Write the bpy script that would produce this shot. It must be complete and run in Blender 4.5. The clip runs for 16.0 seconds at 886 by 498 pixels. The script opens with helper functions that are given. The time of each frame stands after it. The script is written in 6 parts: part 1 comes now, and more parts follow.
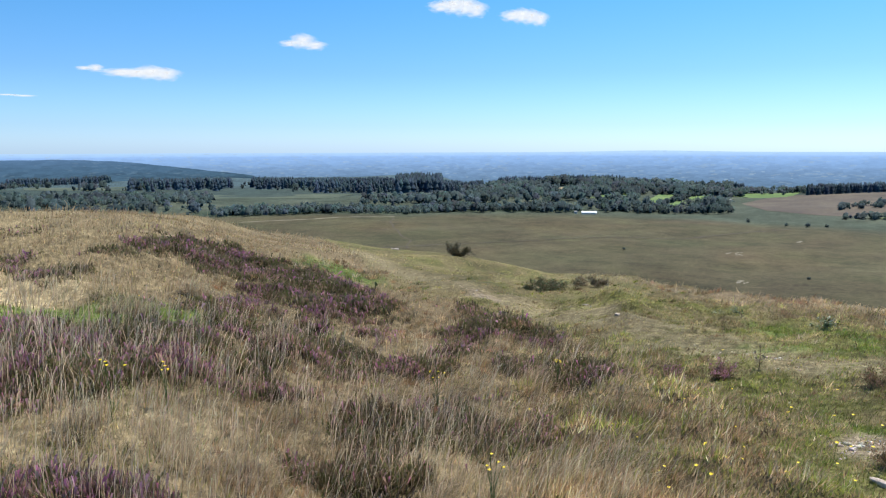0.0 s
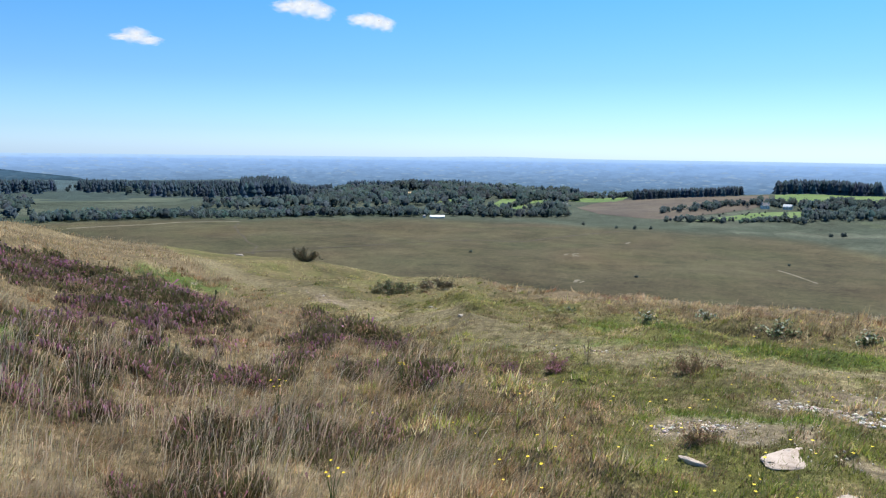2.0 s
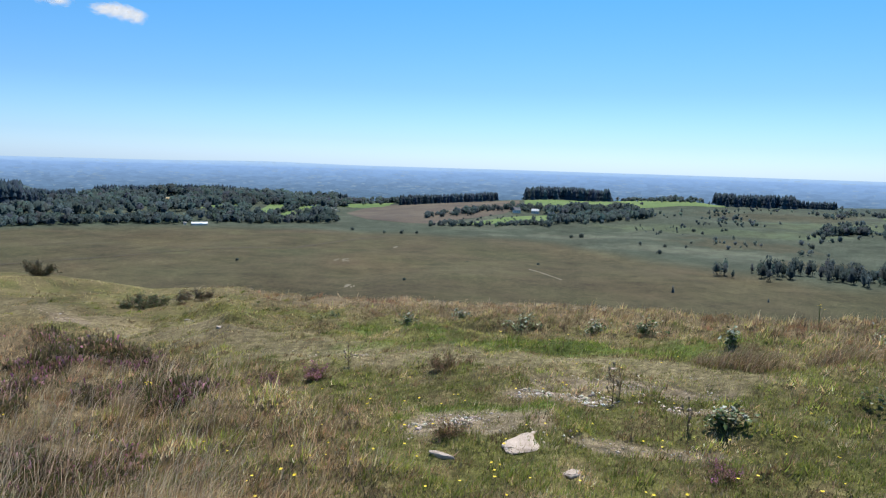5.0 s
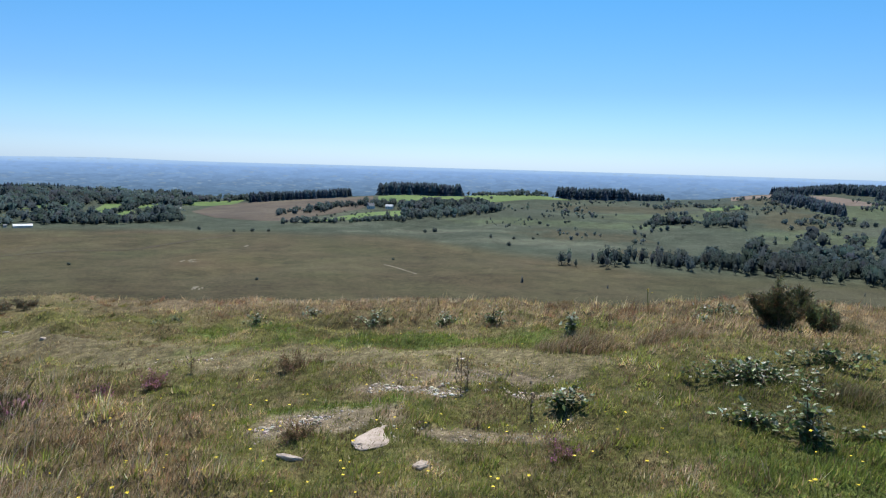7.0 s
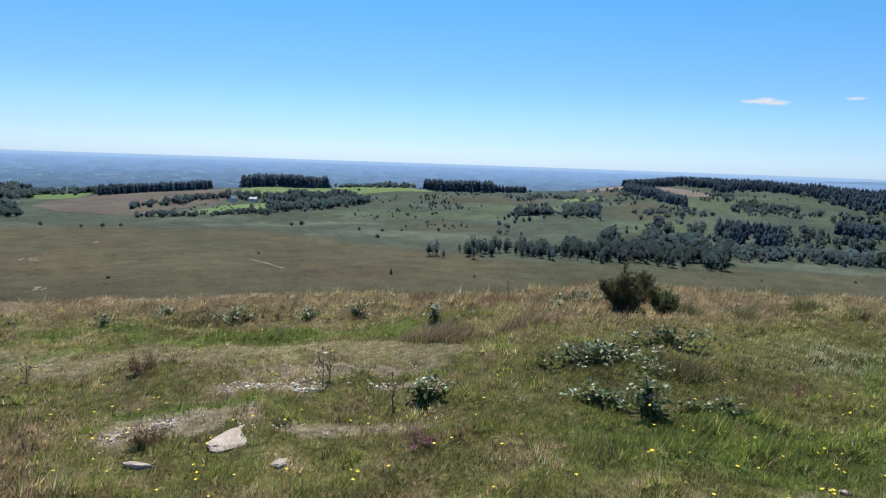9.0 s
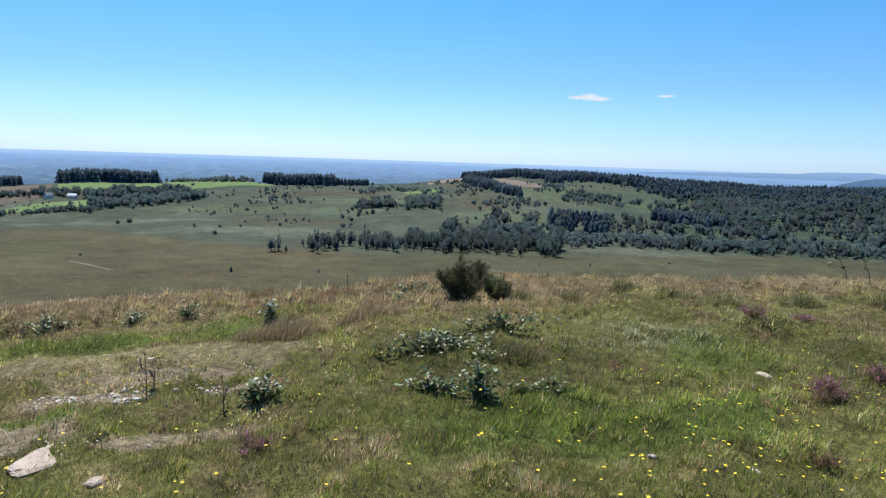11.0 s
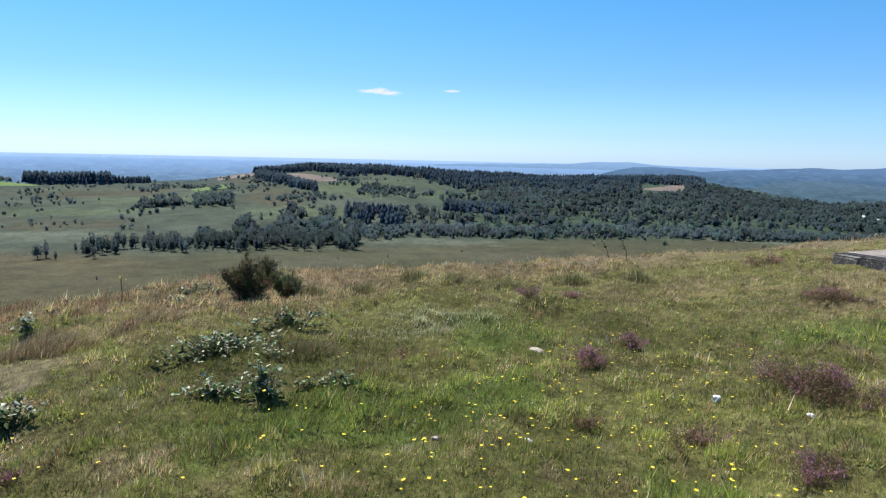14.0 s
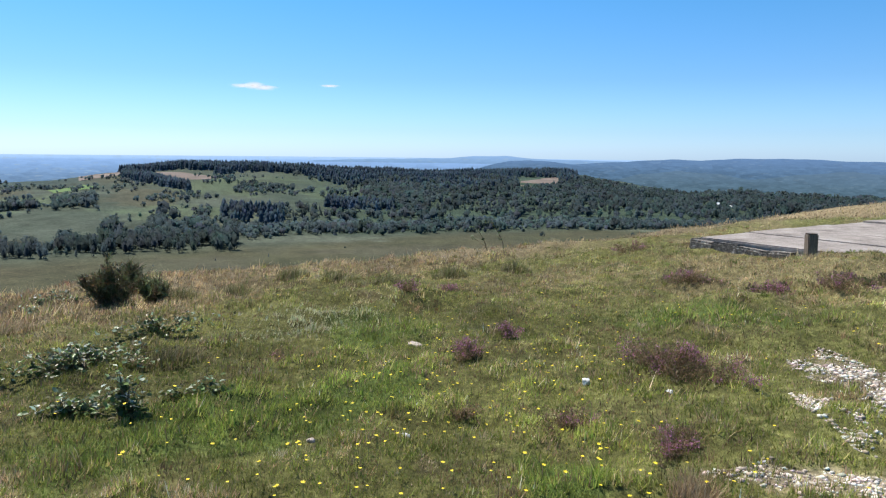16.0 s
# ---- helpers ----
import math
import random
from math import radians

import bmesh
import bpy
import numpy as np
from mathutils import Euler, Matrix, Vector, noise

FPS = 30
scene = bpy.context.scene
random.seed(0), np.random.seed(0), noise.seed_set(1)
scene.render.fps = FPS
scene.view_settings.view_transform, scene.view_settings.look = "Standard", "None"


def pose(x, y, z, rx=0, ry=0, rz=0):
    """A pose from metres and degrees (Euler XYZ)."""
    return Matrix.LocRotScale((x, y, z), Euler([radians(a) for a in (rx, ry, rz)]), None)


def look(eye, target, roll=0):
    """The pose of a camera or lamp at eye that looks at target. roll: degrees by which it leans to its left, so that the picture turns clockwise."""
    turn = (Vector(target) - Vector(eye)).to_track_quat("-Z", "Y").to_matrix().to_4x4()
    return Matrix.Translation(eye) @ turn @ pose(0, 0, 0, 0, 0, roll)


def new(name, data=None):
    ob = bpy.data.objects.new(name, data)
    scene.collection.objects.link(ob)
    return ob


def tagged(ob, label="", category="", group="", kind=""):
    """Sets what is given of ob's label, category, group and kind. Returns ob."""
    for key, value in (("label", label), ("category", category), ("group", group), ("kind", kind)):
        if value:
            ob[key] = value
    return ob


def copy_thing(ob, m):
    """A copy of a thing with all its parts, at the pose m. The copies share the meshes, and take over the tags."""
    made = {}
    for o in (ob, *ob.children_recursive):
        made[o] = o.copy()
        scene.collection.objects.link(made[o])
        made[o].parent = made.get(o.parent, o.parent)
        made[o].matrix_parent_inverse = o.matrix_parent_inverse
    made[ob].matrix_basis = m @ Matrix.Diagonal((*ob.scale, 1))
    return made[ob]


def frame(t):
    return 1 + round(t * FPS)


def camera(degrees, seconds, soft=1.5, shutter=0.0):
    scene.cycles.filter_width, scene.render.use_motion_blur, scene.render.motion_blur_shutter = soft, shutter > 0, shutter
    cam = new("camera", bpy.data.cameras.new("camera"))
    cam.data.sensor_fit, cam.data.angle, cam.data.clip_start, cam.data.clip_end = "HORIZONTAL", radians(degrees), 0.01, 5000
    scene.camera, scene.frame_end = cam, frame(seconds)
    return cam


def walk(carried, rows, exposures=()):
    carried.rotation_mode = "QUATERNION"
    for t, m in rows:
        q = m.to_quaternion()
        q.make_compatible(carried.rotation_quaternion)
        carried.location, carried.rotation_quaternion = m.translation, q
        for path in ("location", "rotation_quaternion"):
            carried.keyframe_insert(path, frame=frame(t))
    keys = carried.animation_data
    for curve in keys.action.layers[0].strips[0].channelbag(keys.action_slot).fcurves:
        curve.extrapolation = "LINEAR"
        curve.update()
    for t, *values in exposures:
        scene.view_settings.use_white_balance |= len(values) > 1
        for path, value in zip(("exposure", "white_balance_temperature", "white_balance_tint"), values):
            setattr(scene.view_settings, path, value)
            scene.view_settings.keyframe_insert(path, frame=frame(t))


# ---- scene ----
cam = camera(63.87, 16.0, soft=1.2)
EYE = 1.62  # height of the eye over the ground
ROWS = [
    (0.0, 0.000, 0.000, 0.000, 21.49, -8.10, 0.16),
    (0.5, 0.015, 0.003, -0.001, 18.73, -8.08, 0.18),
    (1.0, 0.029, 0.007, -0.001, 15.64, -8.00, 0.18),
    (1.5, 0.045, 0.010, -0.001, 12.62, -7.88, -0.45),
    (2.0, 0.065, 0.012, -0.000, 9.45, -7.70, -0.72),
    (2.5, 0.082, 0.016, 0.001, 6.35, -7.49, -0.70),
    (3.0, 0.098, 0.021, 0.002, 3.14, -7.27, -0.71),
    (3.5, 0.115, 0.025, 0.003, 0.20, -7.15, -0.99),
    (4.0, 0.135, 0.028, 0.005, -2.73, -7.07, -1.28),
    (6.5, 0.224, 0.034, 0.003, -18.06, -6.77, -1.66),
    (7.0, 0.238, 0.035, 0.001, -20.70, -6.87, -1.57),
    (7.5, 0.249, 0.034, 0.001, -23.19, -6.97, -1.97),
    (8.0, 0.261, 0.029, 0.001, -25.73, -7.04, -2.13),
    (8.5, 0.276, 0.022, 0.001, -28.44, -7.11, -2.08),
    (11.0, 0.372, -0.013, 0.001, -43.90, -7.35, -1.82),
    (11.5, 0.386, -0.020, -0.000, -47.26, -7.25, -2.09),
    (12.0, 0.399, -0.031, -0.001, -50.25, -7.15, -2.06),
    (12.5, 0.414, -0.044, -0.002, -52.85, -7.08, -1.69),
    (13.0, 0.430, -0.059, -0.001, -55.37, -7.22, -0.93),
    (13.5, 0.444, -0.072, -0.001, -57.78, -7.38, -0.68),
    (14.0, 0.458, -0.083, -0.001, -60.27, -7.43, -1.22),
    (14.5, 0.472, -0.093, -0.001, -62.79, -7.44, -1.11),
    (15.0, 0.486, -0.105, -0.001, -65.19, -7.46, -0.85),
    (15.5, 0.500, -0.116, -0.002, -67.58, -7.62, -0.73),
    (16.0, 0.514, -0.127, -0.003, -69.81, -7.66, -0.61),
]
walk(cam, [(t, pose(x, y, EYE + z, 90 + pitch, roll, yaw)) for t, x, y, z, yaw, pitch, roll in ROWS],
     [(0.0, 0.45), (4.0, 0.35), (6.5, 0.15), (8.5, 0.16), (11.0, 0.3), (14.0, 0.4), (16.0, 0.4)])

# ---- light ----
SUN_AZ, SUN_UP = 25.0, 57.0
world = bpy.data.worlds.new("sky")
scene.world = world
world.use_nodes = True
wn, wl = world.node_tree.nodes, world.node_tree.links
sky = wn.new("ShaderNodeTexSky")
sky.sky_type, sky.sun_disc = "NISHITA", False
sky.sun_elevation, sky.sun_rotation = radians(SUN_UP), radians(SUN_AZ)
sky.altitude, sky.air_density, sky.dust_density, sky.ozone_density = 350, 1.0, 0.6, 2.6
wn["Background"].inputs["Strength"].default_value = 0.193  # the tones below are halves
# a clear cyan-blue: the sky's colour, toned by height over the horizon
direction = wn.new("ShaderNodeTexCoord").outputs["Generated"]
split = wn.new("ShaderNodeSeparateXYZ")
wl.new(direction, split.inputs[0])
tone_by_height = wn.new("ShaderNodeValToRGB")
for k in range(3):
    tone_by_height.color_ramp.elements.new(0.5)
for el, (p, c) in zip(tone_by_height.color_ramp.elements, [(0.0, (0.42, 0.59, 0.95)), (0.03, (0.335, 0.485, 0.75)), (0.1, (0.25, 0.415, 0.615)), (0.28, (0.15, 0.438, 0.585)), (1.0, (0.2, 0.33, 0.42))]):
    el.position, el.color = p, (*c, 1)
wl.new(split.outputs["Z"], tone_by_height.inputs["Fac"])
toned = wn.new("ShaderNodeMix")
toned.data_type, toned.blend_type = "RGBA", "MULTIPLY"
toned.inputs[0].default_value = 1.0
wl.new(sky.outputs["Color"], toned.inputs[6])
wl.new(tone_by_height.outputs["Color"], toned.inputs[7])
wl.new(toned.outputs[2], wn["Background"].inputs["Color"])
sun = new("sun", bpy.data.lights.new("sun", "SUN"))
sun.data.energy, sun.data.angle, sun.data.color = 5.0, radians(0.53), (1.0, 0.945, 0.86)
a, e = radians(SUN_AZ), radians(SUN_UP)
sun.matrix_world = look((900 * math.sin(a) * math.cos(e), 900 * math.cos(a) * math.cos(e), 900 * math.sin(e)), (0, 0, 0))


# ---- materials ----
def shader(name):
    m = bpy.data.materials.new(name)
    m.use_nodes = True
    n, l = m.node_tree.nodes, m.node_tree.links
    return m, n, l, n["Principled BSDF"]


def add(n, l, kind, **inputs):
    node = n.new(kind)
    for key, value in inputs.items():
        socket = node.inputs[key.replace("_", " ")]
        if hasattr(value, "is_linked"):
            l.new(value, socket)
        else:
            socket.default_value = value
    return node


def ramp(n, l, fac, stops):
    r = n.new("ShaderNodeValToRGB")
    while len(r.color_ramp.elements) < len(stops):
        r.color_ramp.elements.new(0.5)
    for el, (p, c) in zip(r.color_ramp.elements, stops):
        el.position, el.color = p, (*c, 1)
    l.new(fac, r.inputs["Fac"])
    return r.outputs["Color"]


def mat(name, stops, scale, rough=0.85, bump=0.3, fine=8.0, metal=0.0, flat=1.0, spec=0.3):
    """A surface whose colour runs through stops by a coarse and a fine noise, with fine relief."""
    m, n, l, p = shader(name)
    co = n.new("ShaderNodeTexCoord").outputs["Object"]
    if flat != 1.0:
        mp = add(n, l, "ShaderNodeMapping", Vector=co)
        mp.inputs["Scale"].default_value = (1, 1, flat)
        co = mp.outputs[0]
    big = add(n, l, "ShaderNodeTexNoise", Vector=co, Scale=scale, Detail=6.0, Roughness=0.6).outputs["Fac"]
    small = add(n, l, "ShaderNodeTexNoise", Vector=co, Scale=scale * fine, Detail=4.0, Roughness=0.7).outputs["Fac"]
    mix = n.new("ShaderNodeMath")
    mix.operation = "MULTIPLY_ADD"
    l.new(small, mix.inputs[0])
    mix.inputs[1].default_value = 0.6
    sub = n.new("ShaderNodeMath")
    sub.operation, sub.inputs[1].default_value = "SUBTRACT", 0.3
    l.new(big, sub.inputs[0])
    l.new(sub.outputs[0], mix.inputs[2])
    l.new(ramp(n, l, mix.outputs[0], stops), p.inputs["Base Color"])
    p.inputs["Roughness"].default_value, p.inputs["Metallic"].default_value = rough, metal
    p.inputs["Specular IOR Level"].default_value = spec
    if bump:
        b = add(n, l, "ShaderNodeBump", Strength=bump, Height=small)
        b.inputs["Distance"].default_value = 0.3 / (scale * fine)
        l.new(b.outputs[0], p.inputs["Normal"])
    return m


def leafy(name, gloss=0.6, through_light=0.35, vary=0.25, scale=3.0):
    """Leaves and blades: their own tint (an attribute of the mesh) with a soft variation; light passes through them."""
    m, n, l, p = shader(name)
    tint = n.new("ShaderNodeAttribute")
    tint.attribute_name = "tint"
    co = n.new("ShaderNodeTexCoord").outputs["Object"]
    noise_ = add(n, l, "ShaderNodeTexNoise", Vector=co, Scale=scale, Detail=4.0).outputs["Fac"]
    hsv = add(n, l, "ShaderNodeHueSaturation", Color=tint.outputs["Color"])
    mr = add(n, l, "ShaderNodeMapRange", Value=noise_)
    mr.inputs["From Min"].default_value, mr.inputs["From Max"].default_value = 0.3, 0.7
    mr.inputs["To Min"].default_value, mr.inputs["To Max"].default_value = 1 - vary, 1 + vary
    l.new(mr.outputs[0], hsv.inputs["Value"])
    p.inputs["Roughness"].default_value, p.inputs["Specular IOR Level"].default_value = gloss, 0.25
    l.new(hsv.outputs[0], p.inputs["Base Color"])
    tr = add(n, l, "ShaderNodeBsdfTranslucent", Color=hsv.outputs[0])
    mx = n.new("ShaderNodeMixShader")
    mx.inputs[0].default_value = through_light
    l.new(p.outputs[0], mx.inputs[1])
    l.new(tr.outputs[0], mx.inputs[2])
    l.new(mx.outputs[0], n["Material Output"].inputs["Surface"])
    return m


GRASS = leafy("grass_blades", 0.55, 0.45, 0.25, 1.2)
LEAF = leafy("leaves", 0.4, 0.25, 0.15, 3.0)
CROWN = leafy("tree_crown", 0.95, 0.45, 0.15, 0.25)
BARK = mat("bark", [(0.3, (0.06, 0.045, 0.035)), (0.7, (0.16, 0.13, 0.10))], 6, 0.9, 0.6)


def ground_material():
    """Soil, moor and turf: the cover's tint, mottled at several sizes."""
    m, n, l, p = shader("open_ground")
    tint = n.new("ShaderNodeAttribute")
    tint.attribute_name = "tint"
    co = n.new("ShaderNodeTexCoord").outputs["Object"]
    value = None
    for size, weight in ((0.012, 0.9), (0.055, 1.2), (0.35, 1.3), (1.1, 0.9), (14.0, 0.4), (70.0, 0.4)):
        f = add(n, l, "ShaderNodeTexNoise", Vector=co, Scale=size, Detail=3.0, Roughness=0.6).outputs["Fac"]
        k = n.new("ShaderNodeMath")
        k.operation, k.inputs[1].default_value = "MULTIPLY_ADD", weight
        l.new(f, k.inputs[0])
        if value is None:
            k.inputs[2].default_value = 1.0 - 0.5 * 5.1
        else:
            l.new(value, k.inputs[2])
        value = k.outputs[0]
    hue = add(n, l, "ShaderNodeTexNoise", Vector=co, Scale=0.02, Detail=4.0).outputs["Fac"]
    mr = add(n, l, "ShaderNodeMapRange", Value=hue)
    mr.inputs["From Min"].default_value, mr.inputs["From Max"].default_value = 0.3, 0.7
    mr.inputs["To Min"].default_value, mr.inputs["To Max"].default_value = 0.485, 0.515
    # a mat of small plants: rosettes and moss a few centimetres across, some of them dried
    mat_co = add(n, l, "ShaderNodeMapping", Vector=co)
    mat_co.inputs["Scale"].default_value = (1, 1, 0.4)
    for size, low, high in ((11.0, 1.5, 0.72), (34.0, 1.42, 0.75)):
        rosette = add(n, l, "ShaderNodeTexVoronoi", Vector=mat_co.outputs[0], Scale=size)
        form = add(n, l, "ShaderNodeMapRange", Value=rosette.outputs["Distance"])
        form.inputs["From Max"].default_value = 0.75
        form.inputs["To Min"].default_value, form.inputs["To Max"].default_value = low, high
        product = n.new("ShaderNodeMath")
        product.operation = "MULTIPLY"
        l.new(value, product.inputs[0])
        l.new(form.outputs[0], product.inputs[1])
        value = product.outputs[0]
    dried = add(n, l, "ShaderNodeTexNoise", Vector=co, Scale=24.0, Detail=5.0, Roughness=0.75).outputs["Fac"]
    share = add(n, l, "ShaderNodeMapRange", Value=dried)
    share.inputs["From Min"].default_value, share.inputs["From Max"].default_value = 0.5, 0.68
    share.inputs["To Max"].default_value = 0.5
    straw = n.new("ShaderNodeMix")
    straw.data_type, straw.blend_type = "RGBA", "ADD"
    l.new(share.outputs[0], straw.inputs[0])
    l.new(tint.outputs["Color"], straw.inputs[6])
    l.new(tint.outputs["Color"], straw.inputs[7])
    hsv = add(n, l, "ShaderNodeHueSaturation", Color=straw.outputs[2], Value=value, Hue=mr.outputs[0])
    l.new(hsv.outputs[0], p.inputs["Base Color"])
    p.inputs["Roughness"].default_value, p.inputs["Specular IOR Level"].default_value = 0.95, 0.1
    bumpy = add(n, l, "ShaderNodeTexNoise", Vector=co, Scale=14.0, Detail=8.0, Roughness=0.7).outputs["Fac"]
    b = add(n, l, "ShaderNodeBump", Strength=0.7, Height=bumpy)
    b.inputs["Distance"].default_value = 0.05
    l.new(b.outputs[0], p.inputs["Normal"])
    return m


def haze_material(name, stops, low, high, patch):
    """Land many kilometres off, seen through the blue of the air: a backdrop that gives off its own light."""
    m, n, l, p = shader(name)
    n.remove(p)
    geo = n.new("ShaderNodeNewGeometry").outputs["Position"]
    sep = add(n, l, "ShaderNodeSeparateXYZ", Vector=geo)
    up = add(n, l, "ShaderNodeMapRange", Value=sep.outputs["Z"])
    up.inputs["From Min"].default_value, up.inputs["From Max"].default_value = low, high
    # the air's haze is put into the emitted colour, by height
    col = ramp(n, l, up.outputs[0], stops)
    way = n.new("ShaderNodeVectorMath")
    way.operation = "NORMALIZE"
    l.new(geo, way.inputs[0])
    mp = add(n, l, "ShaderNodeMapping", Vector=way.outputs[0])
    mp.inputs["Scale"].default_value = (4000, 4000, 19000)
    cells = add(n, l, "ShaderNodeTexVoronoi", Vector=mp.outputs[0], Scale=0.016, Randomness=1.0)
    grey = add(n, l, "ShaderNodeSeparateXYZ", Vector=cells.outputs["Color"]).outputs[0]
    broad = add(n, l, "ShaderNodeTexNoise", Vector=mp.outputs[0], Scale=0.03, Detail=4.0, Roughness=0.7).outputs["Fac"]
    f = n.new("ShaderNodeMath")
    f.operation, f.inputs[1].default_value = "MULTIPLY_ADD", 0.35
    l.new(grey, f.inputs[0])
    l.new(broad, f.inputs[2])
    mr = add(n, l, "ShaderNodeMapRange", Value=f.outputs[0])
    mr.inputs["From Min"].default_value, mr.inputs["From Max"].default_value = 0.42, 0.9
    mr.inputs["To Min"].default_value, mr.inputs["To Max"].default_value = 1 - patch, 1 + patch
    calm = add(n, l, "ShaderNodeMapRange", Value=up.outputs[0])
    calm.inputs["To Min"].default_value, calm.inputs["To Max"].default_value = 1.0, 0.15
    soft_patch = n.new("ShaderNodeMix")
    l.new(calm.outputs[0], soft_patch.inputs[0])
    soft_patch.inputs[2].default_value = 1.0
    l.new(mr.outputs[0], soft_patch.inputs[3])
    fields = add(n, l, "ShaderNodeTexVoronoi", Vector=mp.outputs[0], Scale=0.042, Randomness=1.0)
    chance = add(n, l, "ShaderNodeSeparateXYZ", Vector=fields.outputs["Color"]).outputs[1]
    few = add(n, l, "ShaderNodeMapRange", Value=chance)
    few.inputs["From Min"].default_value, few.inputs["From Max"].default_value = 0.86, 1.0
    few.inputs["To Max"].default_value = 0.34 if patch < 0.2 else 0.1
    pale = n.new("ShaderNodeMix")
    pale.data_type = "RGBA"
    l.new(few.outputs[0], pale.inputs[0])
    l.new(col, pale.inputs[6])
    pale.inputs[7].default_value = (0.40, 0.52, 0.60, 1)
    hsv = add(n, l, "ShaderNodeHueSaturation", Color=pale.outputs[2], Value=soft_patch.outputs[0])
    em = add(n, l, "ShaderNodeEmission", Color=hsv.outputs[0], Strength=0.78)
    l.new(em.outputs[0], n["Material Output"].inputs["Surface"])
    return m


GROUND = ground_material()
FIELD = mat("meadow", [(0.3, (0.07, 0.135, 0.03)), (0.5, (0.10, 0.17, 0.042)), (0.75, (0.14, 0.195, 0.07))], 0.02, 0.9, 0.2, 9)
BRACKEN = mat("dry_hillside", [(0.3, (0.062, 0.05, 0.040)), (0.5, (0.092, 0.073, 0.055)), (0.75, (0.125, 0.105, 0.075))], 0.02, 0.95, 0.2, 9)
PALE = mat("bare_track", [(0.3, (0.30, 0.27, 0.21)), (0.7, (0.46, 0.42, 0.35))], 0.2, 0.95, 0.2, 9)
ROUGH = mat("rough_pasture", [(0.3, (0.052, 0.07, 0.045)), (0.55, (0.076, 0.095, 0.062)), (0.75, (0.11, 0.125, 0.09))], 0.018, 0.95, 0.2, 9)


# ---- mesh helpers ----
def mesh_of(name, verts, tris, material, tint=None, normals=None):
    """A mesh from arrays of corners (n, 3), triangles (m, 3) and a tint for each corner."""
    me = bpy.data.meshes.new(name)
    verts, tris = np.asarray(verts, np.float32), np.asarray(tris, np.int32)
    me.vertices.add(len(verts))
    me.vertices.foreach_set("co", verts.ravel())
    me.loops.add(tris.size)
    me.loops.foreach_set("vertex_index", tris.ravel())
    me.polygons.add(len(tris))
    me.polygons.foreach_set("loop_start", np.arange(0, tris.size, 3, dtype=np.int32))
    me.update(calc_edges=True)
    if tint is not None:
        at = me.attributes.new("tint", "FLOAT_COLOR", "POINT")
        at.data.foreach_set("color", np.concatenate([tint, np.ones((len(tint), 1))], 1).astype(np.float32).ravel())
    me.materials.append(material)
    if normals is not None:
        me.polygons.foreach_set("use_smooth", np.ones(len(tris), bool))
        me.normals_split_custom_set_from_vertices(normals)
    return me


def part(name, bm, material, parent=None, label=""):
    """Link a bmesh as one mesh object under its thing."""
    me = bpy.data.meshes.new(name)
    bm.to_mesh(me)
    bm.free()
    me.materials.append(material)
    ob = new(name, me)
    ob.parent = parent
    return tagged(ob, label)


def scatter(template, place, size, turn, colour, vary=0.0, rng=None):
    """Many copies of a template (verts, tris, shade) joined into arrays."""
    tv, tt, ts = template
    n, k = len(place), len(tv)
    c, s = np.cos(turn)[:, None], np.sin(turn)[:, None]
    x, y, z = tv[:, 0][None], tv[:, 1][None], tv[:, 2][None]
    v = np.stack([(x * c - y * s) * size[:, :1], (x * s + y * c) * size[:, :1], z * size[:, 1:2]], 2) + place[:, None]
    t = (tt[None] + (np.arange(n) * k)[:, None, None]).reshape(-1, 3)
    col = np.clip(colour[:, None] * ts[None, :, None], 0, 1)
    return v.reshape(-1, 3), t, col.reshape(-1, 3)


def join(bits):
    vs, ts, cs, base = [], [], [], 0
    for v, t, c in bits:
        vs.append(v), ts.append(t + base), cs.append(c)
        base += len(v)
    return np.concatenate(vs), np.concatenate(ts), np.concatenate(cs)


def polar(az, r, lift=0.0):
    """A place on the ground by azimuth (degrees) and distance."""
    az, r = np.radians(az), np.asarray(r, float)
    x, y = r * np.sin(az), r * np.cos(az)
    return np.stack([x, y, height(x, y) + lift], -1)


# ---- form of the land ----


def lerp_table(a, table, col):
    """One column of a table by azimuth, smoothly."""
    return np.interp(a, [row[0] for row in table], [row[col] for row in table])


# azimuth, slope of the line of sight over the brow of the near hill (degrees down), distance of that brow
BROW = [(-180, 2.0, 40), (-75, 3.2, 34), (-53, 4.4, 26), (-46, 4.8, 27), (-41, 5.4, 30), (-36, 6.6, 36), (-30, 7.5, 42), (-25, 8.2, 42),
        (-20, 8.6, 38), (-13, 9.9, 32), (-7, 10.1, 22), (0, 11.2, 17), (10, 11.4, 15), (20, 11.2, 14), (31, 11.0, 14), (45, 9.6, 13),
        (55, 9.4, 13.5), (62, 9.0, 15), (70, 8.1, 16), (77, 7.4, 18), (84, 6.6, 20), (90, 5.45, 22), (96, 4.4, 24), (102, 3.2, 27), (115, 3.0, 30), (180, 2.0, 40)]
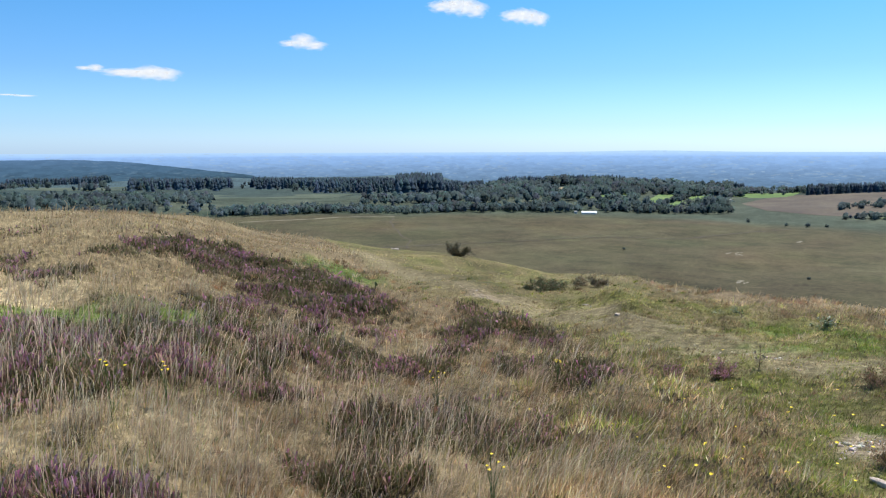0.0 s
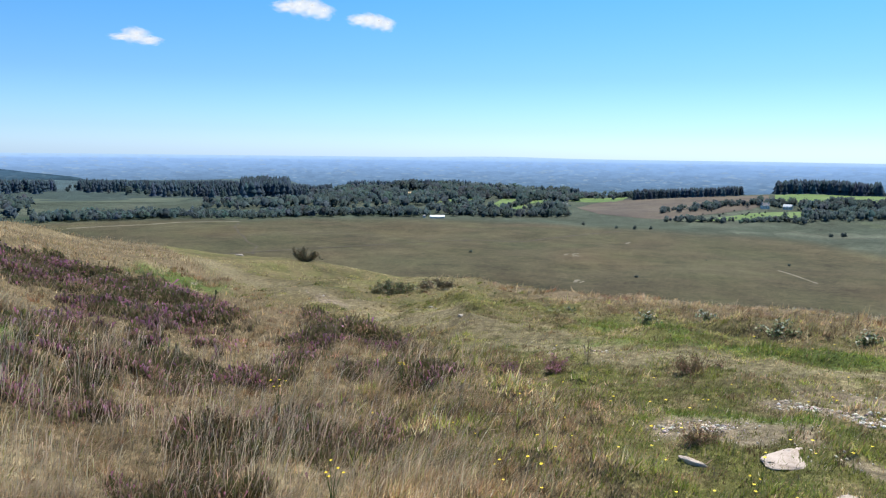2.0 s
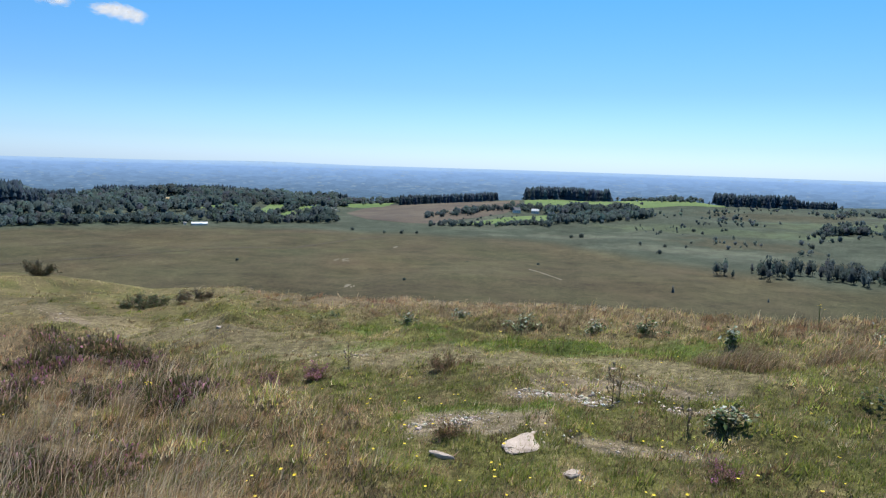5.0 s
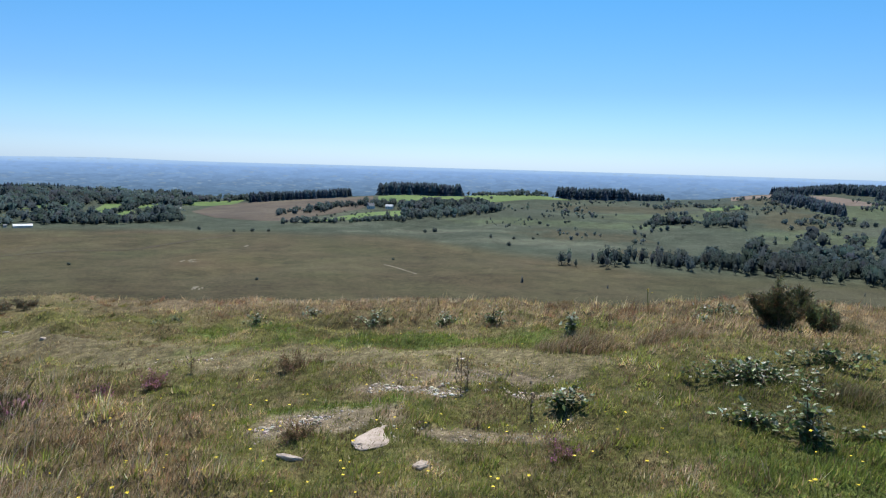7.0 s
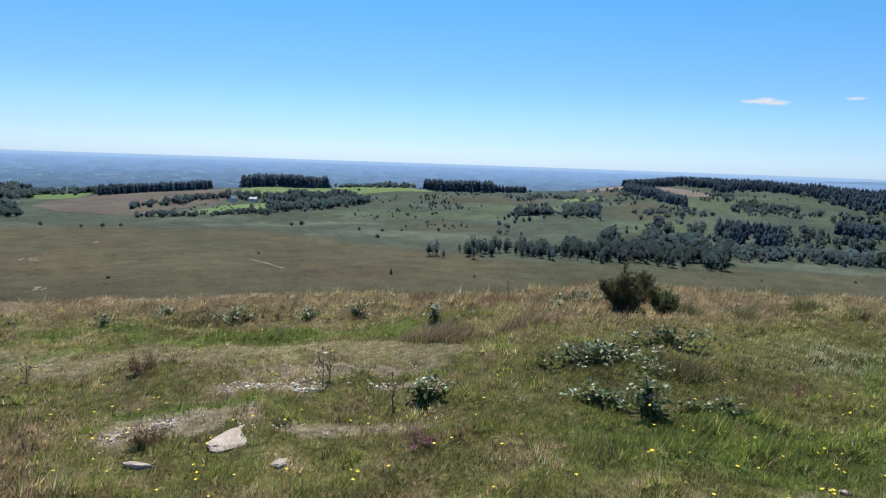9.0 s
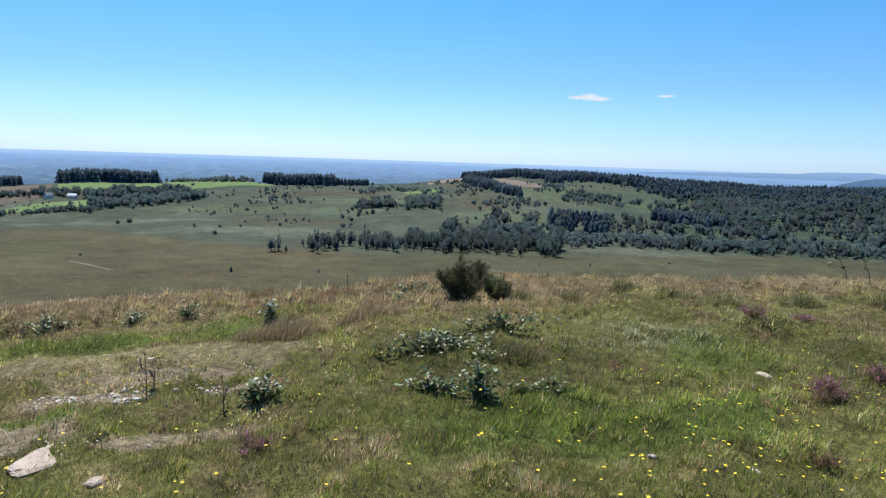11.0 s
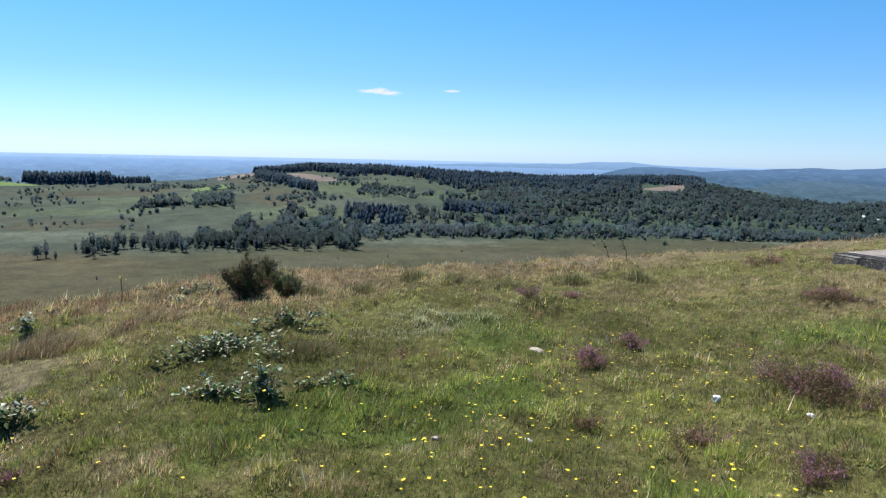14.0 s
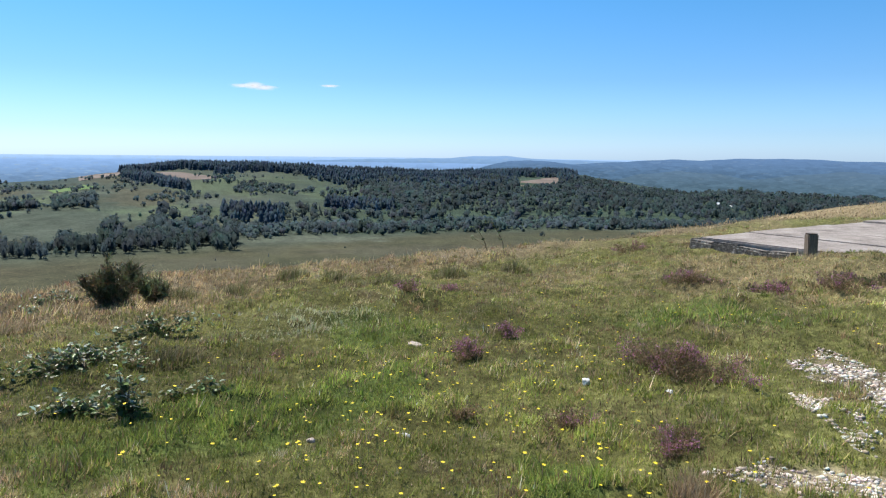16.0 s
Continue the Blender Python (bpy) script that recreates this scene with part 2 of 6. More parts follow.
# azimuth, far edge of the moor (degrees down), distance of the crest behind it, the crest (degrees down)
LAND = [(-180, 5.3, 1600, 2.4), (-60, 5.3, 1600, 2.6), (-36, 5.35, 1600, 3.1), (-26, 5.45, 1600, 3.1), (-20, 5.5, 1500, 3.3), (-17, 5.5, 1500, 2.9),
        (-10, 5.5, 1450, 2.7), (2, 5.8, 1400, 3.2), (13, 6.1, 1300, 2.9), (18, 6.3, 1300, 2.65), (25, 7.2, 1300, 2.55),
        (38, 8.3, 1400, 2.2), (43, 8.2, 1450, 1.9), (47, 8.1, 1550, 1.45), (50, 8.0, 1600, 1.15), (56, 7.7, 1600, 1.1), (62, 7.3, 1750, 1.5), (70, 6.7, 1850, 1.6),
        (79.5, 6.2, 2200, 1.25), (83, 6.0, 2000, 1.9), (88, 5.8, 1700, 2.7), (102, 5.4, 1600, 2.9), (125, 5.3, 1600, 2.9), (180, 5.3, 1600, 2.4)]
FLOOR = 85.0


def smooth(x, a, b):
    k = np.clip((x - a) / (b - a), 0, 1)
    return k * k * (3 - 2 * k)


def waves(x, y, size, seed):
    """A cheap soft relief of about one unit, from a few crossed waves."""
    rng = np.random.default_rng(seed)
    out = 0
    for k in range(7):
        a, p, s = rng.uniform(0, 6.283), rng.uniform(0, 6.283), size * rng.uniform(0.6, 1.7)
        out = out + np.sin((x * np.cos(a) + y * np.sin(a)) * 6.283 / s + p + 1.3 * np.sin((y * np.cos(a) - x * np.sin(a)) * 4.1 / s + k))
    return out / 4.0


def cells(x, y, size, seed):
    """The nearest of many scattered tufts: how far off its middle lies (in their spacing), and three numbers of its own."""
    gx, gy = np.floor(x / size), np.floor(y / size)
    best = np.full(np.shape(x), 9.0)
    owner = np.zeros(np.shape(x))
    for i in (-1, 0, 1):
        for j in (-1, 0, 1):
            cx, cy = gx + i, gy + j
            q = cx * 127.1 + cy * 311.7 + seed * 74.7
            h = np.sin(q) * 43758.5453 % 1.0
            d = np.hypot(cx + h - x / size, cy + h * 977.7 % 1.0 - y / size)
            near = d < best
            best, owner = np.where(near, d, best), np.where(near, q, owner)
    return (best, *(np.sin(owner + k * 19.19) * 43758.5453 % 1.0 for k in (2, 3, 4)))


def dome(d, wide):
    return np.clip(1 - (d / wide) ** 2, 0, 1)


def tuft_relief(x, y):
    """Hummocks of turf, grass and heath on the near hill; the worn ground stays even."""
    r = np.hypot(x, y)
    heath, lush, bare, straw, worn, tall = cover(x, y)
    d, a, b, c = cells(x, y, 0.36, 1)
    z = (0.045 + 0.03 * tall) * dome(d, 0.4 + 0.3 * a) * b
    d, a, b, c = cells(x, y, 0.14, 2)
    z = z + 0.018 * dome(d, 0.6) * b
    d, a, b, c = cells(x, y, 0.95, 3)
    z = z + (0.13 * dome(d, 0.35 + 0.25 * a) * b * b - 0.03) * smooth(r, 5, 8)
    d, a, b, c = cells(x, y, 0.6, 4)
    z = z * (1 - 0.6 * heath) + 0.10 * heath * dome(d, 0.75) ** 0.7 * (0.35 + 0.65 * b)
    return z * (1 - 0.85 * np.maximum(worn, bare)) * smooth(r, 1.2, 2.4) * (1 - smooth(r, 17, 26))


def height(x, y):
    """The ground's height at (x, y); the eye stands EYE over the place 0, 0."""
    x, y = np.asarray(x, float), np.asarray(y, float)
    r, az = np.hypot(x, y), np.degrees(np.arctan2(x, y))
    eb, rb = np.tan(np.radians(lerp_table(az, BROW, 1))), lerp_table(az, BROW, 2)
    u = r / rb
    hill = -eb * r - EYE * (1 - u) ** 2
    cut = 3.2
    steep = -eb * cut * rb - EYE * (1 - cut) ** 2 - (r - cut * rb) * np.maximum(eb + EYE * 2 * (cut - 1) / rb, 0.42)
    hill = np.where(u > cut, steep, hill)
    hill = hill + 0.05 * waves(x, y, 2.6, 3) * smooth(r, 1.5, 4) + 0.16 * waves(x, y, 9, 5) * smooth(r, 7, 16) * (1 - smooth(r, 25, 60))
    hill = hill + (0.026 * waves(x, y, 0.7, 7) + 0.03 * waves(x, y, 1.5, 10) * smooth(r, 4, 7)) * smooth(r, 1.5, 4) * (1 - smooth(r, 14, 25))
    near = r < 26
    if near.any():
        hill = np.asarray(hill)
        hill[near] += tuft_relief(x[near], y[near])
    level = np.exp(-((x - 14.4) / 3.4) ** 4 - ((y + 3.0) / 3.0) ** 4)
    hill = hill - level * np.maximum(0, hill + EYE - 0.14)
    u, v = (x - 12.2) * 0.816 - (y + 0.06) * 0.578, (x - 12.2) * 0.578 + (y + 0.06) * 0.816
    bank = np.exp(-((u + 0.2) / 0.55) ** 2) * smooth(-v, 1.5, 2.4) * (1 - smooth(-v, 6, 8))
    hill = hill + bank * np.maximum(0, 0.335 - EYE - hill)
    ee, rc, ec = lerp_table(az, LAND, 1), lerp_table(az, LAND, 2), lerp_table(az, LAND, 3)
    re = FLOOR / np.tan(np.radians(ee))
    crest = -rc * np.tan(np.radians(ec))
    k = np.clip((r - re) / (rc - re), 0, 1)
    rise = -FLOOR + (crest + FLOOR) * (0.55 * k + 0.45 * k * k * (3 - 2 * k))
    back = np.minimum(crest, -FLOOR) - 12 - 70 * smooth(az, -22, -17) - (r - rc) * 0.012
    land = np.where(r > rc, crest + (back - crest) * smooth(r, rc, rc + 450), rise)
    land = land + 1.2 * waves(x, y, 170, 8) * smooth(r, 300, 500) + 3.0 * waves(x, y, 420, 9) * smooth(r, re, re + 250)
    w = np.clip((hill - land) / 16 * 0.5 + 0.5, 0, 1)
    return EYE + land + (hill - land) * w + 16 * w * (1 - w) * 0.5


# ---- ground ----
# ellipses of cover on the near hill: x, y, half length, half width, turn, kind (0 heath, 1 lush green, 2 bare and stony, 3 pale straw)
PATCHES = [(-4.4, 3.7, 1.3, 0.9, 20, 0), (-5.9, 9.6, 2.6, 1.0, 125, 0), (-8.1, 10.2, 1.8, 1.2, 100, 0), (-2.8, 6.0, 0.5, 0.35, 20, 0), (-1.2, 6.2, 0.5, 0.25, 140, 0),
           (-2.4, 8.6, 0.9, 0.35, 130, 0), (-1.7, 4.4, 0.6, 0.4, 0, 0), (-1.8, 3.3, 0.35, 0.22, 0, 0), (-2.7, 1.9, 0.4, 0.25, 0, 0), (-3.6, 5.7, 0.9, 0.5, 30, 0),
           (-5.0, 4.9, 1.5, 0.6, 50, 1), (-7.8, 13.5, 2.0, 0.8, 140, 1), (2.5, 7.0, 2.0, 0.35, -12, 1), (0.9, 8.9, 0.9, 0.4, -35, 1), (1.4, 4.65, 0.6, 0.16, -20, 1),
           (6.0, 2.5, 0.9, 0.45, 30, 1), (3.5, 2.35, 0.8, 0.45, -30, 1), (7.0, -0.2, 0.8, 0.4, 80, 1), (10.95, -1.5, 0.3, 0.2, 0, 1), (4.5, 1.8, 0.5, 0.35, 0, 1), (3.6, 0.4, 0.35, 0.2, 40, 1),
           (1.15, 4.4, 0.55, 0.28, -10, 2), (1.85, 4.9, 0.42, 0.14, -35, 2), (2.65, 4.4, 0.25, 0.08, -30, 2), (5.3, -1.15, 0.6, 0.25, 15, 2), (3.85, -0.75, 0.16, 0.45, 0, 2),
           (2.5, 5.0, 0.7, 0.26, -30, 2), (1.95, 3.75, 0.5, 0.14, -25, 2), (-0.9, 3.5, 0.8, 0.35, 0, 3), (-6.3, 4.9, 0.8, 0.5, 50, 3), (-2.8, 2.95, 0.5, 0.3, 30, 3), (-3.4, 2.1, 0.4, 0.3, 30, 3), (-2.2, 22.8, 2.4, 0.3, 8, 3), (8.3, -0.9, 0.32, 0.14, 80, 0), (9.1, 0.0, 0.3, 0.13, 70, 0), (8.6, -1.7, 0.36, 0.16, 80, 0), (-4.0, 12.2, 0.7, 0.25, 130, 2)]
TRACK = [(-12, 22), (-8, 16.5), (-5.2, 13.8), (-2.3, 10.8), (-0.7, 8.4), (0.7, 6.7), (2.2, 6.05), (3.2, 5.4)]
TALL_EDGE = [(-9.5, 18), (-6.0, 13), (-2.4, 9.3), (-0.75, 7.3), (0.1, 5.8), (0.45, 4.3), (0.7, 2.6), (0.9, -8)]


def from_line(x, y, line):
    """Distance from a line of points, and the side on which (x, y) lies (positive to the left of its way)."""
    best, side = np.full(np.shape(x), 1e9), np.zeros(np.shape(x))
    for (x0, y0), (x1, y1) in zip(line, line[1:]):
        dx, dy = x1 - x0, y1 - y0
        k = np.clip(((x - x0) * dx + (y - y0) * dy) / (dx * dx + dy * dy), 0, 1)
        d = np.hypot(x - x0 - k * dx, y - y0 - k * dy)
        near = d < best
        best = np.where(near, d, best)
        side = np.where(near, np.sign(dx * (y - y0) - dy * (x - x0)), side)
    return best, side


def cover(x, y):
    """What grows on the near hill: shares of heath, lush green, bare ground, pale straw and worn track, and how tall the grass stands."""
    wob = np.asarray(0.32 * waves(x, y, 1.1, 21) + 0.34 * waves(x, y, 0.45, 22))
    got = [np.zeros(np.shape(x)) for _ in range(4)]
    for px, py, ra, rb, turn, kind in PATCHES:
        c, s = math.cos(radians(turn)), math.sin(radians(turn))
        close = np.hypot(x - px, y - py) < 2.6 * max(ra, rb)
        dx, dy = x[close] - px, y[close] - py
        u, v = (dx * c + dy * s) / ra, (-dx * s + dy * c) / rb
        share = 1 - smooth(np.hypot(u, v) + wob[close] * (0.6 if kind == 2 else 1.0), 0.6 if kind == 1 else 0.75, 1.3 if kind == 1 else 1.15)
        got[kind][close] = np.maximum(got[kind][close], share)
    d, side = from_line(x, y, TALL_EDGE)
    west = smooth(-d * side + 0.5 * wob, -0.3, 0.45)
    r, az = np.hypot(x, y), np.degrees(np.arctan2(x, y))
    rb = lerp_table(az, BROW, 2)
    brow = smooth(r + 1.5 * wob, rb - 6.5, rb - 4.0) * smooth(az, -12, 0) * (1 - 0.2 * smooth(az, 50, 58) * (1 - smooth(az, 80, 88)))
    brow = np.maximum(brow, 0.9 * np.exp(-((x - 5.5) / 1.3) ** 2 - ((y - 5.7) / 0.9) ** 2))
    t = 1 - smooth(from_line(x, y, TRACK)[0] + 0.9 * wob, 0.15, 0.8)
    level = np.exp(-((x - 14.2) / 3.6) ** 4 - ((y + 2.8) / 3.2) ** 4)
    tall = np.clip(np.maximum(west, brow), 0, 1) * (1 - t) * (1 - got[2]) * (1 - level)
    heath_west = west * smooth(-x, 0.7, 1.7) * smooth(waves(x, y, 1.7, 31), 0.15, 0.7) * (1 - got[1]) * (1 - got[3]) * (1 - smooth(r, 9, 16))
    got[0] = np.maximum(got[0], 0.6 * heath_west)
    return got[0], got[1], got[2], got[3], t, tall


def dryness(x, y):
    """Where the turf has dried to straw, in patches of several sizes."""
    r, az = np.hypot(x, y), np.degrees(np.arctan2(x, y))
    drier = 1.0 * np.exp(-((x - 9.5) / 2.2) ** 2 - ((y + 0.8) / 1.7) ** 2) + 0.45 * smooth(r, 8, 12) * (1 - smooth(az, 5, 20)) * smooth(az, -40, -20)
    drier = drier - 0.75 * np.exp(-((x - 5.4) / 2.6) ** 2 - ((y - 1.7) / 2.1) ** 2)
    return smooth(drier + 0.6 * waves(x, y, 2.6, 42) + 0.55 * waves(x, y, 0.9, 41) + 0.45 * waves(x, y, 0.33, 43), -0.15, 0.75)


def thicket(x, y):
    """How much darker the tint of turf and ground is round the brambles."""
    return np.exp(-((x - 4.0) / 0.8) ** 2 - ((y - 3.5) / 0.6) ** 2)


def woodland_share(r, az, x, y):
    """Where closed woods leave dark undergrowth on the ground."""
    low = np.interp(az, [48, 52, 54, 62, 70, 80, 90, 104], [760, 760, 700, 720, 760, 825, 915, 975])
    return smooth(az, 54, 66) * (1 - smooth(az, 112, 120)) * smooth(r, low - 10, low + 40) + smooth(r, 930, 960) * (1 - smooth(r, 1000, 1030)) * (1 - smooth(az, -11, -9)) * smooth(az, -42, -39)


PALE_SLOPE, BROWN_SLOPE, GREEN_SLOPE = (0.105, 0.118, 0.085), (0.074, 0.072, 0.045), (0.082, 0.106, 0.060)
# washes of rough grass and heath on the slopes over the moor: azimuth, distance, half widths, colour
SLOPES = [(29, 768, 7, 22, PALE_SLOPE), (36.8, 715, 3, 26, BROWN_SLOPE), (32, 835, 5, 40, BROWN_SLOPE), (30, 935, 9, 35, GREEN_SLOPE), (20, 850, 6, 22, PALE_SLOPE), (34.5, 1150, 5.5, 60, BROWN_SLOPE),
          (38, 1040, 5, 50, GREEN_SLOPE), (53, 1180, 5, 130, GREEN_SLOPE), (58, 1330, 3, 70, GREEN_SLOPE), (61, 1150, 2.5, 90, GREEN_SLOPE), (47, 1040, 2.5, 130, BROWN_SLOPE), (50, 900, 5, 70, GREEN_SLOPE),
          (44.5, 1330, 2.2, 70, BROWN_SLOPE), (60, 690, 6, 18, PALE_SLOPE), (82, 840, 6, 16, PALE_SLOPE), (70, 625, 14, 30, BROWN_SLOPE), (50, 560, 6, 35, BROWN_SLOPE)]


def ground_tint(x, y):
    r = np.hypot(x, y)
    heath, lush, bare, straw, worn, tall = cover(x, y)
    turf = np.array([0.125, 0.126, 0.043])
    def lay(base, share, colour):
        return base + (np.array(colour) - base) * share[:, None]
    c = np.tile(turf, (len(x), 1))
    c = lay(c, 0.8 * dryness(x, y), (0.18, 0.15, 0.075))
    c = lay(c, 0.85 * tall, (0.20, 0.155, 0.092))
    c = lay(c, straw, (0.33, 0.27, 0.16))
    c = lay(c, 0.7 * worn, (0.26, 0.22, 0.13))
    c = lay(c, lush, (0.10, 0.135, 0.036))
    c = lay(c, heath, (0.075, 0.06, 0.036))
    c = lay(c, 0.75 * bare, (0.29, 0.235, 0.165))
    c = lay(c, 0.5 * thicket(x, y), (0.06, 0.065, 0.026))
    az = np.degrees(np.arctan2(x, y))
    edge = FLOOR / np.tan(np.radians(lerp_table(az, LAND, 1)))
    moor = np.array([0.080, 0.072, 0.040])
    c = lay(c, smooth(r, 25, 120), moor)
    c = lay(c, smooth(r, 200, 300) * smooth(waves(x, y, 210, 51), 0.1, 0.9) * 0.6, (0.100, 0.080, 0.044))
    c = lay(c, smooth(r, 200, 300) * smooth(waves(x, y, 150, 52), 0.3, 0.9) * 0.5, (0.056, 0.060, 0.030))
    c = lay(c, smooth(r, 120, 250) * (1 - smooth(r, 330, 680)) * 0.75, (0.060, 0.054, 0.031))
    c = lay(c, smooth(r, 200, 300) * smooth(az, 30, 45) * 0.6, (0.060, 0.064, 0.034))
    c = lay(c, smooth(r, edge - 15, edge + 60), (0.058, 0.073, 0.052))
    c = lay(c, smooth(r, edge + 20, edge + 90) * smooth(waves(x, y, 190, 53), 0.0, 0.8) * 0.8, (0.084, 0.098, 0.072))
    c = lay(c, smooth(r, 200, 300) * (1 - smooth(r, edge - 30, edge)) * smooth(waves(x, y, 60, 54), 0.2, 0.9) * 0.45, (0.068, 0.068, 0.034))
    fray = 0.35 * waves(x, y, 70, 55) + 0.25 * waves(x, y, 28, 56)
    for ca, cr, wa, wr, colour in SLOPES:
        c = lay(c, 0.85 * (1 - smooth(np.hypot((az - ca) / wa, (r - cr) / wr) + fray, 0.7, 1.15)), colour)
    # behind the crests: two tints with the haze's blue put into them
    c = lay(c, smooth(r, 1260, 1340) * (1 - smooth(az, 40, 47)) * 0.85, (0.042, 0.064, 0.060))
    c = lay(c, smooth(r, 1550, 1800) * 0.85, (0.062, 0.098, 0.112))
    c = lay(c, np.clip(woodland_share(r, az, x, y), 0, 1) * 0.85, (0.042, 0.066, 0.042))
    return c


def grid_sheet(name, rs, azs, material, top=height, tint=ground_tint, lift=0.0):
    rr, aa = np.meshgrid(rs, np.radians(azs), indexing="ij")
    x, y = (rr * np.sin(aa)).ravel(), (rr * np.cos(aa)).ravel()
    v = np.stack([x, y, top(x, y) + lift], 1)
    n, k = len(rs), len(azs)
    i = (np.arange(n - 1)[:, None] * k + np.arange(k - 1)[None]).ravel()
    t = np.concatenate([np.stack([i, i + 1, i + k], 1), np.stack([i + 1, i + k + 1, i + k], 1)])
    me = mesh_of(name, v, t, material, None if tint is None else tint(x, y))
    me.polygons.foreach_set("use_smooth", np.ones(len(me.polygons), bool))
    return me


azs = np.concatenate([np.arange(-180, -66, 3.0), np.arange(-66, 108, 0.55), np.arange(108, 180.1, 3.0)])
azs[-1] = 180.0
rs = np.concatenate([[0.02], np.arange(0.4, 1.2, 0.16), np.arange(1.2, 12, 0.07), np.arange(12, 14, 0.16), np.exp(np.linspace(math.log(14), math.log(300), 60))[1:], np.linspace(300, 1300, 85)[1:], np.linspace(1300, 4900, 40)[1:]])
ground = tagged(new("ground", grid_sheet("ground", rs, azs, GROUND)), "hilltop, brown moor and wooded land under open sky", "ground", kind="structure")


# ---- distance ----
def plain_top(x, y):
    r, az = np.hypot(x, y), np.degrees(np.arctan2(x, y))
    down = np.interp(r, [2500, 2900, 3600, 4300, 4880], [3.3, 2.3, 1.15, 0.62, 0.36])
    return EYE - r * np.tan(np.radians(down)) + (r / 4880) ** 3 * (0.8 * waves(x, y, 2600, 61) + 0.3 * waves(x, y, 700, 62)) + smooth(r, 4700, 4860) * 10 * np.exp(-((az + 5) / 5) ** 2)


# haze as glow: bluer and paler towards the horizon
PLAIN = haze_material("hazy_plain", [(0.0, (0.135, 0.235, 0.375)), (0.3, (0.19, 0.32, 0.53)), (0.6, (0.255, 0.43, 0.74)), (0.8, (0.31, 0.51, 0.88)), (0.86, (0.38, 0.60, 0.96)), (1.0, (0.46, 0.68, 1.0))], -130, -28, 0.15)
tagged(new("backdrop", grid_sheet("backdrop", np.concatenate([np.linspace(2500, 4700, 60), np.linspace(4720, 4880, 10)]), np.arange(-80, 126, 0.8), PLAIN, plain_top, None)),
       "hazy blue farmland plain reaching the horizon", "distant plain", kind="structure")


def ridge(name, r, spread, crest, stops, low, high, label, az0, az1, patch=0.3):
    """A far range of hills: a long swell whose crest follows the given heights (azimuth, degrees over level)."""
    def top(x, y):
        q, az = np.hypot(x, y), np.degrees(np.arctan2(x, y))
        up = np.tan(np.radians(np.interp(az, [c[0] for c in crest], [c[1] for c in crest]))) * r + EYE
        return -150 + (up + 150 + 2.0 * waves(x, y, 160, 71)) * np.exp(-((q - r) / spread) ** 2)
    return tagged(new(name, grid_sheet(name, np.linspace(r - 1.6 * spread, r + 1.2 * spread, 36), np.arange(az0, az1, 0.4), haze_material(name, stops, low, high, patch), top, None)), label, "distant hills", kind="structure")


# each range has its own haze blue put into its glow, paler upwards
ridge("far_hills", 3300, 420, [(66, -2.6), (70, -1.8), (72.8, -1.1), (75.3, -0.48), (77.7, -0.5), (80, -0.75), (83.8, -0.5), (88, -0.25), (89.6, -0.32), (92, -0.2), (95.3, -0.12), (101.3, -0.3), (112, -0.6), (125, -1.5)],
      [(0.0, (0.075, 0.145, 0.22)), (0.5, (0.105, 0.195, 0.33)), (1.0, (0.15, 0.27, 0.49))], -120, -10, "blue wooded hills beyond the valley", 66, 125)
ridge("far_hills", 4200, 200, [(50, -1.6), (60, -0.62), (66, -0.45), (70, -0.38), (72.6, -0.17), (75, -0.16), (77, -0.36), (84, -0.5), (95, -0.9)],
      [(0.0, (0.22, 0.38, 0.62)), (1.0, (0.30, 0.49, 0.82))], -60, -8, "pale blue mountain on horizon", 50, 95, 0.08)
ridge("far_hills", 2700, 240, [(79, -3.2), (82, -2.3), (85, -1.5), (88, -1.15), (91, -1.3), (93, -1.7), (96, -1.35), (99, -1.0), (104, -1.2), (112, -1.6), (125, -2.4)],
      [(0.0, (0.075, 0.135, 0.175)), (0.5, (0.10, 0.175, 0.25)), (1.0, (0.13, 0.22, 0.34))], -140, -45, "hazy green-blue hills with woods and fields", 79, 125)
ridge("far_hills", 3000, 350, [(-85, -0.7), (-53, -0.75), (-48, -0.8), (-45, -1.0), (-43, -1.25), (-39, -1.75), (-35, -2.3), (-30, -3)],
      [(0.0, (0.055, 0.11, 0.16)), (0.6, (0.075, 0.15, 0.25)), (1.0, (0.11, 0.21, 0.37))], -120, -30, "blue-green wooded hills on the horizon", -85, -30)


# ---- woods and fields of the valley ----
def draped(name, corners, material, label, category="field", lift=0.35, step=14.0, kind=""):
    """A piece of land cover laid over the ground: corners as azimuth and distance, in order round it."""
    pts = np.array([(r * math.sin(radians(a)), r * math.cos(radians(a))) for a, r in corners])
    bm = bmesh.new()
    face = bm.faces.new([bm.verts.new((x, y, 0)) for x, y in pts])
    lo, hi = pts.min(0), pts.max(0)
    for axis, normal in ((0, (1, 0, 0)), (1, (0, 1, 0))):
        for k in np.arange(lo[axis] + step, hi[axis], step):
            bmesh.ops.bisect_plane(bm, geom=bm.verts[:] + bm.edges[:] + bm.faces[:], plane_co=(k if axis == 0 else 0, k if axis else 0, 0), plane_no=normal)
    for v in bm.verts:
        v.co.z = float(height(v.co.x, v.co.y)) + lift
    bmesh.ops.recalc_face_normals(bm, faces=bm.faces[:])
    return tagged(part(name, bm, material), label, category, kind=kind)


def ico():
    bm = bmesh.new()
    bmesh.ops.create_icosphere(bm, subdivisions=1, radius=1)
    v = np.array([q.co[:] for q in bm.verts])
    t = np.array([[q.index for q in f.verts] for f in bm.faces])
    bm.free()
    return v, t


ICO = ico()
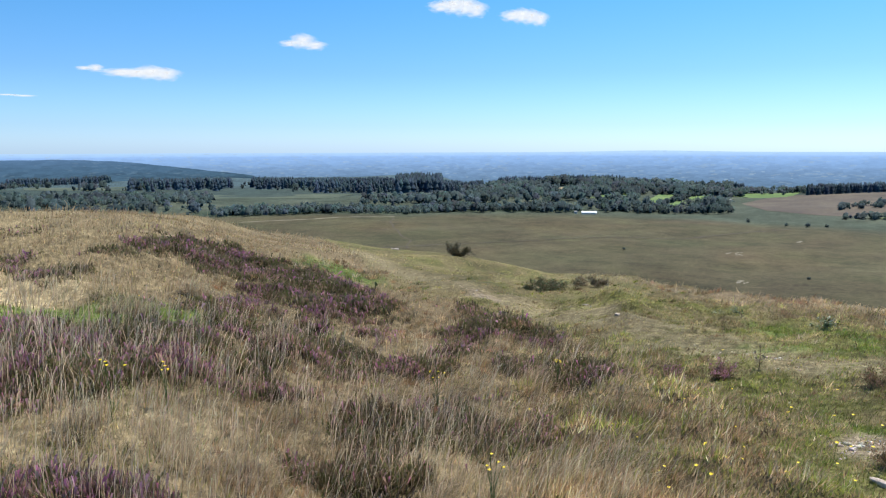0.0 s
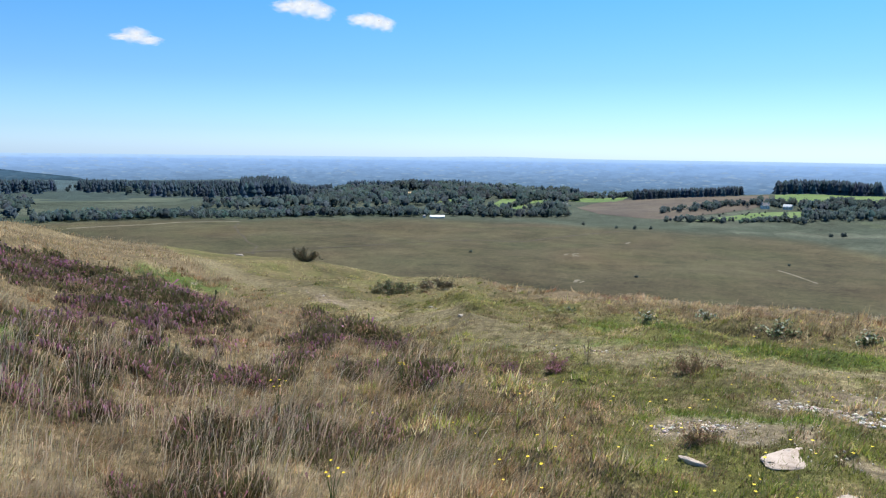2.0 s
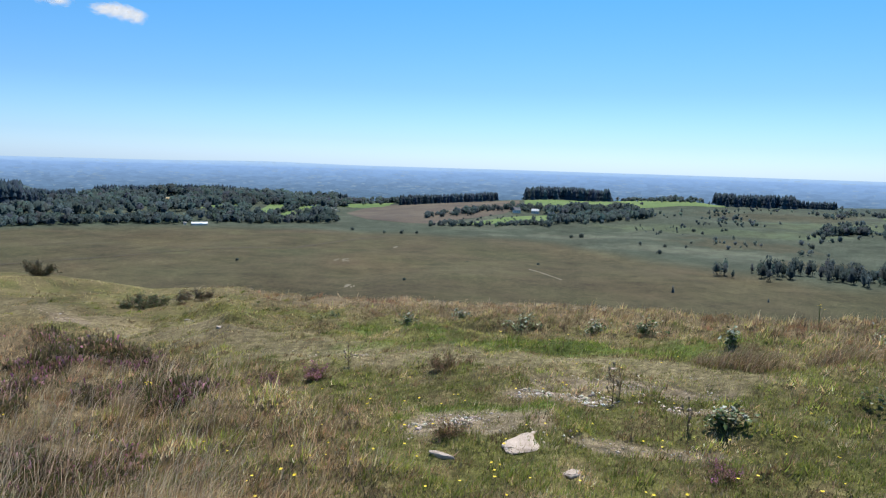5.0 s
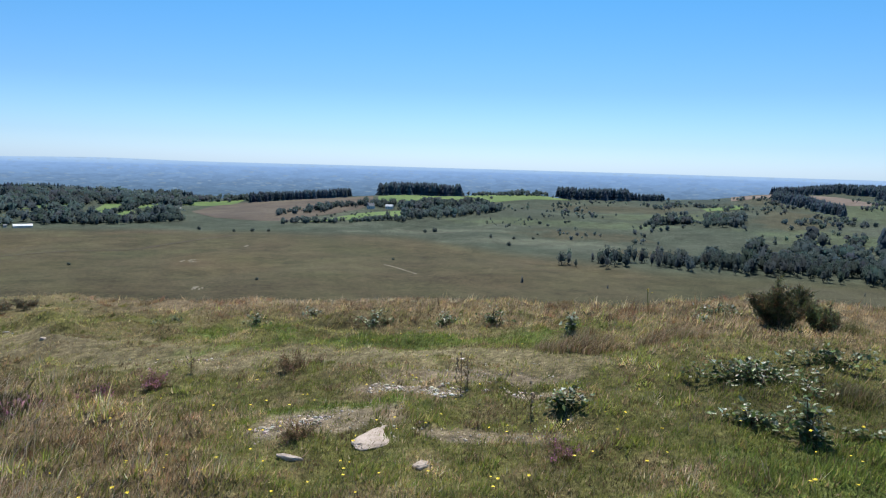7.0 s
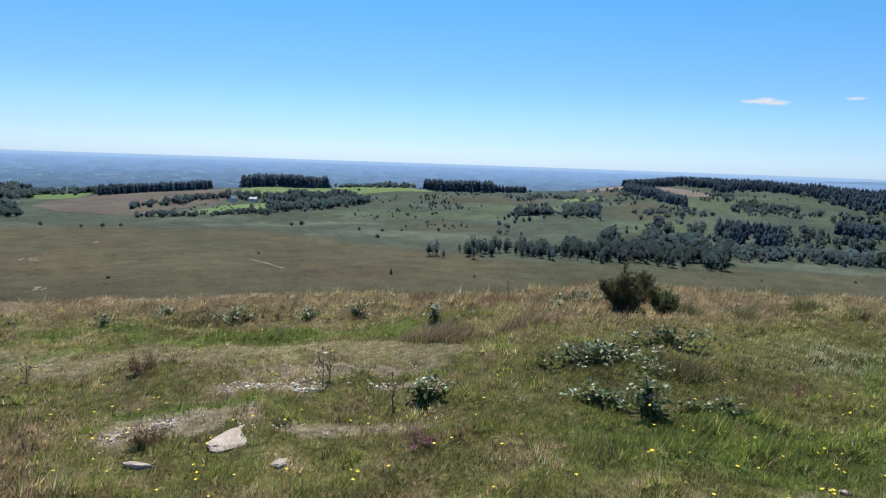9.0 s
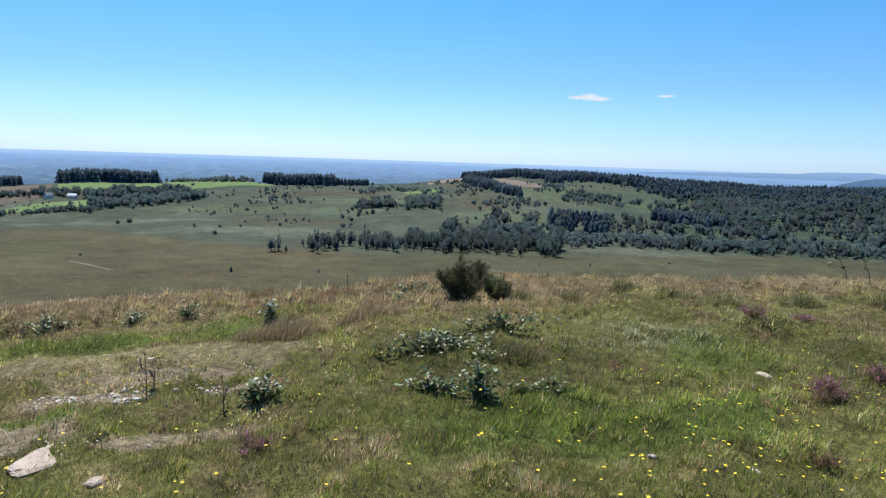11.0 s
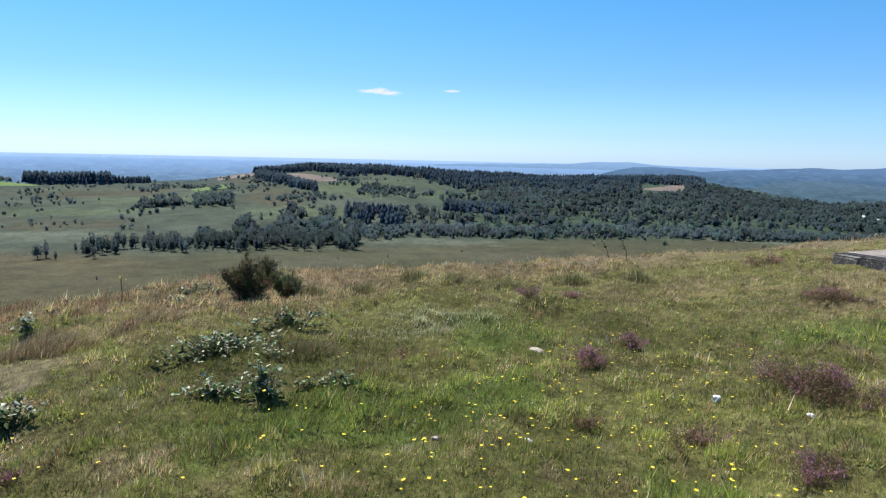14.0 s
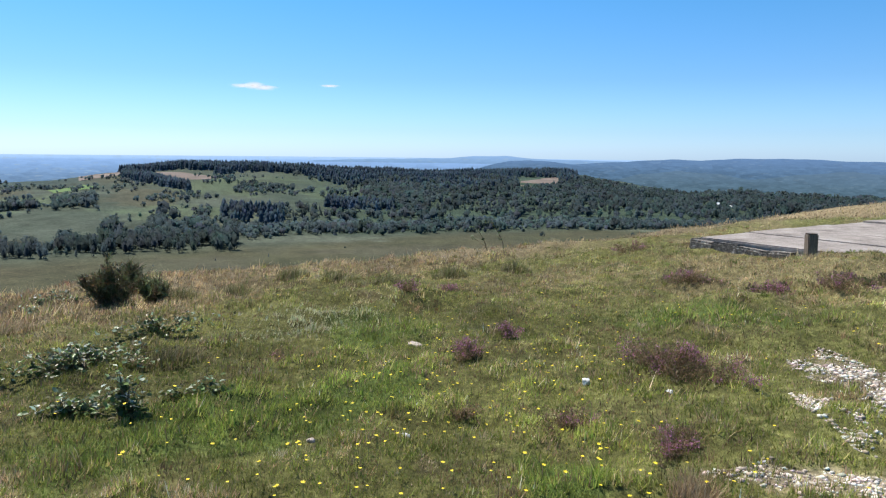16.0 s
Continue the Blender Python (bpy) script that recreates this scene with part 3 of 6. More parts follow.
SPRAY = (np.array([(1, 0, 0), (-0.6, 0.75, 0.1), (-0.5, -0.8, -0.1)], float), np.array([(0, 1, 2)]))  # a flat spray of leaves


def tube(points, sides=5):
    """A tapering limb through points (x, y, z, radius)."""
    v, t = [], []
    for i, (x, y, z, r) in enumerate(points):
        for k in range(sides):
            a = 6.2832 * k / sides
            v.append((x + r * math.cos(a), y + r * math.sin(a), z))
            if i:
                b, c = (i - 1) * sides, i * sides
                t += [(b + k, b + (k + 1) % sides, c + k), (b + (k + 1) % sides, c + (k + 1) % sides, c + k)]
    return np.array(v), np.array(t)


def broadleaf(seed, clumps, trunk=True, lobes=2):
    """A round tree of unit height and about unit width: trunk, lumpy inner masses of foliage and loose sprays round them."""
    rng = np.random.default_rng(seed)
    bits = []
    if trunk:
        v, t = tube([(0, 0, -0.04, 0.035), (0.01, 0, 0.3, 0.025), (0.02, 0.01, 0.6, 0.012)])
        bits.append((v, t, np.full(len(v), 0.45)))
    for k in range(lobes):
        a, d = 2.4 * k + rng.uniform(0, 6.28), (0.10 if lobes < 3 else 0.2) * rng.uniform(0.5, 1.3)
        s = rng.uniform(0.26, 0.36) * (1.0 if lobes < 3 else 0.72)
        v = ICO[0] * rng.uniform(0.72, 1.2, (len(ICO[0]), 1)) * s * (1, 1, rng.uniform(0.95, 1.25)) + (d * math.cos(a), d * math.sin(a), rng.uniform(0.34, 0.66))
        bits.append((v, ICO[1], rng.uniform(0.75, 1.1, len(v))))
    for k in range(clumps):
        a, h = rng.uniform(0, 6.28), 0.1 + 0.86 * rng.uniform(0, 1) ** 0.8
        d = 0.46 * math.sqrt(rng.uniform(0.35, 1)) * (1.12 - 1.3 * abs(h - 0.5))
        s = rng.uniform(0.8, 1.5) * 0.62 / clumps ** 0.5
        turned = np.array(Euler(rng.uniform(0, 6.283, 3)).to_matrix())
        v = (SPRAY[0] * s * rng.uniform(0.55, 1.4, (3, 1))) @ turned * (1, 1, 0.85) + (d * math.cos(a), d * math.sin(a), h)
        bits.append((v, SPRAY[1], np.full(len(v), rng.uniform(0.8, 1.25))))
    vs, ts, ss, base = [], [], [], 0
    for v, t, s in bits:
        vs.append(v), ts.append(t + base), ss.append(s)
        base += len(v)
    v, t = np.concatenate(vs), np.concatenate(ts)
    # every spray faces outwards
    out = v[t].mean(1) - (0, 0, 0.4)
    wrong = (np.cross(v[t[:, 1]] - v[t[:, 0]], v[t[:, 2]] - v[t[:, 0]]) * out).sum(1) < 0
    t[wrong] = t[wrong][:, ::-1]
    return v, t, np.concatenate(ss)


def rounded(v, centre, rng):
    """Soft normals that turn away from the middle of a crown."""
    q = v - centre
    q = q / np.maximum(np.linalg.norm(q, axis=1), 1e-6)[:, None] + (0, 0, 1.1) + rng.normal(0, 0.14, v.shape)
    return q / np.linalg.norm(q, axis=1)[:, None]


def conifer(seed, tiers):
    """A spruce of unit height: ragged tiers of branches round a stem."""
    rng = np.random.default_rng(seed)
    vs, ts, base = [], [], 0
    for k in range(tiers):
        z0, z1 = 0.0 + 0.92 * k / tiers, 0.0 + 0.92 * (k + 1.6) / tiers
        r = 0.24 * (1 - 0.85 * k / tiers)
        a = np.arange(7) / 7 * 6.283 + rng.uniform(0, 6)
        rad = r * rng.uniform(0.7, 1.25, 7)
        v = np.concatenate([np.stack([rad * np.cos(a), rad * np.sin(a), z0 + rng.uniform(-0.03, 0.03, 7)], 1), [[0, 0, min(z1, 1.0)]]])
        vs.append(v), ts.append(np.array([(i, (i + 1) % 7, 7) for i in range(7)]) + base)
        base += 8
    v = np.concatenate(vs)
    return v, np.concatenate(ts), rng.uniform(0.85, 1.15, len(v))


BROAD_FAR = [broadleaf(k, 16, False) for k in range(9)]
BROAD_MID = [broadleaf(40 + k, 22, False, 3) for k in range(6)]
BROAD_NEAR = [broadleaf(20 + k, 70, True, 2) for k in range(6)]
SPRUCE = [conifer(k, 3) for k in range(5)]
# foliage tints of the valley, with the blue of distance haze mixed in
HAZY_LEAF, HAZY_SPRUCE = np.array([0.070, 0.106, 0.112]), np.array([0.052, 0.086, 0.116])


def wood(name, az0, az1, near, far, count, kinds, tall, label, seed, tint=HAZY_LEAF, spread=0.3, inside=None, wide=1.0):
    """A stand of trees between two lines of distance (each a pair, at az0 and at az1)."""
    rng = np.random.default_rng(seed)
    planted = kinds is SPRUCE
    count, spread, wide = (int(count * 1.55), 0.2, 1.3) if planted else (count, spread, wide)
    k = rng.uniform(0, 1, count)
    q = np.sqrt(rng.uniform(0, 1, count))
    r = (near[0] + (near[1] - near[0]) * k) * (1 - q) + (far[0] + (far[1] - far[0]) * k) * q
    az = az0 + (az1 - az0) * k
    if inside is not None:
        keep = inside(az, r, rng)
        az, r = az[keep], r[keep]
    n = len(az)
    place = polar(az, r, -0.3)
    h = tall * rng.uniform(1 - spread, 1 + spread, n) * (1 + (0.1 if planted else 0.32) * np.clip(waves(place[:, 0], place[:, 1], 90, seed), -1, 1))
    which = rng.integers(0, len(kinds), n)
    turn = rng.uniform(0, 6.283, n)
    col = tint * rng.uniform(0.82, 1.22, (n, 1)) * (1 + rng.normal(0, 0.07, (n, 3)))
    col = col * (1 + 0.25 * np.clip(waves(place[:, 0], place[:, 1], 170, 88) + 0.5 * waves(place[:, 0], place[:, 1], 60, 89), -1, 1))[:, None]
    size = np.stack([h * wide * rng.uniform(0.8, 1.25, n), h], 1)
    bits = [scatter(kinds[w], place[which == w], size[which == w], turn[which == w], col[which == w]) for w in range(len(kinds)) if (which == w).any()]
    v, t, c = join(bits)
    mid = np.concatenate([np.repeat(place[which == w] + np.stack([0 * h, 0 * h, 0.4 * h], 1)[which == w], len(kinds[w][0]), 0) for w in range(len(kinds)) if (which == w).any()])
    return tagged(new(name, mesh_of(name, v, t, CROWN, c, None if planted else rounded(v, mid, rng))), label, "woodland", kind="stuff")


SCRUB = "scattered bushes and small trees on rough hillside"
wood("conifer_plantation", -53, -46.5, (2250, 2450), (2500, 2650), 260, SPRUCE, 20, "dark conifer plantation beyond pale fields", 1, HAZY_SPRUCE)
wood("conifer_plantation", -45.3, -38, (1400, 1500), (1750, 2000), 420, SPRUCE, 19, "dark conifer plantation between fields", 2, HAZY_SPRUCE)
wood("conifer_plantation", -36.5, -31.8, (1560, 1560), (1950, 1950), 320, SPRUCE, 20, "dark conifer plantation on low rise", 3, HAZY_SPRUCE)
wood("conifer_plantation", -31.8, -25.4, (1380, 1380), (1800, 1800), 420, SPRUCE, 19, "dark conifer plantation on low rise", 4, HAZY_SPRUCE)
wood("conifer_plantation", -25.2, -21.6, (1340, 1400), (1700, 1600), 330, SPRUCE, 27, "dark round-topped conifer wood", 5, HAZY_SPRUCE)
wood("conifer_plantation", -21.6, -18.3, (1350, 1400), (1600, 1520), 200, SPRUCE, 15, "dark conifer wood sloping into valley", 6, HAZY_SPRUCE)
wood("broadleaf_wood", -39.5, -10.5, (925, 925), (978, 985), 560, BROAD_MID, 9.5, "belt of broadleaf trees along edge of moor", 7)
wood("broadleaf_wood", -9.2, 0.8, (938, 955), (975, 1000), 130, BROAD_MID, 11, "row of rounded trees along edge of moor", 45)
wood("mixed_wood", -60, -20, (1030, 1030), (2350, 2200), 2600, BROAD_FAR + SPRUCE, 12, "patchy woods between fields on low land", 31, HAZY_LEAF * 0.75, inside=lambda a, r, g: waves(r * np.sin(np.radians(a)), r * np.cos(np.radians(a)), 330, 86) + 0.5 * waves(r * np.sin(np.radians(a)), r * np.cos(np.radians(a)), 120, 87) > np.where((a > -41) & (a < -27) & (r < 1430), 0.8, 0.45))
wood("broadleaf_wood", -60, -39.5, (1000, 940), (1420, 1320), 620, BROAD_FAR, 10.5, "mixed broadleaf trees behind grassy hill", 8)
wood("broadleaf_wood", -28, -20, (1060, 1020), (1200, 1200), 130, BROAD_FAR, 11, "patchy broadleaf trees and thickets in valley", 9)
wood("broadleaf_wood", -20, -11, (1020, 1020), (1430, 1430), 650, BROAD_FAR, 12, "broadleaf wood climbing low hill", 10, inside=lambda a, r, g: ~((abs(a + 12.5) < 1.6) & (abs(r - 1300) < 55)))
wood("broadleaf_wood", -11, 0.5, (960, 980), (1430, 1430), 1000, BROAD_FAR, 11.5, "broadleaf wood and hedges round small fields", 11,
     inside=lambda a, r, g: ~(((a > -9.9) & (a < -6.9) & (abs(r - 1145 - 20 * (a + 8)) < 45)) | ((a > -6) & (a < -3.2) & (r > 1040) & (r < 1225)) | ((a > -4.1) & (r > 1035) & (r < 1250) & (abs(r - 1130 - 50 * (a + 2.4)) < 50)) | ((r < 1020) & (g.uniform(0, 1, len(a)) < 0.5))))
wood("conifer_plantation", -17, -1.3, (1400, 1400), (1600, 1550), 900, SPRUCE, 15, "dark conifers along crest of low hill", 12, HAZY_SPRUCE)
wood("conifer_plantation", -0.7, 1.4, (1440, 1440), (1500, 1500), 70, SPRUCE, 17, "dark clump of conifers on crest", 13, HAZY_SPRUCE)
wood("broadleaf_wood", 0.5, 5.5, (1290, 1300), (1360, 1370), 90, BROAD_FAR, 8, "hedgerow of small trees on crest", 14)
wood("conifer_plantation", 5.6, 13.4, (1285, 1285), (1330, 1330), 260, SPRUCE, 14, "row of dark conifers on brown crest", 15, HAZY_SPRUCE)
wood("conifer_plantation", 15.7, 22.2, (1285, 1285), (1345, 1345), 330, SPRUCE, 20, "dense row of dark conifers above green field", 16, HAZY_SPRUCE)
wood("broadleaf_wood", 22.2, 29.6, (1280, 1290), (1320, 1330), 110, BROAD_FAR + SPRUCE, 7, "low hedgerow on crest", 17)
wood("conifer_plantation", 29.9, 35.4, (1290, 1310), (1345, 1365), 190, SPRUCE, 18, "clump of dark conifers on crest", 18, HAZY_SPRUCE)
wood("conifer_plantation", 35.4, 38, (1330, 1340), (1370, 1380), 60, SPRUCE, 12, "small clump of conifers on crest", 19, HAZY_SPRUCE)
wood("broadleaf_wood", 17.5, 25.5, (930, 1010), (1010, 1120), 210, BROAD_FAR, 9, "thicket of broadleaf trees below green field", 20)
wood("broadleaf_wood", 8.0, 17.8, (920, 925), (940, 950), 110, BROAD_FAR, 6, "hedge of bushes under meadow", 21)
wood("conifer_plantation", 45.6, 50.3, (1290, 1070), (1420, 1150), 330, SPRUCE, 12, "dark tongue of conifers running down hillside", 22, HAZY_SPRUCE)


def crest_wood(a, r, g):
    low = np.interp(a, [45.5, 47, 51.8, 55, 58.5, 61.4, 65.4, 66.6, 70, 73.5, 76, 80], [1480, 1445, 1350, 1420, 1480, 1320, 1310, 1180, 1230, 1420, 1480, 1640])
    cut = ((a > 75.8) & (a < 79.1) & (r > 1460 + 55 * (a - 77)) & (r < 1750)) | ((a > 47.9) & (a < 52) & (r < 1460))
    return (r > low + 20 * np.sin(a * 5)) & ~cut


wood("conifer_forest", 45.5, 80.5, (1300, 1150), (1690, 2350), 5200, SPRUCE, 13, "dark conifer forest over long hill", 23, HAZY_SPRUCE, inside=crest_wood)


def valley_wood(a, r, g):
    low = np.interp(a, [48, 52, 54, 62, 70, 80, 90, 104], [700, 700, 660, 700, 745, 810, 900, 960])
    dense = smooth(waves(r * np.sin(np.radians(a)), r * np.cos(np.radians(a)), 240, 81) + np.interp(a, [48, 56, 62, 68, 104], [-0.75, -0.45, 0.1, 0.9, 1.2]), -0.5, 0.6)
    far = np.interp(a, [48, 58, 62, 66, 80, 86, 104], [1350, 1450, 1420, 1450, 1850, 1650, 1550])
    dense = dense * np.where((a < 63.5) & (r > 930 + 30 * np.sin(a)), 0.16, 1.0)
    cut = (a > 75.8) & (a < 79.1) & (r > 1450 + 55 * (a - 77)) & (r < 1750)
    return (r > low) & (r < far) & (g.uniform(0, 1, len(a)) < dense) & ~cut


wood("broadleaf_forest", 48, 70, (640, 740), (1450, 1600), 4600, BROAD_FAR + SPRUCE[:2], 9, "broadleaf woods filling valley side", 24, HAZY_LEAF * 0.78, inside=valley_wood)
wood("broadleaf_forest", 70, 106, (740, 950), (1900, 1650), 6500, BROAD_FAR + SPRUCE[:2], 9, "broadleaf woods filling valley floor", 25, HAZY_LEAF * 0.74, inside=valley_wood)


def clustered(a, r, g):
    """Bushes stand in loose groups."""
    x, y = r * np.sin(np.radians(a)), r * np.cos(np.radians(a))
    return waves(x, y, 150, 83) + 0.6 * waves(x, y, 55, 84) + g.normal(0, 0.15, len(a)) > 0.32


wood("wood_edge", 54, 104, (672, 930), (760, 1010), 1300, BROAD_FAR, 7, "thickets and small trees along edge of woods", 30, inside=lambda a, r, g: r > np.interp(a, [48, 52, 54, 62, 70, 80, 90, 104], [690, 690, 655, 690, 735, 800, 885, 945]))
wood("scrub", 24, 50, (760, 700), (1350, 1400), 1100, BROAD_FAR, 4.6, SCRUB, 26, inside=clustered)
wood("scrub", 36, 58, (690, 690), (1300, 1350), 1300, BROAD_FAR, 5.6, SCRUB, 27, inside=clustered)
wood("broadleaf_wood", 31, 53.5, (612, 612), (660, 700), 420, BROAD_NEAR, 12, "line of birches and pines along moor edge", 28, HAZY_LEAF * 0.7, wide=0.5, inside=lambda a, r, g: g.uniform(0, 1, len(a)) < np.interp(a, [31, 34, 38, 42, 46], [0.12, 0.3, 0.4, 0.8, 1]))
wood("broadleaf_wood", 39, 54, (650, 660), (900, 900), 800, BROAD_FAR, 8, "dense trees behind moor edge", 29, HAZY_LEAF * 0.85, inside=lambda a, r, g: (waves(r * np.sin(np.radians(a)), r * np.cos(np.radians(a)), 120, 85) + g.normal(0, 0.2, len(a)) > np.interp(a, [39, 44, 54], [0.4, -0.5, -0.7])) & (r < 700 + 40 * np.sin(a * 2) + 12 * (a - 39)))

for corners, label in (([(-9.9, 1105), (-7.0, 1150), (-7.0, 1215), (-9.0, 1160)], "small bright green field among woods"), ([(-5.9, 1055), (-4.3, 1080), (-3.4, 1215), (-4.6, 1200)], "bright green field among hedges"),
                       ([(-4.0, 1035), (-2.6, 1075), (-2.8, 1120), (-3.6, 1090)], "strip of green field among hedges"), ([(-2.6, 1130), (-0.6, 1185), (-0.7, 1260), (-2.2, 1200)], "green field among hedges"),
                       ([(0.7, 1240), (4.6, 1270), (5.2, 1330), (0.6, 1320)], "green field under hedgerow"), ([(15.6, 1155), (24.5, 1150), (22.0, 1285), (15.6, 1280)], "bright green field below conifers"),
                       ([(24.5, 1195), (31, 1280), (28, 1320), (22.4, 1290)], "green field on crest"), ([(41.2, 1105), (44.2, 1200), (43, 1260), (40.8, 1160)], "small green field on hillside"),
                       ([(10.0, 935), (17.8, 985), (18.2, 1075), (14, 1020)], "meadow with scattered small trees")):
    draped("field", corners, FIELD, label)
draped("field", [(-41, 1290), (-30, 1270), (-28.5, 1350), (-40.5, 1400)], ROUGH, "pale green field before conifer plantations")
draped("field", [(-52, 1500), (-45.5, 1500), (-45.5, 2100), (-52, 2200)], ROUGH, "pale fields beyond grassy hill")
draped("rough_field", [(81.3, 1850), (84.5, 1880), (84.2, 1960), (81.6, 1960)], ROUGH, "pale fields beyond forest", "rough field", 0.4)
draped("hillside", [(1.3, 1150), (3, 1020), (8.2, 955), (14, 1060), (15.2, 1150), (15.2, 1285), (5.2, 1290), (3.2, 1260)], BRACKEN, "brown bracken hillside below conifers", "hillside")
draped("clearing", [(-13.6, 1270), (-11.9, 1290), (-11.2, 1335), (-13, 1320)], mat("cleared_slope", [(0.3, (0.30, 0.23, 0.13)), (0.7, (0.42, 0.33, 0.20))], 0.05), "pale straw-coloured clearing in woods", "clearing")
CUT = mat("cleared_forest", [(0.3, (0.12, 0.092, 0.075)), (0.55, (0.18, 0.14, 0.115)), (0.75, (0.23, 0.185, 0.15))], 0.03, 0.95, 0.2, 9)
draped("clearing", [(75.9, 1480), (77.2, 1470), (79.1, 1600), (79.0, 1780), (77.6, 1720), (76.1, 1620)], CUT, "pinkish-brown clear-cut in conifer forest", "clearing")
draped("clearing", [(42.8, 1330), (46, 1400), (45.8, 1490), (42.8, 1440)], CUT, "brown clear-cut beside conifers", "clearing")
draped("clearing", [(48, 1275), (51.8, 1250), (52, 1330), (50, 1400), (48, 1430)], CUT, "pinkish-brown clear-cut below forest", "clearing")
wood("conifer_plantation", 52.6, 57.4, (790, 770), (925, 900), 150, SPRUCE, 13, "dark conifer clump among broadleaf trees", 33, HAZY_SPRUCE, inside=lambda a, r, g: waves(r * np.sin(np.radians(a)), r * np.cos(np.radians(a)), 60, 90) + g.normal(0, 0.3, len(a)) > 0.0)
wood("broadleaf_wood", 41.2, 43.8, (930, 950), (1020, 1050), 90, BROAD_FAR, 9, "dark thicket on rough slope", 34, HAZY_LEAF * 0.8)
wood("broadleaf_wood", 37.5, 40, (930, 960), (985, 990), 70, BROAD_FAR, 8, "dark thicket on rough slope", 35, HAZY_LEAF * 0.8)
wood("conifer_plantation", 60.5, 66, (930, 960), (1010, 1040), 130, SPRUCE, 12, "dark conifers among broadleaf woods", 36, HAZY_SPRUCE)
wood("scrub", 50, 63, (990, 980), (1200, 1180), 420, BROAD_FAR, 6, "bushes and small trees on grassy hillside", 37, HAZY_LEAF * 0.85, inside=clustered)
wood("hedgerow", -10.5, 1.5, (975, 1000), (1300, 1290), 900, BROAD_FAR, 10, "thick hedges round small fields", 38, HAZY_LEAF * 0.8,
     inside=lambda a, r, g: ((abs(a + 6.4) < 0.35) & (r > 1040)) | ((abs(a + 3.0 - (r - 1130) * 0.012) < 0.3)) | (abs(r - 1250 - 8 * a) < 16) | ((r < 1030) & (a < -3)))
wood("broadleaf_wood", 11.5, 17, (1085, 1100), (1130, 1150), 70, BROAD_FAR, 9, "dark trees round farm buildings", 39, HAZY_LEAF * 0.85, inside=lambda a, r, g: (abs(a - 15.7) > 1.6) | (r > 1105))
wood("broadleaf_wood", 17, 24.5, (1060, 1080), (1140, 1160), 170, BROAD_FAR, 9, "dark trees below bright green field", 40, HAZY_LEAF * 0.85)
wood("broadleaf_wood", 7.5, 12, (1010, 1040), (1050, 1100), 50, BROAD_FAR, 8, "trees at foot of brown hillside", 41, HAZY_LEAF * 0.85)


# ---- grass of the near hill ----
def blades(x, y, tall, wide, lean, low, tip, rng, head=None):
    """Grass blades as bent, tapering strips: five corners each."""
    n = len(x)
    z = height(x, y) - 0.015
    a = rng.uniform(0, 6.283, n)
    wind = rng.normal(0.35, 0.5, n)
    dx, dy = np.cos(a) * lean * 0.7 + np.cos(wind) * (0.25 + lean) * 0.8, np.sin(a) * lean * 0.7 - np.sin(wind) * lean * 0.3
    b = np.arctan2(dy, dx) + 1.5708 + rng.normal(0, 0.5, n)
    wx, wy = np.cos(b) * wide * 0.5, np.sin(b) * wide * 0.5
    mid = 0.5 if head is None else 0.72
    fat = 0.8 if head is None else head
    v = np.empty((n, 5, 3))
    v[:, 0] = np.stack([x - wx, y - wy, z], 1)
    v[:, 1] = np.stack([x + wx, y + wy, z], 1)
    mx, my, mz = x + dx * mid * mid * tall, y + dy * mid * mid * tall, z + mid * tall
    v[:, 2] = np.stack([mx - wx * fat, my - wy * fat, mz], 1)
    v[:, 3] = np.stack([mx + wx * fat, my + wy * fat, mz], 1)
    v[:, 4] = np.stack([x + dx * tall, y + dy * tall, z + tall * np.maximum(0.45, 1 - 0.35 * lean * lean)], 1)
    i = np.arange(n)[:, None] * 5
    t = np.concatenate([i + [0, 1, 2], i + [1, 3, 2], i + [2, 3, 4]])
    c = np.empty((n, 5, 3))
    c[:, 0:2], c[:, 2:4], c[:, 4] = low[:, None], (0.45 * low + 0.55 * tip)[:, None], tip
    return v.reshape(-1, 3), t, np.clip(c, 0, 1).reshape(-1, 3)


def sprinkle(n, r0, r1, rng, power=0.5, az0=-62.0, az1=110.0):
    """Places on the hill, thinner with distance."""
    k = rng.uniform(0, 1, n)
    r = (r0 ** power + (r1 ** power - r0 ** power) * k) ** (1 / power)
    a = np.radians(rng.uniform(az0, az1, n))
    return r * np.sin(a), r * np.cos(a), r


def calmer(col, r, share=0.65):
    """Far tufts blend to one tint."""
    k = (share * smooth(r, 4.5, 10))[:, None]
    return col * (1 - k) + col.mean(0) * k


def tone(n, colours, rng, spread=0.18):
    c = np.array(colours)[rng.integers(0, len(colours), n)]
    return c * (1 + rng.normal(0, spread, (n, 1))) * (1 + rng.normal(0, 0.05, (n, 3)))


STRAW = [(0.50, 0.37, 0.22), (0.40, 0.295, 0.17), (0.58, 0.475, 0.32), (0.33, 0.235, 0.13), (0.43, 0.30, 0.18)]
GREENS = [(0.185, 0.212, 0.045), (0.24, 0.25, 0.062), (0.15, 0.18, 0.036), (0.30, 0.285, 0.09)]
LUSH = [(0.145, 0.19, 0.036), (0.19, 0.23, 0.05), (0.12, 0.16, 0.03), (0.25, 0.255, 0.07)]
REDDISH = [(0.48, 0.31, 0.22), (0.55, 0.39, 0.28), (0.43, 0.28, 0.19)]


def far_width(r, w):
    return w * np.maximum(1.0, (r / 3.2) ** 0.85)


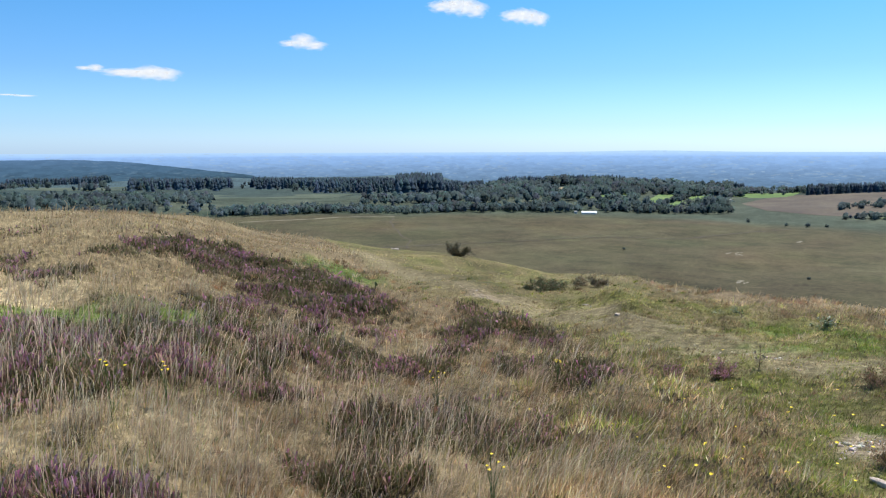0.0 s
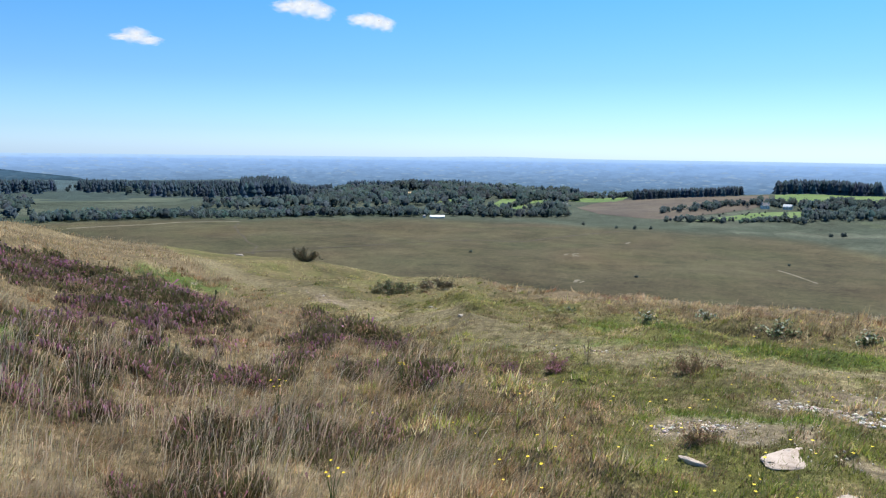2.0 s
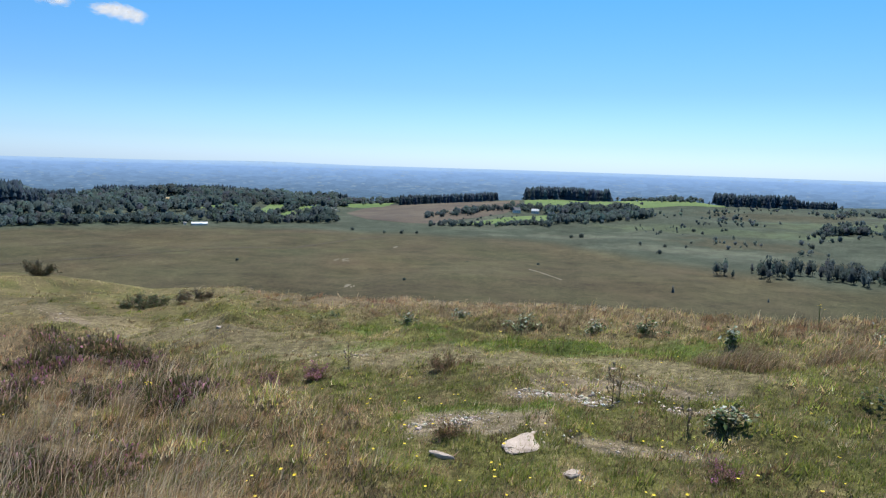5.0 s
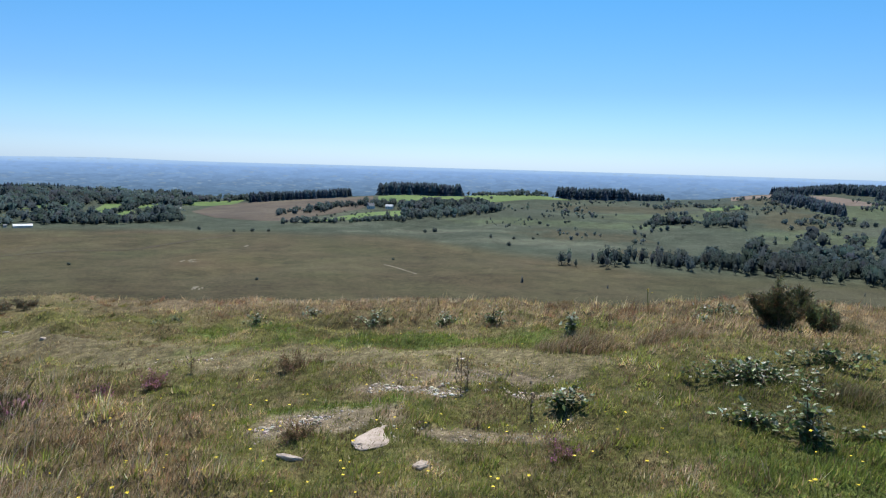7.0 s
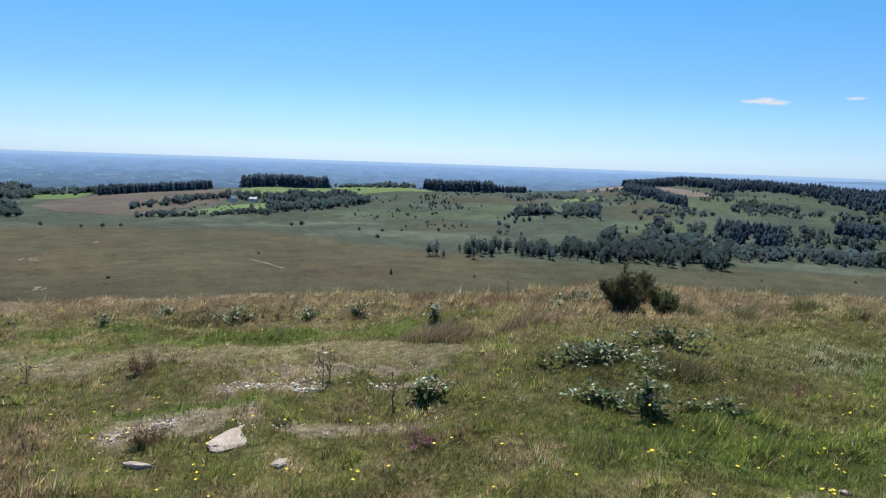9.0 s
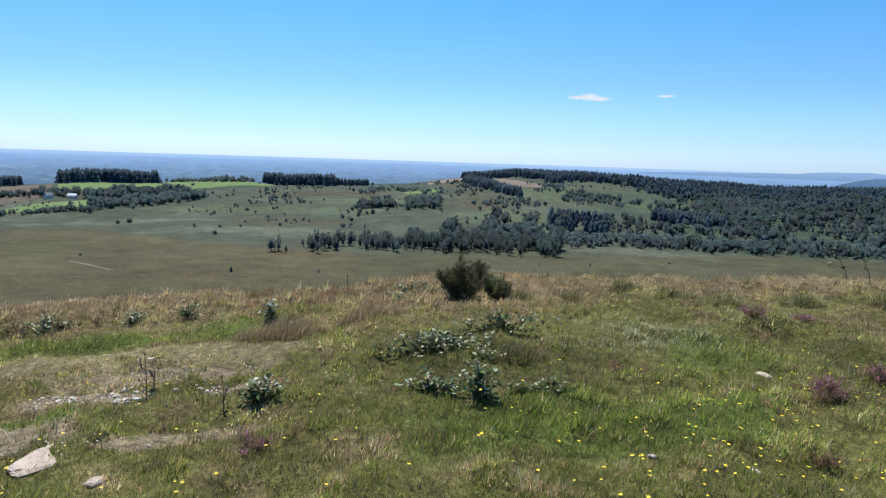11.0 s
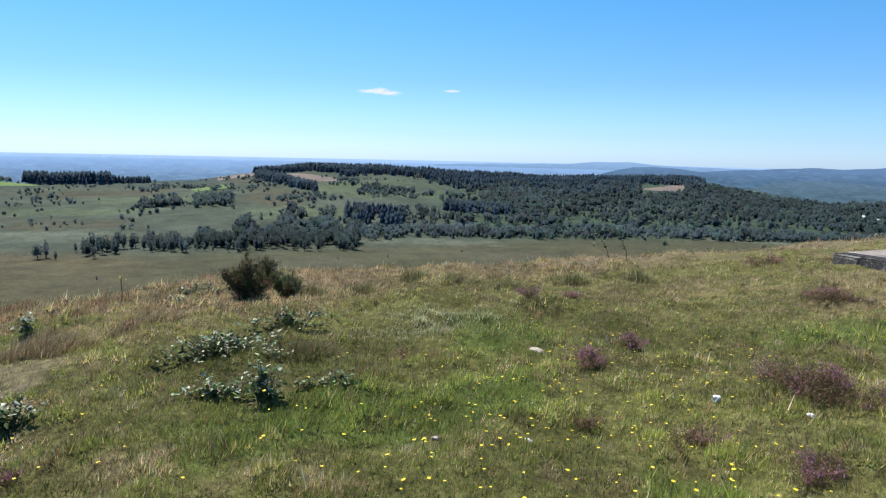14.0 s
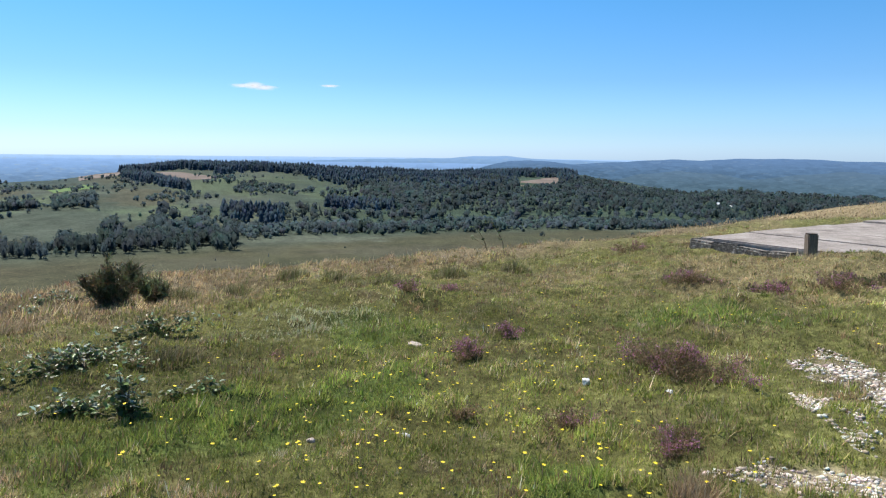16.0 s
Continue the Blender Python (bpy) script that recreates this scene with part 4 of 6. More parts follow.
def short_turf(n, seed, r0=1.8, r1=26, az0=-62.0, az1=110.0):
    """Short turf: single slender triangles, very many, in tufts that each have a tint of their own."""
    rng = np.random.default_rng(seed)
    x, y, r = sprinkle(n, r0, r1, rng, 0.4 if r0 > 1 else 1.2, az0, az1)
    heath, lush, bare, straw, worn, tall = cover(x, y)
    keep = rng.uniform(0, 1, n) < (1 - 0.5 * tall) * (1 - bare * (0.5 + 0.4 * smooth(waves(x, y, 0.4, 46), -0.3, 0.3))) * (1 - 0.45 * worn) * (1 - 0.75 * heath)
    x, y, r, worn, lush, tall, straw = (q[keep] for q in (x, y, r, worn, lush, tall, straw))
    m = len(x)
    d, wide, big_b, big_c = cells(x, y, 0.36, 1)
    mound = dome(d, 0.4 + 0.3 * wide) * big_b
    d, small_a, small_b, small_c = cells(x, y, 0.14, 2)
    knob = dome(d, 0.6) * small_b
    dry = np.clip(dryness(x, y) + tall * (0.5 + 0.45 * waves(x, y, 3.5, 59)) + 0.3 * worn + 0.7 * (big_c - 0.5) + 0.45 * (small_c - 0.5) + rng.normal(0, 0.14, m), 0, 1)
    h = (rng.gamma(3, 0.0075, m) + 0.010) * (1 - 0.3 * worn) * (1 + 0.25 * lush + 0.9 * tall) * (0.55 + 0.7 * mound + 0.4 * knob)
    col = np.where((rng.uniform(0, 1, m) < 0.08 + 0.68 * dry + 0.8 * straw)[:, None], tone(m, STRAW, rng, 0.2), tone(m, GREENS, rng, 0.2))
    reddish = tall * smooth(r, 6, 9) * (0.5 + 0.5 * smooth(waves(x, y, 2.4, 58), -0.3, 0.6))
    col = np.where((rng.uniform(0, 1, m) < 0.8 * reddish)[:, None], tone(m, REDDISH, rng), col)
    col = calmer(col, r, 0.5)
    col = np.where((rng.uniform(0, 1, m) < lush * 0.8)[:, None], tone(m, LUSH, rng), col)
    dead = (small_a > 0.86) | (big_c > 0.93)
    col = np.where((rng.uniform(0, 1, m) < 0.06 + 0.6 * dead * (1 - 0.7 * lush))[:, None], tone(m, [(0.17, 0.115, 0.06), (0.12, 0.085, 0.048), (0.20, 0.15, 0.085)], rng), col)
    col = col * ((0.72 + 0.5 * big_b) * (0.75 + 0.5 * small_b))[:, None] * (1.28 + 0.3 * np.clip(waves(x, y, 1.0, 49), -1, 1))[:, None] * rng.uniform(0.75, 1.25, (m, 1))
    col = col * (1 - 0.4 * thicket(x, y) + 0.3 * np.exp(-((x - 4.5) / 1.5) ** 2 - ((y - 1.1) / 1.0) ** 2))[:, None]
    tan = np.exp(-((x - 10.0) / 2.4) ** 2 - ((y + 0.9) / 1.9) ** 2)
    col = np.where((rng.uniform(0, 1, m) < 0.75 * tan)[:, None], tone(m, [(0.48, 0.36, 0.20), (0.40, 0.29, 0.15), (0.56, 0.44, 0.27)], rng), col)
    silver = np.exp(-(((x - 6.2) / 0.8) ** 2 + ((y - 3.2) / 0.45) ** 2))
    col = np.where((rng.uniform(0, 1, m) < 0.8 * silver)[:, None], tone(m, [(0.66, 0.63, 0.40), (0.54, 0.53, 0.31)], rng, 0.1), col)
    a, w = rng.uniform(0, 6.283, m), 0.0062 * np.maximum(1.0, r / 3.2) ** 0.6 * rng.uniform(0.5, 1.5, m)
    b = a + 1.5708 + rng.normal(0, 0.5, m)
    lean = rng.uniform(0.1, 0.9, m) * h
    z = height(x, y) - 0.01
    wx, wy = np.cos(b) * w * 0.5, np.sin(b) * w * 0.5
    v = np.stack([np.stack([x - wx, y - wy, z], 1), np.stack([x + wx, y + wy, z], 1), np.stack([x + np.cos(a) * lean + 0.2 * h, y + np.sin(a) * lean, z + h], 1)], 1)
    return v.reshape(-1, 3), np.arange(3 * m).reshape(-1, 3), np.clip(np.repeat(col, 3, 0), 0, 1)


def tall_grass(n, seed, r0=1.5, r1=46, az0=-62.0, az1=110.0):
    rng = np.random.default_rng(seed)
    x, y, r = sprinkle(n, r0, r1, rng, 0.5 if r0 > 1 else 1.2, az0, az1)
    heath, lush, bare, straw, worn, tall = cover(x, y)
    d, own_a, own_b, own_c = cells(x, y, 0.3, 5)
    clump = dome(d, 0.5 + 0.25 * own_a) * (0.35 + 0.65 * own_b)
    keep = rng.uniform(0, 1, n) < np.maximum(tall * (0.12 + 0.88 * clump), straw * (0.4 + 0.6 * clump)) * (1 - 0.8 * heath) * (1 - 0.85 * lush)
    x, y, r, heath, straw, clump, own_b, own_c = (q[keep] for q in (x, y, r, heath, straw, clump, own_b, own_c))
    m = len(x)
    low_brow = smooth(np.degrees(np.arctan2(x, y)), -14, 0)
    h = rng.gamma(7, 0.022, m) * (1 + 0.5 * straw) * (0.75 + 0.4 * smooth(waves(x, y, 0.7, 92), -0.5, 0.8)) * (1 - 0.55 * low_brow)
    red = np.clip(smooth(waves(x, y, 3.1, 93) + rng.normal(0, 0.3, m), -0.6, 0.6) + 0.3 * low_brow + 0.35 * smooth(-np.degrees(np.arctan2(x, y)), 10, 25) - 0.5 * smooth(np.degrees(np.arctan2(x, y)), 48, 56) + 0.9 * smooth(np.degrees(np.arctan2(x, y)), 82, 90), 0, 1) * (1 - straw)
    tip = np.where((rng.uniform(0, 1, m) < 0.75 * red)[:, None], tone(m, REDDISH, rng), tone(m, STRAW, rng))
    tip = np.where((rng.uniform(0, 1, m) < straw)[:, None], tone(m, [(0.80, 0.68, 0.48), (0.70, 0.57, 0.38)], rng, 0.1), tip)
    green = rng.uniform(0, 1, m) < 0.2 + 0.25 * (1 - smooth(r, 3, 5.5)) + 0.3 * smooth(np.degrees(np.arctan2(x, y)), 46, 56) - 0.4 * smooth(np.degrees(np.arctan2(x, y)), 82, 90)
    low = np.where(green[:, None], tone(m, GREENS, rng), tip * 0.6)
    tip = np.where((green & (rng.uniform(0, 1, m) < 0.5))[:, None], low * 1.2, tip)
    h = h * (0.5 + 0.8 * clump)
    pale = (own_c > 0.72) & (rng.uniform(0, 1, m) < 0.7)
    tip = np.where(pale[:, None], tone(m, [(0.66, 0.55, 0.37), (0.60, 0.48, 0.31)], rng, 0.1), tip)
    shade = ((0.7 + 0.6 * own_b) * (1 + 0.2 * np.clip(waves(x, y, 0.5, 99), -1, 1)))[:, None]
    low, tip = calmer(low, r) * shade, calmer(tip, r) * shade
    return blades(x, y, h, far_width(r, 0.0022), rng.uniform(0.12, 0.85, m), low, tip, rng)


def seed_heads(n, seed):
    rng = np.random.default_rng(seed)
    x, y, r = sprinkle(n, 1.7, 16, rng)
    heath, lush, bare, straw, worn, tall = cover(x, y)
    keep = rng.uniform(0, 1, n) < tall * (0.25 + 0.75 * smooth(waves(x, y, 1.0, 95), 0.0, 0.7) + 0.5 * heath) * (1 - smooth(np.degrees(np.arctan2(x, y)), -14, 0)) * (1 - smooth(r, 4.5, 9)) + 0.6 * straw
    x, y, r = x[keep], y[keep], r[keep]
    m = len(x)
    tip = tone(m, [(0.74, 0.61, 0.44), (0.68, 0.53, 0.37)], rng, 0.1)
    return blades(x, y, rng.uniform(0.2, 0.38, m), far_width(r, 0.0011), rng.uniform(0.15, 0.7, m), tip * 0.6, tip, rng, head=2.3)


def specks(at, size, colour, rng):
    """Tiny leaves: single triangles turned every way."""
    n = len(at)
    d, e = rng.normal(0, 1, (n, 3)), rng.normal(0, 1, (n, 3))
    d[:, 2] = np.abs(d[:, 2]) + 0.4
    d /= np.linalg.norm(d, axis=1)[:, None]
    e = np.cross(d, e)
    e /= np.linalg.norm(e, axis=1)[:, None]
    s = size[:, None]
    v = np.stack([at - e * s * 0.35, at + e * s * 0.35, at + d * s * 1.5], 1)
    return v.reshape(-1, 3), np.arange(3 * n).reshape(-1, 3), np.clip(np.repeat(colour, 3, 0), 0, 1)


def heath_sprigs(n, seed):
    """Open heath: low dark mounds of fine upright shoots, the tops of some of them in flower."""
    rng = np.random.default_rng(seed)
    x, y, r = sprinkle(n, 1.6, 22, rng)
    heath = cover(x, y)[0]
    keep = rng.uniform(0, 1, n) < heath
    x, y, r = (np.repeat(q[keep], 4) for q in (x, y, r))
    x, y = x + rng.normal(0, 0.03, len(x)), y + rng.normal(0, 0.03, len(x))
    m = len(x)
    d, own_a, own_b, own_c = cells(x, y, 0.6, 4)
    top = dome(d, 0.75)
    east = smooth(np.degrees(np.arctan2(x, y)), 15, 30)
    h = rng.gamma(7, 0.0085, m) * (0.4 + 0.7 * top) * (1 - 0.45 * east)
    d, fine_a, fine_b, fine_c = cells(x, y, 0.17, 6)
    bloom = rng.uniform(0, 1, m) < (0.05 + 0.6 * smooth(own_c, 0.35, 0.85)) * (0.3 + 0.7 * top) * (0.35 + 0.9 * fine_a)
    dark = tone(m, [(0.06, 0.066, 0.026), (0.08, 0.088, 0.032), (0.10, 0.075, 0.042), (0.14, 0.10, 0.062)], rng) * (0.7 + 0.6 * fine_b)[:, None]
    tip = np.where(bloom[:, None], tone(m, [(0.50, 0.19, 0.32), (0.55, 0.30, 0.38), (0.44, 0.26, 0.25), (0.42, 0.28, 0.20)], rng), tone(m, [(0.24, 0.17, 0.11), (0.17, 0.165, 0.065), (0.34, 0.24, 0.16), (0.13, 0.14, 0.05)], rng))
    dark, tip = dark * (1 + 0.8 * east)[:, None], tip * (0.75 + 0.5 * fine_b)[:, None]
    base = np.stack([x, y, height(x, y) - 0.01], 1)
    lean = rng.normal(0, 0.28, (m, 2))
    peak = base + np.stack([lean[:, 0] * h, lean[:, 1] * h, h], 1)
    a = rng.uniform(0, 6.283, m)
    side = np.stack([np.cos(a), np.sin(a), rng.normal(0, 0.3, m)], 1) * (far_width(r, 0.0042) * rng.uniform(0.6, 1.4, m))[:, None]
    brush = (rng.uniform(0, 1, m) < 0.3 + 0.45 * bloom)[:, None]
    v = np.stack([np.where(brush, base, base - side), np.where(brush, peak + side, base + side), np.where(brush, peak - side + (0, 0, 0.008), peak)], 1)
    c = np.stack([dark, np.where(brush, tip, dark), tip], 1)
    return v.reshape(-1, 3), np.arange(3 * m).reshape(-1, 3), np.clip(c, 0, 1).reshape(-1, 3)


def tussocks(count, seed):
    """Shaggy tufts of grass, each of one tint: green, straw, reddish or silvery."""
    rng = np.random.default_rng(seed)
    x, y, r = sprinkle(count, 2.2, 17, rng, 0.8, -40, 106)
    heath, lush, bare, straw, worn, tall = cover(x, y)
    az = np.degrees(np.arctan2(x, y))
    keep = (rng.uniform(0, 1, count) < (1 - bare) * (1 - 0.9 * worn) * (1 - 0.7 * heath) * (0.25 + 0.75 * smooth(waves(x, y, 1.6, 111) + 0.5 * waves(x, y, 0.6, 112), -0.2, 0.6)))
    x, y, r, az, lush, tall = (q[keep] for q in (x, y, r, az, lush, tall))
    m = len(x)
    red = np.exp(-((az - 42) / 11) ** 2) * smooth(r, 5.5, 7.5) + 0.3 * smooth(waves(x, y, 2.2, 113), 0.4, 1.0) * smooth(r, 5, 8) + 0.5 * tall * (az < 5) + 0.7 * smooth(az, 84, 92) * smooth(r, 9.5, 12)
    silver = np.exp(-(((x - 6.2) / 0.8) ** 2 + ((y - 3.2) / 0.45) ** 2))
    u = rng.uniform(0, 1, m)
    col = np.where((u < 0.62 * (1 - tall))[:, None], tone(m, GREENS + LUSH, rng, 0.25), tone(m, STRAW, rng, 0.2))
    col = np.where((rng.uniform(0, 1, m) < red)[:, None], tone(m, [(0.36, 0.22, 0.12), (0.42, 0.27, 0.16), (0.30, 0.18, 0.10)], rng), col)
    col = np.where((rng.uniform(0, 1, m) < silver)[:, None], tone(m, [(0.66, 0.64, 0.40), (0.56, 0.54, 0.32)], rng, 0.1), col)
    each = 34
    i = np.repeat(np.arange(m), each)
    n = len(i)
    wide = (rng.uniform(0.03, 0.11, m) * (1 + 0.04 * r))[i]
    a, q = rng.uniform(0, 6.283, n), np.abs(rng.normal(0, 0.6, n))
    bx, by = x[i] + np.cos(a) * q * wide, y[i] + np.sin(a) * q * wide
    h = (rng.uniform(0.025, 0.06, m) * (1 + 0.8 * tall))[i] * rng.uniform(0.5, 1.2, n)
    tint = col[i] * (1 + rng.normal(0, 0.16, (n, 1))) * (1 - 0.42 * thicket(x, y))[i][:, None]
    w = far_width(r[i], 0.0032)
    b = a + 1.5708 + rng.normal(0, 0.6, n)
    lean = h * rng.uniform(0.1, 0.8, n)
    z = height(bx, by) - 0.01
    wx, wy = np.cos(b) * w * 0.5, np.sin(b) * w * 0.5
    v = np.stack([np.stack([bx - wx, by - wy, z], 1), np.stack([bx + wx, by + wy, z], 1), np.stack([bx + np.cos(a) * lean + 0.25 * h, by + np.sin(a) * lean, z + h], 1)], 1)
    return v.reshape(-1, 3), np.arange(3 * n).reshape(-1, 3), np.clip(np.repeat(tint, 3, 0), 0, 1)


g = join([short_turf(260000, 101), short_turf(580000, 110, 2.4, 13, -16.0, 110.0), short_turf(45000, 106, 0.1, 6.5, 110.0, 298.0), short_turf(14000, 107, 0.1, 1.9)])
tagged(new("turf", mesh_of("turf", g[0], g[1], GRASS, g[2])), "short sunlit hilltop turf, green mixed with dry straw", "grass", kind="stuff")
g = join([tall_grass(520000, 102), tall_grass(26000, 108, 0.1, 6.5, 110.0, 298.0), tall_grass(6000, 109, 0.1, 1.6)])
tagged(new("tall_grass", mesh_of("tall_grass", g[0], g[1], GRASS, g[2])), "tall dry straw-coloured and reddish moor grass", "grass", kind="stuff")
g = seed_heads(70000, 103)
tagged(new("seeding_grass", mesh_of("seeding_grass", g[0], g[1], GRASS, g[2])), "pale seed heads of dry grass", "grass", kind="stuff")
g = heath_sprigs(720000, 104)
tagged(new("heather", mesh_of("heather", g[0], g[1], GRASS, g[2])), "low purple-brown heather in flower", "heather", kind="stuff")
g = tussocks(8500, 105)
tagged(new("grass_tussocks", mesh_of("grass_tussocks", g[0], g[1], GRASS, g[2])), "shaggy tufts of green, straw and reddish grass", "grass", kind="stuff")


# ---- plants and stones of the near hill ----
def set_down(x, y, lift=0.0):
    return pose(x, y, float(height(x, y)) + lift)


def holder(name, x, y, label, category, group="", turn=0.0):
    ob = new(name)
    ob.matrix_basis = set_down(x, y) @ pose(0, 0, 0, 0, 0, turn)
    ob.empty_display_size = 0.1
    return tagged(ob, label, category, group)


def under(name, me, parent, label=""):
    ob = new(name, me)
    ob.parent = parent
    return tagged(ob, label)


def twig_tubes(lines, radius, sides=4):
    """Thin stems along lines of points, tapering."""
    vs, ts, base = [], [], 0
    for line in lines:
        k = len(line)
        v, t = tube([(*p, radius * (1 - 0.75 * i / k)) for i, p in enumerate(line)], sides)
        vs.append(v), ts.append(t + base)
        base += len(v)
    return np.concatenate(vs), np.concatenate(ts)


def leaf_set(at, length, width, colour, rng, flat=0.5):
    """Folded pointed leaves, each of six corners, round the given places."""
    n = len(at)
    a, up = rng.uniform(0, 6.283, n), rng.normal(0.15, flat, n)
    d = np.stack([np.cos(a) * np.cos(up), np.sin(a) * np.cos(up), np.sin(up)], 1)
    s = np.stack([-np.sin(a), np.cos(a), rng.normal(0, 0.35, n)], 1)
    nrm = np.cross(d, s)
    L, W = length[:, None], width[:, None]
    v = np.stack([at, at + d * L * 0.35 + s * W * 0.5 + nrm * W * 0.18, at + d * L * 0.7 + s * W * 0.4 + nrm * W * 0.15, at + d * L - nrm * W * 0.1,
                  at + d * L * 0.7 - s * W * 0.4 + nrm * W * 0.15, at + d * L * 0.35 - s * W * 0.5 + nrm * W * 0.18], 1)
    i = np.arange(n)[:, None] * 6
    t = np.concatenate([i + q for q in ([0, 1, 2], [0, 2, 3], [0, 3, 4], [0, 4, 5])])
    return v.reshape(-1, 3), t, np.clip(np.repeat(colour, 6, 0), 0, 1)


STEM = mat("woody_stem", [(0.3, (0.10, 0.07, 0.045)), (0.7, (0.22, 0.16, 0.10))], 20, 0.85, 0.3)
GLOSSY = leafy("bramble_leaf", 0.38, 0.2, 0.2, 8.0)


def bramble(x, y, wide, deep, tall, leaves, label, seed, pale=0.4, turn=0.0):
    rng = np.random.default_rng(seed)
    ob = holder("bramble_bush", x, y, label, "bramble", "brambles on the hilltop", turn)
    lines, at = [], []
    tall *= 0.7
    leaves = int(leaves * 1.35)
    for k in range(max(8, leaves // 34)):
        a, reach = rng.uniform(0, 6.283), rng.uniform(0.25, 1.35)
        ex, ey, top = math.cos(a) * wide * 0.5 * reach, math.sin(a) * deep * 0.5 * reach, tall * rng.uniform(0.2, 1.25) * (1.15 - 0.5 * reach)
        sx, sy = ex * rng.uniform(-0.1, 0.35), ey * rng.uniform(-0.1, 0.35)
        line = [(sx + (ex - sx) * q, sy + (ey - sy) * q, top * math.sin(min(1.0, q * 0.95) * 2.5) + rng.normal(0, 0.01)) for q in (0, 0.2, 0.4, 0.6, 0.8, 1.0)]
        lines.append(line)
        for j in range(17):
            q = rng.uniform(0.1, 1.0) * 4.99
            i, f = int(q), q - int(q)
            p = np.array(line[i]) * (1 - f) + np.array(line[i + 1]) * f
            at.append(p + rng.normal(0, 0.022, 3))
    at = np.array(at)
    at[:, 2] = np.maximum(at[:, 2], 0.02)
    n = len(at)
    col = tone(n, [(0.10, 0.15, 0.045), (0.135, 0.19, 0.06), (0.07, 0.105, 0.035), (0.14, 0.13, 0.055)], rng, 0.3)
    # glint of the sky on the upper leaves, put into their colour
    col = np.where((rng.uniform(0, 1, n) < 0.6 * pale * smooth(at[:, 2] / tall, 0.3, 0.85))[:, None], tone(n, [(0.30, 0.35, 0.25), (0.22, 0.28, 0.18), (0.44, 0.47, 0.38)], rng, 0.12), col)
    v, t = twig_tubes(lines, 0.006)
    under("stem_tangle", mesh_of("stem_tangle", v, t, STEM), ob)
    lv = leaf_set(at, rng.uniform(0.022, 0.05, n), rng.uniform(0.018, 0.036, n), col, rng, 0.45)
    under("foliage", mesh_of("foliage", lv[0], lv[1], GLOSSY, lv[2]), ob)
    return ob


def gorse(x, y, wide, tall, spines, label, seed, tint=(0.035, 0.05, 0.02)):
    """A spiny evergreen bush: forked stems and short stiff shoots with spines."""
    rng = np.random.default_rng(seed)
    ob = holder("gorse_bush", x, y, label, "gorse bush", "bushes on the hilltop")
    lines, at, way = [], [], []
    lobes = [(rng.uniform(-0.5, 0.5) * wide, rng.uniform(-0.5, 0.5) * wide, tall * rng.uniform(0.55, 1.1)) for _ in range(9)]
    for k in range(54):
        lx, ly, lz = lobes[k % 9]
        a, d = rng.uniform(0, 6.283), abs(rng.normal(0, 0.11)) * wide
        ex, ey, ez = lx + math.cos(a) * d, ly + math.sin(a) * d, lz * rng.uniform(0.6, 1.15) - 0.5 * d
        ez = max(ez, 0.05)
        line = [(ex * (0.35 + 0.65 * q), ey * (0.35 + 0.65 * q), ez * q) for q in (0, 0.25, 0.5, 0.75, 1.0)]
        lines.append(line)
        for j in range(spines // 54):
            q = (1 - 0.85 * rng.uniform(0, 1) ** 1.3) * 3.99
            i, f = int(q), q - int(q)
            at.append(np.array(line[i]) * (1 - f) + np.array(line[i + 1]) * f + rng.normal(0, 0.006 + 0.03 * wide, 3))
            way.append((ex * 0.6, ey * 0.6, ez))
    at, way = np.array(at), np.array(way)
    n = len(at)
    d = way / np.linalg.norm(way, axis=1)[:, None] * 0.7 + rng.normal(0, 0.55, (n, 3))
    d /= np.linalg.norm(d, axis=1)[:, None]
    s = np.cross(d, rng.normal(0, 1, (n, 3)))
    s /= np.linalg.norm(s, axis=1)[:, None]
    L, W = rng.uniform(0.04, 0.12, n)[:, None], rng.uniform(0.008, 0.016, n)[:, None]
    v = np.stack([at - s * W * 0.5, at + s * W * 0.5, at + d * L, at + d * L * 0.4 + s * W * 2.0, at + d * L * 0.5 - s * W * 2.0], 1).reshape(-1, 3)
    v[:, 2] = np.maximum(v[:, 2], 0.01)
    i = np.arange(n)[:, None] * 5
    t = np.concatenate([i + [0, 1, 2], i + [0, 1, 3], i + [1, 0, 4]])
    woody = rng.uniform(0, 1, n) < 0.3
    col = np.clip(np.repeat(np.where(woody[:, None], np.array((0.20, 0.14, 0.08)), np.array(tint)) * rng.uniform(0.6, 1.7, (n, 1)) * (1 + rng.normal(0, 0.08, (n, 3))), 5, 0), 0, 1)
    sv, st = twig_tubes(lines, 0.012)
    under("stem_tangle", mesh_of("stem_tangle", sv, st, STEM), ob)
    under("foliage", mesh_of("foliage", v, t, LEAF, col), ob)
    return ob


